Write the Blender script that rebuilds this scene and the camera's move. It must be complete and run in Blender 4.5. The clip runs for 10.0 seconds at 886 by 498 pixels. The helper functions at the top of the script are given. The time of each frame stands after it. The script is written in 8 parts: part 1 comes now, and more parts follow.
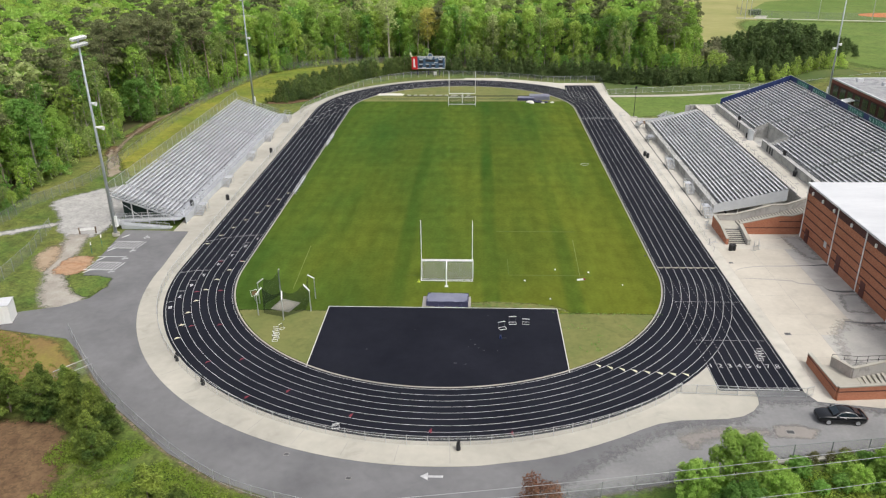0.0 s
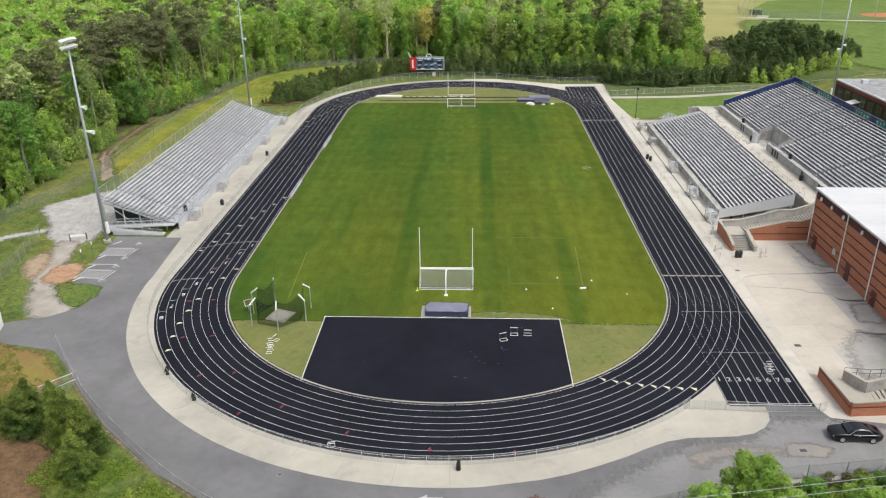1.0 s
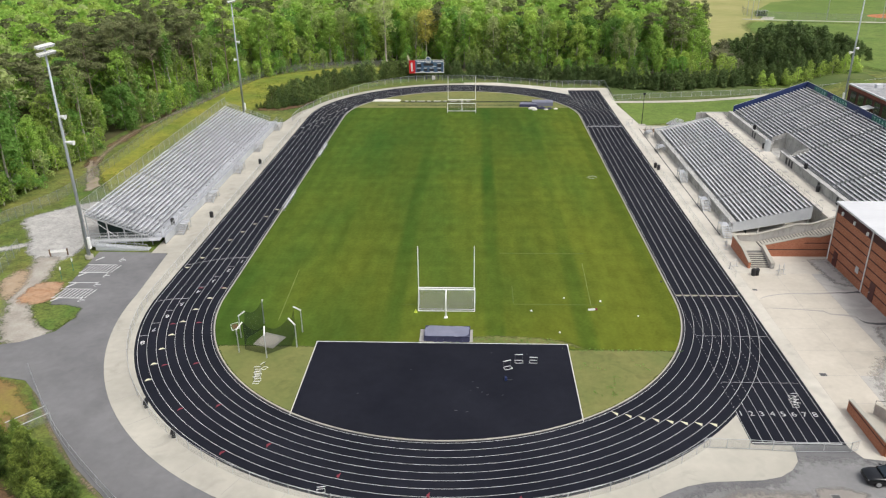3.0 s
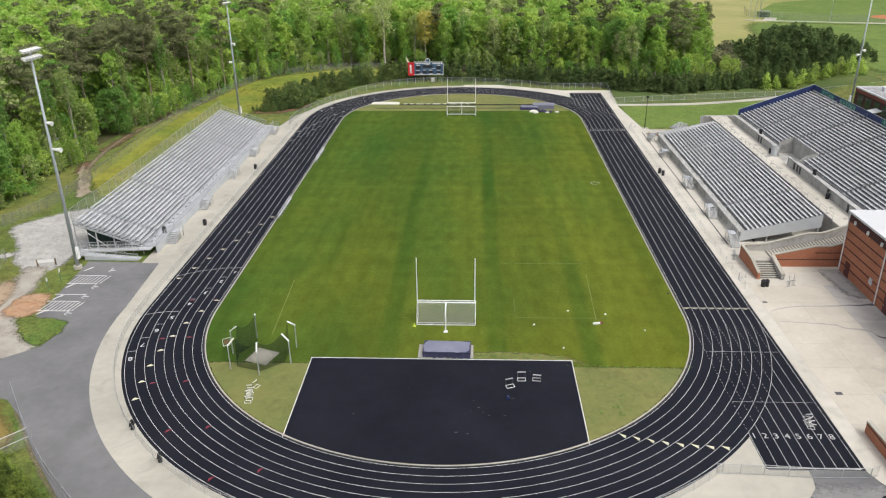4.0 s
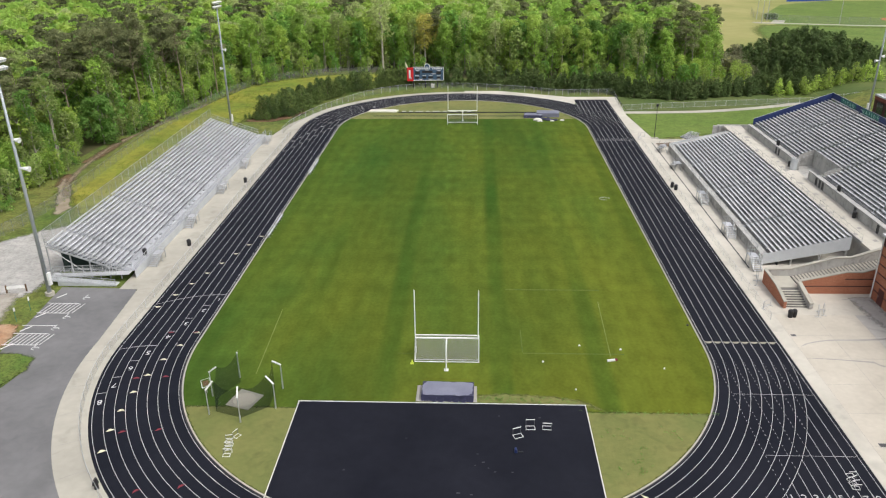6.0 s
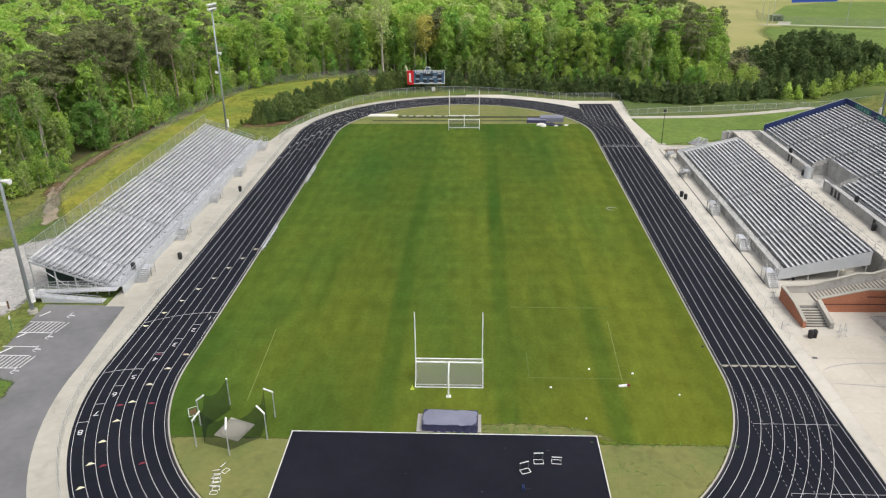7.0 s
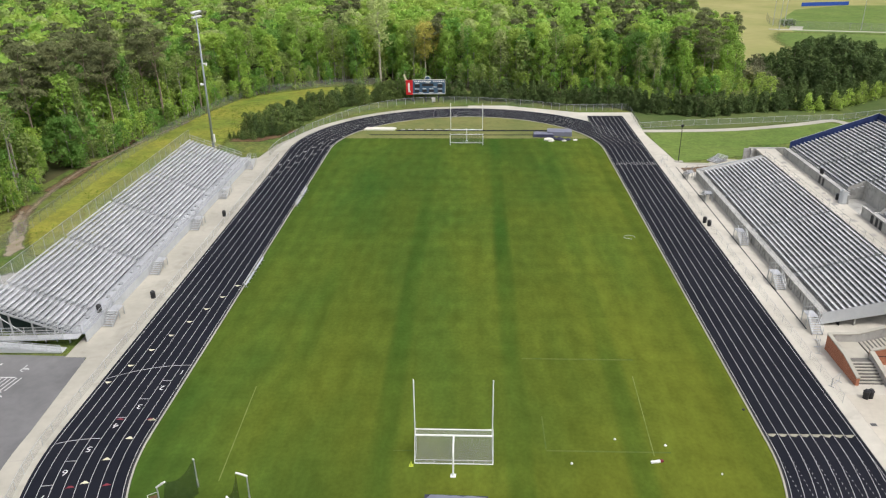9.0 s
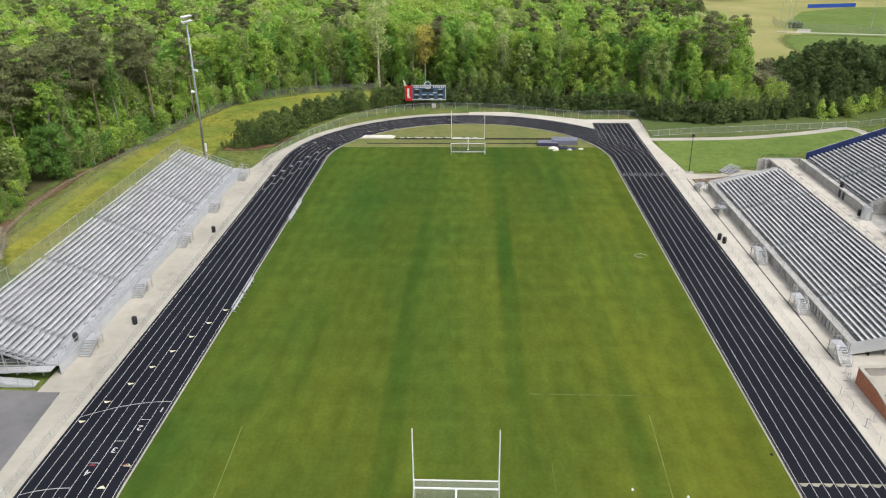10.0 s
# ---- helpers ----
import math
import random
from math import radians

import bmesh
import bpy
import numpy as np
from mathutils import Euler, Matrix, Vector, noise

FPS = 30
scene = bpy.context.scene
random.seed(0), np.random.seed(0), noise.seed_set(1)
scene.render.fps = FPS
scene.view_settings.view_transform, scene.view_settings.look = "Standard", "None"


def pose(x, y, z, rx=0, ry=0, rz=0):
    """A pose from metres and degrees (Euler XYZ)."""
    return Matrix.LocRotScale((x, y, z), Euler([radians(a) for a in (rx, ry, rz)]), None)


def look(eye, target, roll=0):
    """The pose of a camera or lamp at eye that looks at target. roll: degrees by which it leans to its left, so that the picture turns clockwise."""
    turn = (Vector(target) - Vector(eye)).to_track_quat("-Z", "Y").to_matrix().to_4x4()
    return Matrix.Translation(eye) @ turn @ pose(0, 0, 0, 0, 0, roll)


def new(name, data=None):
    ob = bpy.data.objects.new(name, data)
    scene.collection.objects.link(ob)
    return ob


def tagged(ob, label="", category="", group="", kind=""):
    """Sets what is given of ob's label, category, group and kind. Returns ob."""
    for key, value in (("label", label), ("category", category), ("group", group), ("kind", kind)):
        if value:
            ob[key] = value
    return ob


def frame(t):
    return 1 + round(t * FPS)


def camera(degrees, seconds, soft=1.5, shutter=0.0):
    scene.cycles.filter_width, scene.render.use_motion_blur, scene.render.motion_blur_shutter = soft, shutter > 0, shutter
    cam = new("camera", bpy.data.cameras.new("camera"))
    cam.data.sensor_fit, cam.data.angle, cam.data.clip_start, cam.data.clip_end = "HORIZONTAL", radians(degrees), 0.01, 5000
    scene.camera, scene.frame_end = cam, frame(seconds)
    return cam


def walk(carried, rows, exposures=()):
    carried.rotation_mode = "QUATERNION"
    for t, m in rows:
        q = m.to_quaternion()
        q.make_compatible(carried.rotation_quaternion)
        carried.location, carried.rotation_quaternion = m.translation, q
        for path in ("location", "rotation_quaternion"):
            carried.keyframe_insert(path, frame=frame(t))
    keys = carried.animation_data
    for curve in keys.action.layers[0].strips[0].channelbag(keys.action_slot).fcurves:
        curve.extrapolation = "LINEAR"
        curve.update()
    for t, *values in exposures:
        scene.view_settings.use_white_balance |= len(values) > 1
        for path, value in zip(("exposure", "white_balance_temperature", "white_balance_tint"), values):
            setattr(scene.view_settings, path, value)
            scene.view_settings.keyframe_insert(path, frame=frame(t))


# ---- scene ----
cam = camera(60.7, 10.0, 1.2)
PATH = [
    (0, (4.01, -96.399, 47.169), (3.924, -94.57, 46.366), -0.6),
    (0.5, (3.941, -94.852, 47.157), (3.857, -93.023, 46.353), -0.6),
    (1, (3.826, -93.342, 47.111), (3.743, -91.513, 46.306), -0.6),
    (1.5, (3.708, -91.771, 47.041), (3.625, -89.942, 46.236), -0.6),
    (2, (3.649, -90.143, 46.991), (3.566, -88.314, 46.186), -0.6),
    (2.5, (3.604, -88.487, 46.949), (3.521, -86.658, 46.144), -0.6),
    (4, (3.382, -83.08, 46.871), (3.301, -81.251, 46.066), -0.6),
    (4.5, (3.276, -81.052, 46.851), (3.195, -79.223, 46.045), -0.6),
    (5, (3.183, -78.972, 46.815), (3.102, -77.143, 46.01), -0.6),
    (5.5, (3.12, -76.744, 46.784), (3.039, -74.915, 45.98), -0.6),
    (7, (2.596, -69.232, 46.732), (2.514, -67.403, 45.928), -0.6),
    (7.5, (2.417, -66.419, 46.711), (2.334, -64.589, 45.908), -0.6),
    (8, (2.187, -63.445, 46.686), (2.105, -61.615, 45.884), -0.6),
    (8.5, (1.922, -60.251, 46.68), (1.841, -58.42, 45.879), -0.6),
    (9, (1.688, -56.908, 46.705), (1.608, -55.078, 45.904), -0.6),
    (9.5, (1.422, -53.455, 46.73), (1.342, -51.624, 45.929), -0.6),
    (10, (1.293, -49.94, 46.778), (1.213, -48.109, 45.977), -0.6),
]
walk(cam, [(t, look(eye, target, roll)) for t, eye, target, roll in PATH])

# ---- world, sun, exposure ----
SUN_EL, SUN_AZ = 60.0, 128.0          # degrees; azimuth clockwise from +y
world = bpy.data.worlds.new("sky")
scene.world = world
world.use_nodes = True
wn = world.node_tree
sky = wn.nodes.new("ShaderNodeTexSky")
sky.sky_type = 'NISHITA'
sky.sun_disc = False
sky.sun_elevation, sky.sun_rotation = radians(SUN_EL), radians(SUN_AZ)
sky.air_density, sky.dust_density = 1.0, 5.0
veil = wn.nodes.new("ShaderNodeHueSaturation")      # thin high cloud: a paler, whiter sky
veil.inputs["Saturation"].default_value = 0.35
wn.links.new(sky.outputs[0], veil.inputs["Color"])
wn.links.new(veil.outputs[0], wn.nodes["Background"].inputs[0])
wn.nodes["Background"].inputs[1].default_value = 0.12
sun = bpy.data.lights.new("sun", 'SUN')
sun.energy, sun.angle, sun.color = 0.6, radians(18), (1.0, 0.96, 0.89)
sun_ob = new("sun", sun)
sa, se = radians(SUN_AZ), radians(SUN_EL)
sun_ob.matrix_world = look((math.sin(sa) * math.cos(se) * 100, math.cos(sa) * math.cos(se) * 100, math.sin(se) * 100), (0, 0, 0))
scene.view_settings.exposure = 0.68


# ---- materials ----
def material(name, a, b=None, scale=1.0, rough=0.8, metal=0.0, bump=0.0, bump_scale=None, fine=0.0, vary=0.0,
             island=0.0, spec=0.3, stretch=(1, 1, 1)):
    """A node material: two colours mixed by a coarse noise, a fine grain, bump, and a tint by object or by piece."""
    m = bpy.data.materials.new(name)
    m.use_nodes = True
    nt = m.node_tree
    n, ln = nt.nodes, nt.links
    p = n["Principled BSDF"]
    p.inputs["Roughness"].default_value = rough
    p.inputs["Metallic"].default_value = metal
    p.inputs["Specular IOR Level"].default_value = spec
    geo = n.new("ShaderNodeNewGeometry")
    mp = n.new("ShaderNodeMapping")
    mp.inputs["Scale"].default_value = stretch
    ln.new(geo.outputs["Position"], mp.inputs[0])
    t1 = n.new("ShaderNodeTexNoise")
    t1.inputs["Scale"].default_value = scale
    t1.inputs["Detail"].default_value = 5
    t1.inputs["Roughness"].default_value = 0.6
    ln.new(mp.outputs[0], t1.inputs["Vector"])
    ramp = n.new("ShaderNodeMapRange")
    ramp.inputs[1].default_value, ramp.inputs[2].default_value = 0.32, 0.68
    ln.new(t1.outputs["Fac"], ramp.inputs[0])
    mix = n.new("ShaderNodeMix")
    mix.data_type = 'RGBA'
    mix.inputs[6].default_value = (*a, 1)
    mix.inputs[7].default_value = (*(b or a), 1)
    ln.new(ramp.outputs[0], mix.inputs[0])
    col = mix.outputs[2]

    def times(col, fac_socket, lo, hi):
        r = n.new("ShaderNodeMapRange")
        r.inputs[3].default_value, r.inputs[4].default_value = lo, hi
        ln.new(fac_socket, r.inputs[0])
        v = n.new("ShaderNodeVectorMath")
        v.operation = 'SCALE'
        ln.new(col, v.inputs[0])
        ln.new(r.outputs[0], v.inputs["Scale"])
        return v.outputs[0]

    if fine:
        t2 = n.new("ShaderNodeTexNoise")
        t2.inputs["Scale"].default_value = scale * 11
        t2.inputs["Detail"].default_value = 3
        ln.new(mp.outputs[0], t2.inputs["Vector"])
        col = times(col, t2.outputs["Fac"], 1 - fine, 1 + fine)
    if vary:
        oi = n.new("ShaderNodeObjectInfo")
        col = times(col, oi.outputs["Random"], 1 - vary, 1 + vary)
    if island:
        col = times(col, geo.outputs["Random Per Island"], 1 - island, 1 + island)
    ln.new(col, p.inputs["Base Color"])
    if bump:
        t3 = n.new("ShaderNodeTexNoise")
        t3.inputs["Scale"].default_value = bump_scale or scale * 8
        t3.inputs["Detail"].default_value = 4
        ln.new(mp.outputs[0], t3.inputs["Vector"])
        bp = n.new("ShaderNodeBump")
        bp.inputs["Strength"].default_value = bump
        bp.inputs["Distance"].default_value = 0.05
        ln.new(t3.outputs["Fac"], bp.inputs["Height"])
        ln.new(bp.outputs[0], p.inputs["Normal"])
    return m


def field_material():
    """Mown turf: narrow dark mower bands along the pitch, worn yellow patches, fine blades."""
    m = material("turf", (0.044, 0.094, 0.017), (0.090, 0.122, 0.018), 0.04, 0.95, bump=0.3, bump_scale=6, fine=0.16, stretch=(1.5, 0.45, 1), spec=0.02)
    nt = m.node_tree
    n, ln = nt.nodes, nt.links
    p = n["Principled BSDF"]
    src = p.inputs["Base Color"].links[0].from_socket
    geo = n.new("ShaderNodeNewGeometry")
    sep = n.new("ShaderNodeSeparateXYZ")
    ln.new(geo.outputs["Position"], sep.inputs[0])

    def math_node(op, a, c=None, d=None):
        q = n.new("ShaderNodeMath")
        q.operation = op
        for k, s in enumerate((a, c, d)):
            if s is None:
                continue
            if isinstance(s, (int, float)):
                q.inputs[k].default_value = s
            else:
                ln.new(s, q.inputs[k])
        return q.outputs[0]

    def stretched(scale, sx, sy, detail=3):
        mp = n.new("ShaderNodeMapping")
        mp.inputs["Scale"].default_value = (sx, sy, 1)
        ln.new(geo.outputs["Position"], mp.inputs[0])
        t = n.new("ShaderNodeTexNoise")
        t.inputs["Scale"].default_value = scale
        t.inputs["Detail"].default_value = detail
        ln.new(mp.outputs[0], t.inputs["Vector"])
        return t.outputs["Fac"]

    wob = stretched(0.06, 1, 0.25)
    x = math_node('MULTIPLY_ADD', wob, 0.7, sep.outputs["X"])
    def band(period, shift, lo, hi, dark, light):
        c = math_node('COSINE', math_node('MULTIPLY', math_node('ADD', math_node('ABSOLUTE', x), shift), 6.2832 / period))
        r = n.new("ShaderNodeMapRange")
        r.interpolation_type = 'SMOOTHSTEP'
        r.inputs[1].default_value, r.inputs[2].default_value = lo, hi
        r.inputs[3].default_value, r.inputs[4].default_value = light, dark
        ln.new(c, r.inputs[0])
        return r.outputs[0]
    narrow = band(11.2, -6.5, 0.62, 1.0, 0.64, 1.0)
    wide = band(21.6, -0.3, -0.8, 0.8, 1.05, 0.96)
    streak = n.new("ShaderNodeMapRange")
    streak.inputs[1].default_value, streak.inputs[2].default_value = 0.35, 0.65
    ln.new(stretched(0.09, 1.0, 0.22), streak.inputs[0])
    narrow = math_node('ADD', math_node('MULTIPLY', math_node('SUBTRACT', narrow, 1.0), streak.outputs[0]), 1.0)
    fine = n.new("ShaderNodeMapRange")
    fine.inputs[3].default_value, fine.inputs[4].default_value = 0.82, 1.18
    ln.new(stretched(0.55, 1.0, 0.06, 4), fine.inputs[0])
    mottle = n.new("ShaderNodeMapRange")                  # clumps and thin spots a few metres wide
    mottle.inputs[1].default_value, mottle.inputs[2].default_value = 0.3, 0.7
    mottle.inputs[3].default_value, mottle.inputs[4].default_value = 0.87, 1.13
    ln.new(stretched(0.6, 1.0, 0.5, 7), mottle.inputs[0])
    speck = n.new("ShaderNodeMapRange")                   # single tufts and bare specks
    speck.inputs[1].default_value, speck.inputs[2].default_value = 0.3, 0.7
    speck.inputs[3].default_value, speck.inputs[4].default_value = 0.91, 1.09
    ln.new(stretched(2.6, 1.0, 0.8, 4), speck.inputs[0])
    cross = n.new("ShaderNodeMapRange")                   # faint cross-cut marks
    cross.inputs[1].default_value, cross.inputs[2].default_value = 0.35, 0.65
    cross.inputs[3].default_value, cross.inputs[4].default_value = 0.94, 1.05
    ln.new(stretched(0.3, 0.09, 1.0, 3), cross.inputs[0])
    wide = math_node('MULTIPLY', wide, cross.outputs[0])
    f = math_node('MULTIPLY', math_node('MULTIPLY', math_node('MULTIPLY', wide, mottle.outputs[0]), fine.outputs[0]), speck.outputs[0])

    def blend(col, fac, to):
        q = n.new("ShaderNodeMix")
        q.data_type = 'RGBA'
        q.inputs[7].default_value = (*to, 1)
        ln.new(fac, q.inputs[0])
        ln.new(col, q.inputs[6])
        return q.outputs[2]

    dry = n.new("ShaderNodeMapRange")                     # the drier, yellower side of the pitch
    dry.interpolation_type = 'SMOOTHSTEP'
    dry.inputs[1].default_value, dry.inputs[2].default_value, dry.inputs[4].default_value = 0.3, 1.05, 0.6
    side = math_node('MULTIPLY_ADD', sep.outputs["X"], 0.011, math_node('MULTIPLY_ADD', sep.outputs["Y"], -0.0044, 0.24))
    ln.new(math_node('ADD', side, stretched(0.055, 1.0, 0.6, 6)), dry.inputs[0])
    col = blend(src, dry.outputs[0], (0.137, 0.151, 0.019))
    away = n.new("ShaderNodeMapRange")                    # the middle bands are the strongest
    away.inputs[1].default_value, away.inputs[2].default_value, away.inputs[3].default_value, away.inputs[4].default_value = 8.0, 15.0, 2.2, 1.05
    ln.new(math_node('ABSOLUTE', sep.outputs["X"]), away.inputs[0])
    hand = n.new("ShaderNodeMapRange")                    # and more so right of the middle
    hand.inputs[1].default_value, hand.inputs[2].default_value, hand.inputs[3].default_value, hand.inputs[4].default_value = -3.0, 3.0, 0.75, 1.25
    ln.new(sep.outputs["X"], hand.inputs[0])
    lush = math_node('MULTIPLY', math_node('MULTIPLY', math_node('SUBTRACT', 1.0, narrow), away.outputs[0]), hand.outputs[0])
    col = blend(col, lush, (0.026, 0.076, 0.012))
    v = n.new("ShaderNodeVectorMath")
    v.operation = 'SCALE'
    ln.new(col, v.inputs[0])
    ln.new(f, v.inputs["Scale"])
    ln.new(v.outputs[0], p.inputs["Base Color"])
    return m


def blotched(m, scale, lo, hi, dark, light):
    """Adds broad soft stains to a material: a coarse warped noise scales its colour."""
    n, ln = m.node_tree.nodes, m.node_tree.links
    p = n["Principled BSDF"]
    src = p.inputs["Base Color"].links[0].from_socket
    geo = n.new("ShaderNodeNewGeometry")
    t = n.new("ShaderNodeTexNoise")
    t.inputs["Scale"].default_value, t.inputs["Detail"].default_value, t.inputs["Distortion"].default_value = scale, 6, 1.2
    ln.new(geo.outputs["Position"], t.inputs["Vector"])
    r = n.new("ShaderNodeMapRange")
    r.interpolation_type = 'SMOOTHSTEP'
    r.inputs[1].default_value, r.inputs[2].default_value, r.inputs[3].default_value, r.inputs[4].default_value = lo, hi, dark, light
    ln.new(t.outputs["Fac"], r.inputs[0])
    v = n.new("ShaderNodeVectorMath")
    v.operation = 'SCALE'
    ln.new(src, v.inputs[0])
    ln.new(r.outputs[0], v.inputs["Scale"])
    ln.new(v.outputs[0], p.inputs["Base Color"])
    return m


def net_material(name, colour, cover):
    m = bpy.data.materials.new(name)
    m.use_nodes = True
    n, ln = m.node_tree.nodes, m.node_tree.links
    p = n["Principled BSDF"]
    p.inputs["Base Color"].default_value = (*colour, 1)
    p.inputs["Roughness"].default_value = 0.6
    tr = n.new("ShaderNodeBsdfTransparent")
    mx = n.new("ShaderNodeMixShader")
    mx.inputs[0].default_value = cover
    ln.new(tr.outputs[0], mx.inputs[1])
    ln.new(p.outputs[0], mx.inputs[2])
    ln.new(mx.outputs[0], n["Material Output"].inputs[0])
    return m


TURF = field_material()
GRASS_LIGHT = material("light_grass", (0.125, 0.15, 0.043), (0.19, 0.188, 0.062), 0.12, 0.95, bump=0.4, bump_scale=5, fine=0.2)
GRASS = material("rough_grass", (0.07, 0.13, 0.022), (0.165, 0.17, 0.042), 0.11, 0.95, bump=0.6, bump_scale=3, fine=0.3)
GRASS_BANK = material("bank_grass", (0.13, 0.185, 0.024), (0.28, 0.265, 0.042), 0.06, 0.95, bump=0.6, bump_scale=3, fine=0.25)
GRASS_LAWN = material("lawn", (0.10, 0.165, 0.028), (0.145, 0.20, 0.042), 0.06, 0.95, bump=0.4, bump_scale=4, fine=0.15)
GRASS_VERGE = material("verge_grass", (0.065, 0.108, 0.026), (0.115, 0.14, 0.04), 0.1, 0.95, bump=0.5, bump_scale=3, fine=0.25)
TRAIL = material("trodden_soil", (0.19, 0.145, 0.095), (0.29, 0.235, 0.165), 0.4, 0.95, bump=0.3, fine=0.2)
MEADOW = material("meadow", (0.20, 0.235, 0.06), (0.36, 0.325, 0.135), 0.02, 0.95, fine=0.12)
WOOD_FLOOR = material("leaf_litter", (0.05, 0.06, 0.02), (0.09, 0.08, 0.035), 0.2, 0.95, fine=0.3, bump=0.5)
CLAY_PALE = material("pale_clay", (0.33, 0.235, 0.15), (0.42, 0.33, 0.235), 0.4, 0.95, bump=0.2, fine=0.15)
CLAY = material("red_clay", (0.36, 0.19, 0.10), (0.42, 0.29, 0.19), 0.4, 0.95, bump=0.2, fine=0.15)
SOIL = material("bare_soil", (0.115, 0.068, 0.036), (0.18, 0.115, 0.06), 0.5, 0.95, bump=0.5, fine=0.2)
DIRT = material("gravelly_dirt", (0.29, 0.26, 0.22), (0.43, 0.40, 0.35), 0.35, 0.95, bump=0.25, bump_scale=9, fine=0.25)
GRAVEL = material("gravel", (0.35, 0.34, 0.32), (0.48, 0.465, 0.44), 0.35, 0.95, bump=0.25, bump_scale=9, fine=0.2)
ASPHALT = material("asphalt", (0.142, 0.141, 0.144), (0.20, 0.198, 0.20), 0.1, 0.85, bump=0.2, bump_scale=20, fine=0.1)
CONCRETE = material("concrete", (0.365, 0.346, 0.296), (0.495, 0.468, 0.40), 0.09, 0.85, bump=0.15, bump_scale=8, fine=0.1)
CONCRETE_WALL = material("cast_concrete", (0.36, 0.35, 0.33), (0.50, 0.49, 0.46), 0.45, 0.85, bump=0.2, fine=0.15, stretch=(1, 1, 0.35))
TRACK = material("track_rubber", (0.0105, 0.0115, 0.0175), (0.0165, 0.0175, 0.0248), 0.1, 0.9, bump=0.25, bump_scale=30, fine=0.15, spec=0.09)
PAINT = material("white_line_paint", (0.62, 0.62, 0.60), (0.75, 0.75, 0.73), 0.8, 0.7, fine=0.1)
PAINT_OLD = material("worn_white_paint", (0.38, 0.38, 0.38), (0.62, 0.62, 0.61), 1.4, 0.7, fine=0.2)
PAINT_DULL = material("faded_cream_paint", (0.30, 0.29, 0.22), (0.46, 0.44, 0.34), 1.4, 0.7, fine=0.2)
YELLOW = material("yellow_paint", (0.66, 0.63, 0.42), (0.76, 0.74, 0.55), 1.0, 0.7, fine=0.1)
RED = material("red_paint", (0.17, 0.022, 0.035), (0.24, 0.04, 0.055), 1.0, 0.7, fine=0.1)
ALU = material("aluminium_plank", (0.48, 0.488, 0.505), (0.63, 0.638, 0.655), 0.5, 0.5, 0.15, fine=0.1, vary=0.07)
ALU_FOOT = material("aluminium_foot_plank", (0.38, 0.392, 0.415), (0.49, 0.50, 0.525), 0.5, 0.55, 0.15, fine=0.12, vary=0.08)
FOOT_MID = material("grey_foot_plank", (0.19, 0.192, 0.20), (0.27, 0.27, 0.28), 0.5, 0.6, 0.15, fine=0.15, vary=0.12)
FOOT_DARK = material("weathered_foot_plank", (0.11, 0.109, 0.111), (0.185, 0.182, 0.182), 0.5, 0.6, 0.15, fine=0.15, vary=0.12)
GALV = material("galvanised_steel", (0.45, 0.46, 0.47), (0.56, 0.57, 0.58), 0.7, 0.5, 0.55, fine=0.1)
SKIRT = material("pale_metal_sheet", (0.50, 0.52, 0.54), (0.60, 0.62, 0.635), 0.35, 0.55, 0.2, fine=0.06)
POLE_STEEL = material("pole_steel", (0.33, 0.36, 0.39), (0.44, 0.47, 0.50), 0.4, 0.5, 0.25, fine=0.08)
DARK_STEEL = material("dark_steel", (0.03, 0.032, 0.035), (0.05, 0.05, 0.055), 1, 0.5, 0.4)
WHITE_STEEL = material("white_enamel", (0.78, 0.78, 0.76), (0.84, 0.84, 0.82), 1, 0.4, fine=0.04)
BLACK = material("black_plastic", (0.018, 0.018, 0.02), (0.03, 0.03, 0.032), 2, 0.5, fine=0.1)
BRICK_DARK = material("dark_brick_band", (0.07, 0.03, 0.028), (0.10, 0.045, 0.04), 2, 0.85, fine=0.15)
ROOF = material("white_membrane", (0.56, 0.565, 0.58), (0.66, 0.665, 0.675), 0.3, 0.6, fine=0.05, stretch=(0.3, 1, 1))
BLUE = material("navy_vinyl", (0.018, 0.03, 0.10), (0.03, 0.05, 0.15), 0.6, 0.5, fine=0.1)
GREEN_PANEL = material("green_vinyl", (0.02, 0.12, 0.10), (0.03, 0.16, 0.13), 0.6, 0.5)
NAVY_MAT = material("slate_blue_vinyl", (0.165, 0.17, 0.23), (0.215, 0.22, 0.285), 0.5, 0.45, bump=0.3, bump_scale=2, fine=0.08)
NAVY_DARK = material("dark_blue_vinyl", (0.02, 0.022, 0.05), (0.035, 0.035, 0.075), 0.8, 0.5, bump=0.3, bump_scale=3)
SCORE_BLUE = material("scoreboard_blue", (0.05, 0.10, 0.17), (0.07, 0.13, 0.21), 0.6, 0.4, fine=0.05)
SCORE_RED = material("red_sign", (0.55, 0.02, 0.025), (0.62, 0.03, 0.035), 0.6, 0.4)
GLASS_DARK = material("dark_glass", (0.014, 0.022, 0.03), (0.022, 0.034, 0.046), 1, 0.08, spec=0.6)
LAMP_GLASS = material("lamp_glass", (0.55, 0.58, 0.62), (0.68, 0.71, 0.75), 3, 0.12, 0.3, spec=0.6)
CAR_PAINT = material("black_car_paint", (0.004, 0.0045, 0.006), (0.007, 0.0075, 0.01), 1, 0.06, spec=0.6)
TYRE = material("tyre_rubber", (0.015, 0.015, 0.015), (0.025, 0.025, 0.025), 8, 0.85)
SAND = material("pale_cover", (0.62, 0.61, 0.55), (0.72, 0.70, 0.62), 0.6, 0.8, bump=0.3, fine=0.06)
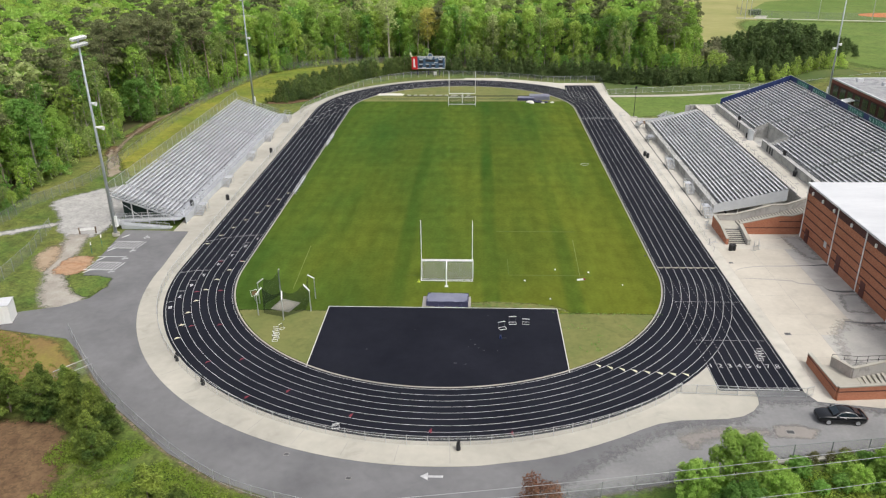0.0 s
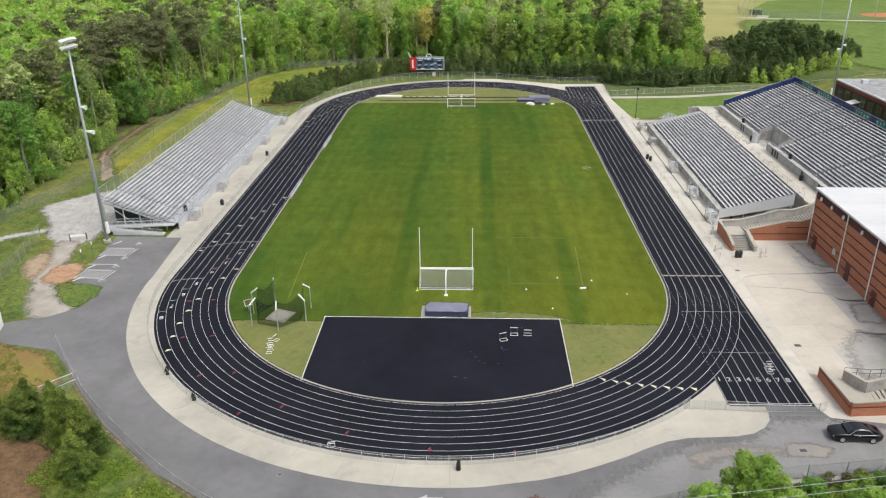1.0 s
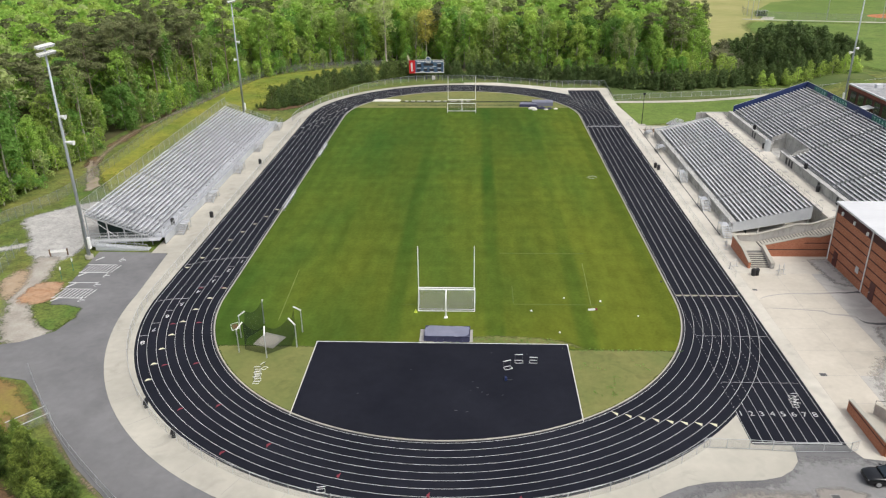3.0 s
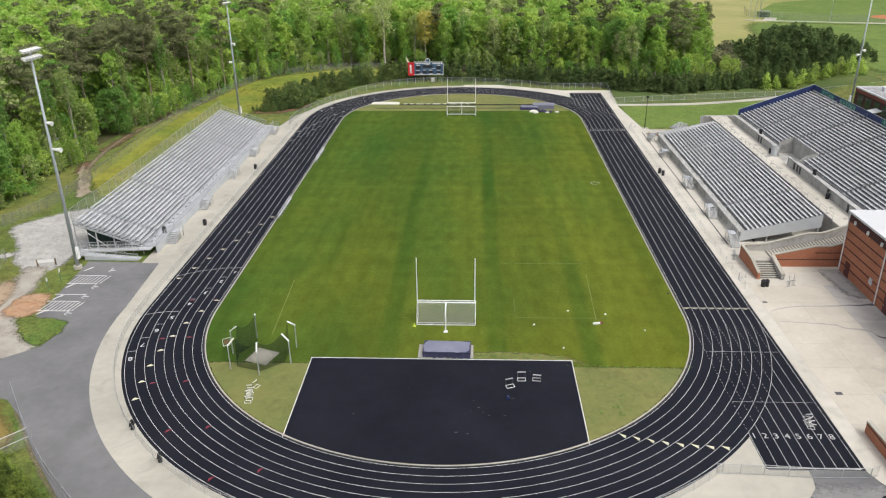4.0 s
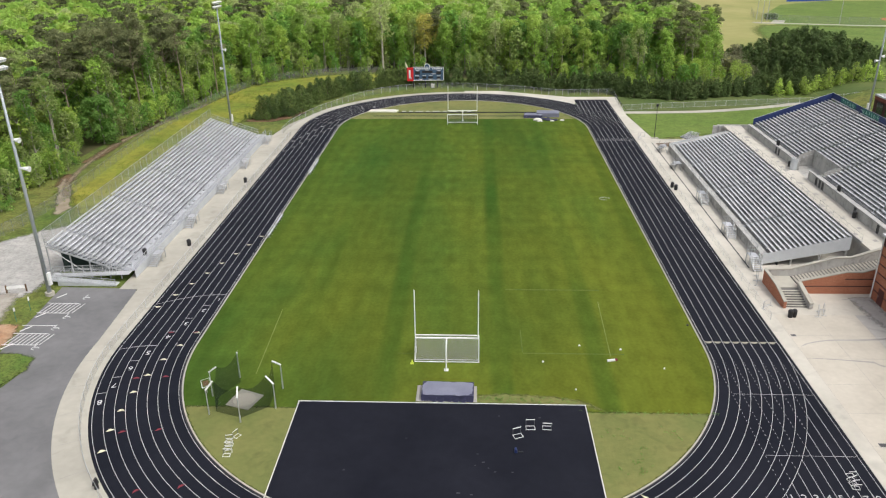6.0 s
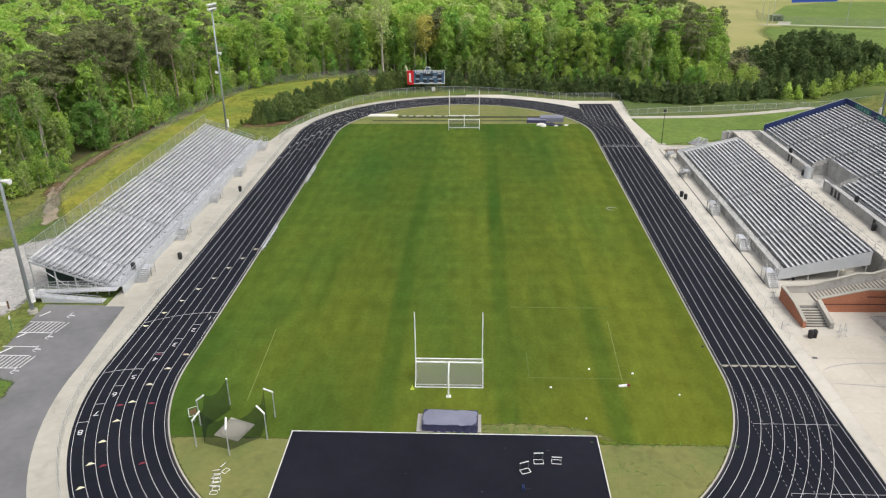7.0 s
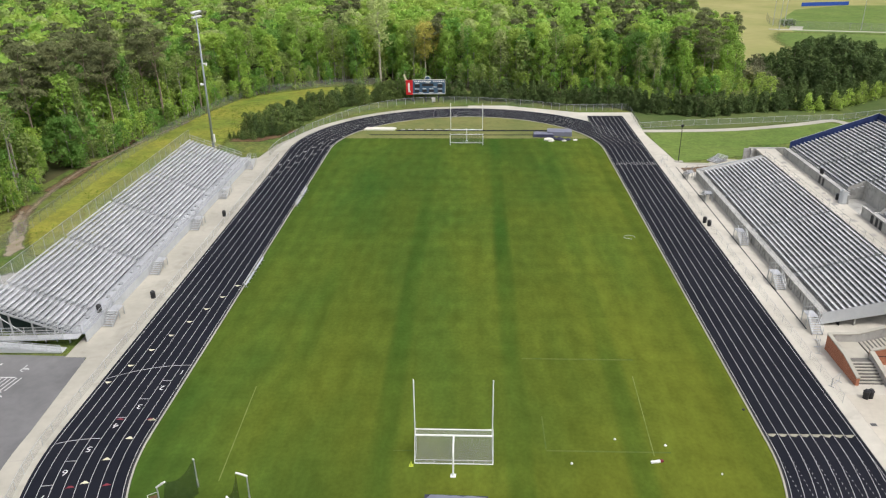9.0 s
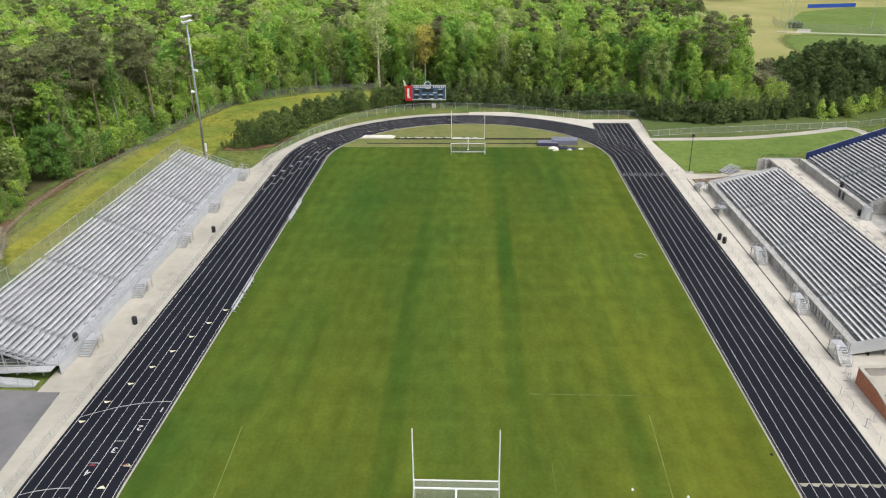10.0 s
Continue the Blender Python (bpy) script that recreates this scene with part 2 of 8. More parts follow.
WIRE = material("power_cable", (0.45, 0.45, 0.45), (0.5, 0.5, 0.5), 1, 0.5, 0.4)
FENCE_GREY = material("weathered_fence_steel", (0.20, 0.22, 0.21), (0.28, 0.30, 0.29), 1.0, 0.6, 0.3, fine=0.1)
blotched(ASPHALT, 0.22, 0.3, 0.6, 0.93, 1.0)
blotched(SOIL, 1.6, 0.3, 0.62, 0.7, 1.15)
blotched(GRAVEL, 1.2, 0.3, 0.6, 0.84, 1.08)
blotched(ASPHALT, 0.6, 0.3, 0.6, 0.95, 1.02)
blotched(ASPHALT, 0.07, 0.35, 0.7, 0.92, 1.1)
blotched(CONCRETE, 0.3, 0.28, 0.46, 0.85, 1.0)
blotched(CONCRETE_WALL, 0.8, 0.3, 0.5, 0.72, 1.0)
blotched(TRACK, 0.15, 0.3, 0.7, 0.95, 1.06)
blotched(GRASS, 0.35, 0.3, 0.6, 0.75, 1.15)
blotched(GRASS, 2.2, 0.32, 0.62, 0.62, 1.18)
blotched(GRASS_BANK, 0.3, 0.3, 0.6, 0.8, 1.12)
blotched(GRASS_BANK, 2.0, 0.32, 0.62, 0.75, 1.12)
blotched(GRASS_LIGHT, 0.4, 0.3, 0.5, 0.85, 1.05)
blotched(CLAY, 0.9, 0.3, 0.62, 0.8, 1.12)
blotched(GRASS_LAWN, 0.25, 0.3, 0.6, 0.85, 1.08)
blotched(GRASS_LAWN, 1.3, 0.3, 0.62, 0.84, 1.1)
# home-side concrete: own tone, with its sunlit brightness put into the colour
WALK = material("walkway_concrete", (0.47, 0.44, 0.38), (0.61, 0.575, 0.505), 0.09, 0.85, bump=0.15, bump_scale=8, fine=0.12)
blotched(WALK, 0.3, 0.28, 0.46, 0.85, 1.0)
GREY_CONCRETE = material("grey_concrete", (0.37, 0.365, 0.35), (0.49, 0.48, 0.46), 0.25, 0.85, bump=0.15, bump_scale=8, fine=0.1)
blotched(GREY_CONCRETE, 0.35, 0.3, 0.6, 0.86, 1.05)
CHAIN = net_material("chain_link", (0.30, 0.32, 0.31), 0.20)
CHAIN_DARK = net_material("dense_chain_link", (0.24, 0.25, 0.24), 0.3)
NET_FAINT = net_material("thin_wire_mesh", (0.4, 0.42, 0.41), 0.07)
NET_GREEN = net_material("dark_green_netting", (0.008, 0.022, 0.012), 0.5)
NET_GOAL = net_material("pale_goal_net", (0.40, 0.395, 0.385), 0.32)
END_SHEET = material("dark_green_screen", (0.018, 0.035, 0.032), (0.03, 0.05, 0.045), 0.5, 0.8, fine=0.1)
NET_WHITE = net_material("white_goal_net", (0.55, 0.57, 0.55), 0.16)


def brick_material():
    m = material("red_brick", (0.36, 0.135, 0.075), (0.42, 0.17, 0.10), 0.5, 0.9, bump=0.3, fine=0.12)
    nt = m.node_tree
    n, ln = nt.nodes, nt.links
    p = n["Principled BSDF"]
    src = p.inputs["Base Color"].links[0].from_socket
    geo = n.new("ShaderNodeNewGeometry")
    sep = n.new("ShaderNodeSeparateXYZ")
    ln.new(geo.outputs["Position"], sep.inputs[0])
    ad = n.new("ShaderNodeMath")
    ln.new(sep.outputs["X"], ad.inputs[0])
    ln.new(sep.outputs["Y"], ad.inputs[1])
    cb = n.new("ShaderNodeCombineXYZ")
    ln.new(ad.outputs[0], cb.inputs[0])
    ln.new(sep.outputs["Z"], cb.inputs[1])
    bt = n.new("ShaderNodeTexBrick")
    bt.inputs["Scale"].default_value = 1.0
    bt.inputs["Brick Width"].default_value = 0.23
    bt.inputs["Row Height"].default_value = 0.076
    bt.inputs["Mortar Size"].default_value = 0.008
    bt.inputs["Color1"].default_value = (1.08, 1.08, 1.08, 1)
    bt.inputs["Color2"].default_value = (0.86, 0.86, 0.86, 1)
    bt.inputs["Mortar"].default_value = (1.25, 1.5, 1.6, 1)
    ln.new(cb.outputs[0], bt.inputs["Vector"])
    mu = n.new("ShaderNodeVectorMath")
    mu.operation = 'MULTIPLY'
    ln.new(src, mu.inputs[0])
    ln.new(bt.outputs["Color"], mu.inputs[1])
    ln.new(mu.outputs[0], p.inputs["Base Color"])
    return m


BRICK = brick_material()


# ---- mesh building ----
class Shape:
    """Collects vertices and faces of one mesh."""

    def __init__(self):
        self.v, self.f = [], []

    def face(self, pts):
        k = len(self.v)
        self.v += [tuple(p) for p in pts]
        self.f.append(tuple(range(k, k + len(pts))))
        return self

    def hexa(self, c):
        """Eight corners: four below, four above, in the same turn."""
        k = len(self.v)
        self.v += [tuple(p) for p in c]
        for q in ((3, 2, 1, 0), (4, 5, 6, 7), (0, 1, 5, 4), (1, 2, 6, 5), (2, 3, 7, 6), (3, 0, 4, 7)):
            self.f.append(tuple(k + i for i in q))
        return self

    def box(self, x0, x1, y0, y1, z0, z1):
        return self.hexa([(x0, y0, z0), (x1, y0, z0), (x1, y1, z0), (x0, y1, z0), (x0, y0, z1), (x1, y0, z1), (x1, y1, z1), (x0, y1, z1)])

    def block(self, m, sx, sy, sz):
        """A box of that size, its base centred on the pose m."""
        c = [(sx * a / 2, sy * b / 2, sz * h) for h in (0, 1) for a, b in ((-1, -1), (1, -1), (1, 1), (-1, 1))]
        return self.hexa([m @ Vector(p) for p in c])

    def tube(self, p, q, r, r2=None, n=6):
        p, q = Vector(p), Vector(q)
        d = (q - p).normalized()
        a = d.orthogonal().normalized()
        b = d.cross(a)
        k = len(self.v)
        r2 = r if r2 is None else r2
        for c, rr in ((p, r), (q, r2)):
            for i in range(n):
                w = 2 * math.pi * i / n
                self.v.append(tuple(c + rr * (math.cos(w) * a + math.sin(w) * b)))
        for i in range(n):
            j = (i + 1) % n
            self.f.append((k + i, k + j, k + n + j, k + n + i))
        self.f.append(tuple(k + i for i in reversed(range(n))))
        self.f.append(tuple(k + n + i for i in range(n)))
        return self

    def path(self, pts, r, n=6):
        """One tube through all the points."""
        pts = [Vector(p) for p in pts]
        k, side = len(self.v), None
        for i, p in enumerate(pts):
            d = (pts[min(i + 1, len(pts) - 1)] - pts[max(i - 1, 0)]).normalized()
            if d.length < 0.5:
                d = (p - pts[i - 1]).normalized()
            side = d.orthogonal() if side is None else side - d * side.dot(d)
            if side.length < 1e-3:
                side = d.orthogonal()
            side.normalize()
            b = d.cross(side)
            for j in range(n):
                w = 2 * math.pi * j / n
                self.v.append(tuple(p + r * (math.cos(w) * side + math.sin(w) * b)))
        for i in range(len(pts) - 1):
            for j in range(n):
                q = (j + 1) % n
                self.f.append((k + i * n + j, k + i * n + q, k + (i + 1) * n + q, k + (i + 1) * n + j))
        self.f.append(tuple(k + j for j in reversed(range(n))))
        self.f.append(tuple(k + (len(pts) - 1) * n + j for j in range(n)))
        return self

    def slab(self, pts, z0, z1):
        """A prism over a polygon, given anticlockwise."""
        k, n = len(self.v), len(pts)
        self.v += [(x, y, z0) for x, y in pts] + [(x, y, z1) for x, y in pts]
        self.f.append(tuple(k + i for i in reversed(range(n))))
        self.f.append(tuple(k + n + i for i in range(n)))
        for i in range(n):
            j = (i + 1) % n
            self.f.append((k + i, k + j, k + n + j, k + n + i))
        return self

    def strip(self, inner, outer, z0, z1):
        """A band between two lines of points, as a slab."""
        k, n = len(self.v), len(inner)
        for line, z in ((inner, z0), (outer, z0), (inner, z1), (outer, z1)):
            self.v += [(x, y, z) for x, y in line]
        for i in range(n - 1):
            a, b, c, d = k + i, k + n + i, k + 2 * n + i, k + 3 * n + i
            self.f += [(c, d, d + 1, c + 1), (a, c, c + 1, a + 1), (b, b + 1, d + 1, d)]
        return self

    def mesh(self, name, mat, smooth=False):
        me = bpy.data.meshes.new(name)
        me.from_pydata(self.v, [], self.f)
        me.materials.append(mat)
        if smooth:
            me.polygons.foreach_set("use_smooth", [True] * len(me.polygons))
        me.update()
        return me


def part(name, shape, mat, parent=None, label="", m=None, smooth=False):
    """One mesh object, under its thing or part."""
    me = shape if isinstance(shape, bpy.types.Mesh) else shape.mesh(name, mat, smooth)
    ob = new(name, me)
    if parent:
        ob.parent = parent
    if m is not None:
        ob.matrix_basis = m
    return tagged(ob, label)


def thing(name, x, y, z, label, category, group="", rz=0.0):
    ob = new(name)
    ob.empty_display_size = 0.3
    ob.matrix_basis = pose(x, y, z, 0, 0, rz)
    return tagged(ob, label, category, group)


def structure(name, shape, mat, label="", category="", smooth=False):
    return tagged(part(name, shape, mat, smooth=smooth), label, category, kind="structure")


def arc(cx, cy, r, a0, a1, n):
    return [(cx + r * math.cos(radians(a0 + (a1 - a0) * i / n)), cy + r * math.sin(radians(a0 + (a1 - a0) * i / n))) for i in range(n + 1)]


# ---- the track ----
R0, LANE, CY1, CY2 = 30.55, 1.067, 3.4, 104.2
R8 = R0 + 8 * LANE


def oval(r, n=72):
    """The closed line at radius r round the pitch, anticlockwise from the right straight's near end."""
    pts = arc(0, CY2, r, 0, 180, n) + arc(0, CY1, r, 180, 360, n)
    return pts + [pts[0]]


# ---- ground ----
def smooth(t):
    t = max(0.0, min(1.0, t))
    return t * t * (3 - 2 * t)


def height(x, y):
    """The lie of the land: level round the stadium, rising behind the upper stand."""
    return 3.5 * smooth((x - 92) / 20) * smooth((y - 20) / 40)


def ground_sheet():
    s = Shape()
    xs = [-3000, -1200, -500] + list(range(-240, 260, 4)) + [260] + [500, 1200, 3000]
    ys = [-3000, -1200, -400] + list(range(-160, 481, 10)) + [800, 1500, 3000]
    for y in ys:
        for x in xs:
            s.v.append((x, y, height(x, y) - 0.06))
    w = len(xs)
    for j in range(len(ys) - 1):
        for i in range(w - 1):
            s.f.append((j * w + i, j * w + i + 1, (j + 1) * w + i + 1, (j + 1) * w + i))
    return s


structure("ground", ground_sheet(), GRASS, "rough spring grass on open level ground", "ground", smooth=True)


def curve_pts(pts, n=6):
    """A smooth line through the points."""
    out = []
    for i in range(len(pts) - 1):
        p0, p1, p2, p3 = pts[max(0, i - 1)], pts[i], pts[i + 1], pts[min(len(pts) - 1, i + 2)]
        for j in range(n):
            t = j / n
            out.append(tuple(0.5 * (2 * b + (c - a) * t + (2 * a - 5 * b + 4 * c - d) * t * t + (3 * b - a - 3 * c + d) * t ** 3) for a, b, c, d in zip(p0, p1, p2, p3)))
    return out + [pts[-1]]


def ragged(pts, size=0.5):
    """The outline with wavering, natural edges."""
    out = []
    for (xa, ya), (xb, yb) in zip(pts, pts[1:] + pts[:1]):
        n = max(1, int(math.hypot(xb - xa, yb - ya) / 0.6))
        for i in range(n):
            x, y = xa + (xb - xa) * i / n, ya + (yb - ya) * i / n
            q = noise.noise_vector(Vector((x * 0.7, y * 0.7, 4))) + 0.6 * noise.noise_vector(Vector((x * 2.3, y * 2.3, 9)))
            out.append((x + size * q.x, y + size * q.y))
    return out


def patch(name, pts, mat, z, label, category, lie=False):
    """A sheet of ground of its own, over a polygon given anticlockwise."""
    s = Shape()
    if lie:
        s.v = [(x, y, height(x, y) + z) for x, y in pts]
        s.f = [tuple(range(len(pts)))]
    else:
        s.slab(pts, -0.05, z)
    return structure(name, s, mat, label, category)


def soft_patch(name, pts, mat, z, label, category, width=3.0, cell=0.5):
    """A sheet of ground that thins out, ragged, into what lies round it: a grid whose cover fades towards the outline."""
    p = np.array(pts)
    lo, hi = p.min(0), p.max(0)
    nx, ny = int((hi[0] - lo[0]) / cell) + 2, int((hi[1] - lo[1]) / cell) + 2
    gx, gy = np.meshgrid(lo[0] + cell * np.arange(nx), lo[1] + cell * np.arange(ny))
    q = np.stack([gx.ravel(), gy.ravel()], 1)
    inside, dist = np.zeros(len(q), bool), np.full(len(q), 1e9)
    for a, b in zip(p, np.roll(p, -1, 0)):
        e = b - a
        t = np.clip(((q - a) @ e) / max(1e-9, e @ e), 0, 1)
        dist = np.minimum(dist, np.linalg.norm(q - a - t[:, None] * e, axis=1))
        cross = (a[1] > q[:, 1]) != (b[1] > q[:, 1])
        inside ^= cross & (q[:, 0] < e[0] * (q[:, 1] - a[1]) / (e[1] if abs(e[1]) > 1e-9 else 1e-9) + a[0])
    cover = np.clip(0.5 + np.where(inside, dist, -dist) / width, 0, 1)
    s = Shape()
    s.v = [(float(x), float(y), height(x, y) + z) for x, y in q]
    c = cover.reshape(ny, nx)
    for j in range(ny - 1):
        for i in range(nx - 1):
            if c[j:j + 2, i:i + 2].max() > 0:
                k = j * nx + i
                s.f.append((k, k + 1, k + nx + 1, k + nx))
    fade = mat.name + "_fading"
    m = bpy.data.materials.get(fade)
    if not m:
        m = mat.copy()
        m.name = fade
        n, ln = m.node_tree.nodes, m.node_tree.links
        at = n.new("ShaderNodeAttribute")
        at.attribute_name = "cover"
        geo = n.new("ShaderNodeNewGeometry")
        t1 = n.new("ShaderNodeTexNoise")
        t1.inputs["Scale"].default_value, t1.inputs["Detail"].default_value, t1.inputs["Roughness"].default_value = 1.5, 9, 0.75
        ln.new(geo.outputs["Position"], t1.inputs["Vector"])
        ad = n.new("ShaderNodeMath")
        ln.new(at.outputs["Fac"], ad.inputs[0])
        ln.new(t1.outputs["Fac"], ad.inputs[1])
        r = n.new("ShaderNodeMapRange")
        r.inputs[1].default_value, r.inputs[2].default_value = 0.84, 1.2
        ln.new(ad.outputs[0], r.inputs[0])
        tr = n.new("ShaderNodeBsdfTransparent")
        mx = n.new("ShaderNodeMixShader")
        ln.new(r.outputs[0], mx.inputs[0])
        ln.new(tr.outputs[0], mx.inputs[1])
        ln.new(n["Principled BSDF"].outputs[0], mx.inputs[2])
        ln.new(mx.outputs[0], n["Material Output"].inputs[0])
    me = s.mesh(name, m, True)
    at = me.attributes.new("cover", 'FLOAT', 'POINT')
    at.data.foreach_set("value", cover.astype(np.float32))
    return structure(name, me, None, label, category)


soft_patch("bank", [(-58, 46), (-55.5, 60), (-55.5, 112), (-40, 142), (-18, 158), (-20, 176), (-45, 172), (-65, 158), (-75.5, 110), (-76, 90), (-74.5, 60), (-66, 46)],
      GRASS_BANK, -0.03, "yellow-green grass bank behind the visitors' stand", "grass", 5.0, 1.0)
soft_patch("bare_ground", [(-54.5, 110.5), (-55, 113.5), (-50.5, 114.5), (-46, 117), (-42.6, 122), (-41, 120.5), (-43.5, 114.6), (-48, 110.4)], SOIL, -0.024, "reddish bare soil among the young pines", "bare soil", 3.0, 0.8)
soft_patch("lawn", [(43.4, 95.2), (62, 101), (62, 108), (90, 112), (91, 127), (88, 129), (76, 124.6), (62, 121), (41.8, 119.6)], GRASS_LAWN, -0.025, "bright mown lawn beside the stand", "lawn", 0.5, 1.0)
soft_patch("verge", [(42.5, 121.6), (62, 123.2), (79, 128.2), (88, 131.4), (100, 132), (118, 134), (118, 142), (90, 143), (79, 141), (62, 138), (42.6, 142)], GRASS_VERGE, -0.02, "rough grass strip along the fence", "grass", 1.5, 1.0)


def footpath():
    """A paved strip that follows the lie of the land."""
    s = Shape()
    line = curve_pts([(41.6, 120.4), (52, 120.7), (63.4, 121.8), (76, 125.2), (84, 128.2), (88.6, 130.2), (91.0, 129.6), (92.0, 126.8), (92.2, 120), (92.2, 112)], 4)
    for i, (x, y) in enumerate(line):
        (xa, ya), (xb, yb) = line[max(0, i - 1)], line[min(len(line) - 1, i + 1)]
        n = Vector((ya - yb, xb - xa)).normalized() * 1.2
        s.v += [(x - n.x, y - n.y, height(x - n.x, y - n.y) + 0.02), (x + n.x, y + n.y, height(x + n.x, y + n.y) + 0.02)]
    s.f = [(2 * i, 2 * i + 2, 2 * i + 3, 2 * i + 1) for i in range(len(line) - 1)]
    structure("footpath", s, CONCRETE, "pale concrete footpath beside the lawn", "path")


footpath()
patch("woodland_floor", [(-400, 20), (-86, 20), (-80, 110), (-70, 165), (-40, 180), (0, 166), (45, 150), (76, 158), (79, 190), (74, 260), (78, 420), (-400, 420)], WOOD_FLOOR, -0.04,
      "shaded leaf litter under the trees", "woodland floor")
patch("meadow", [(84, 172), (98, 180), (116, 200), (160, 240), (260, 250), (330, 300), (330, 470), (82, 470), (78, 262), (83, 215)], MEADOW, 3.46, "dry pale meadow beyond the trees", "meadow")

# asphalt road round the near bend, with the parking bay
road_outer = [(-60, -14.5), (-46.4, -17.4), (-43.5, -20.2), (-38.8, -26), (-33.7, -31.6), (-25.5, -38.6), (-19.6, -42.2), (-12, -45.2), (0, -46), (12.1, -44), (22.1, -41.2),
              (31, -38.8), (43.8, -35.7), (60, -32.5), (90, -27)]
road_inner = [(90, -20), (60, -24), (46.6, -26.6), (40, -24.5), (34, -24), (20, -20), (-10, -30), (-34, -14), (-40, 2), (-43.6, 17.6)]
parking = [(-54.3, 17.8), (-53.6, 8.5), (-53.0, 0.2), (-49.6, -1.2), (-48.0, -3.6), (-48.6, -6.6), (-51.6, -9.2), (-58, -11.4), (-62, -12)]
patch("road", road_outer + road_inner + parking, ASPHALT, 0.0, "worn grey asphalt road and parking bay", "road")

# concrete ring, walkways and forecourt
APRON_LIP = [(7.0, -39.0), (10.0, -38.4), (12.8, -37.5), (15.8, -36.2), (18.6, -34.8), (20.8, -33.5), (22.8, -32.5), (25.0, -31.9), (27.5, -31.7), (29.8, -31.5), (31.6, -31.0), (33.0, -30.0), (33.9, -28.8), (34.2, -27.4)]
ring_out = [(x * (0.984 + 0.014 * i / 40), y) for i, (x, y) in enumerate(arc(0, CY1, 43.15, 180, 276, 40))] + APRON_LIP
ring_in = list(reversed(arc(0, CY1, R8 + 0.3, 180, 315, 60)))
patch("concrete_apron", [(-43.4, 17.4)] + ring_out + [(34.2, -26.5), (30.6, -26.5), (30.6, -20.2)] + ring_in + [(-R8 - 0.3, 17.4)], CONCRETE, 0.02, "pale concrete apron round the bend", "pavement")
patch("visitors_walkway", [(-46.0, 17.4), (-R8 - 0.3, 17.4), (-R8 - 0.3, CY2)] + list(reversed(arc(0, CY2, R8 + 0.3, 90, 180, 40)))[1:] + arc(0, CY2, R8 + 2.6, 90, 165, 40) + [(-43, 108), (-44.5, 98), (-46.0, 97)],
      CONCRETE, 0.02, "pale concrete walkway before the visitors' stand", "pavement")
patch("home_walkway", [(R8 + 0.4, -26.6), (40.2, -28.2), (46.4, -29.2), (50, -28.6), (64, -24), (64, 88), (57, 91), (46, 94), (43.6, 95.5), (41.6, 118), (42.6, 139), (29, 139), (10, 147), (0, 147)] +
      list(reversed(arc(0, CY2, R8 + 0.3, 40, 90, 30))) + [(30.5, 135.6), (R8 + 0.4, 135.6)],
      WALK, 0.02, "pale stained concrete walkway and forecourt", "pavement")


def ring_sheet(name, r0, r1, mat, z, label, category):
    return structure(name, Shape().strip(oval(r0), oval(r1), -0.05, z), mat, label, category)


ring_sheet("running_track", R0 - 0.12, R8 + 0.35, TRACK, 0.03, "black rubber running track with white lanes", "running track")
patch("sprint_chute_1", [(R0 - 0.1, -26.3), (R8 + 0.35, -26.3), (R8 + 0.35, CY1), (R0 - 0.1, CY1)], TRACK, 0.034, "black rubber sprint chute at the start", "running track")
patch("sprint_chute_2", [(R0 - 0.1, CY2), (R8 + 0.35, CY2), (R8 + 0.35, 135.3), (R0 - 0.1, 135.3)], TRACK, 0.034, "black rubber sprint chute past the finish", "running track")
ring_sheet("track_kerb", R0 - 0.46, R0 - 0.30, CONCRETE, 0.06, "pale concrete drain kerb inside the track", "kerb")
ring_sheet("drain_slot", R0 - 0.30, R0 - 0.12, BLACK, 0.02, "dark drain slot beside the kerb", "drain")

# infield: turf, paler ends, black half-moon pads
rk = R0 - 0.48


def half_width(y):
    if y < CY1:
        return math.sqrt(max(0, rk * rk - (y - CY1) ** 2))
    if y > CY2:
        return math.sqrt(max(0, rk * rk - (y - CY2) ** 2))
    return rk


def infield(y0, y1, x0=-99, x1=99, n=40):
    right = [(min(x1, half_width(y0 + (y1 - y0) * i / n)), y0 + (y1 - y0) * i / n) for i in range(n + 1)]
    left = [(max(x0, -half_width(y0 + (y1 - y0) * i / n)), y0 + (y1 - y0) * i / n) for i in range(n, -1, -1)]
    return right + left


PAD_Y, PAD_X0, PAD_X1 = -8.3, -15.3, 14.7
patch("pitch", infield(CY1 - rk + 0.05, CY2 + rk - 0.05, n=90), TURF, 0.01, "mown green football pitch with faint bands", "pitch")
soft_patch("infield_grass_1", infield(CY1 - rk + 0.05, -9.4), GRASS_LIGHT, 0.016, "pale worn grass in the bend", "grass", 0.9, 0.35)
soft_patch("infield_grass_2", infield(113.5, CY2 + rk - 0.05), GRASS_LIGHT, 0.016, "pale worn grass in the far bend", "grass", 1.0, 0.5)
patch("jump_pad", infield(CY1 - rk + 0.02, PAD_Y, PAD_X0, PAD_X1), TRACK, 0.03, "black rubber apron for the jumps", "running track")


# ---- lane lines and marks on the track ----
def lane_line(r, w=0.04):
    return Shape().strip(oval(r - w / 2), oval(r + w / 2), 0.028, 0.036)


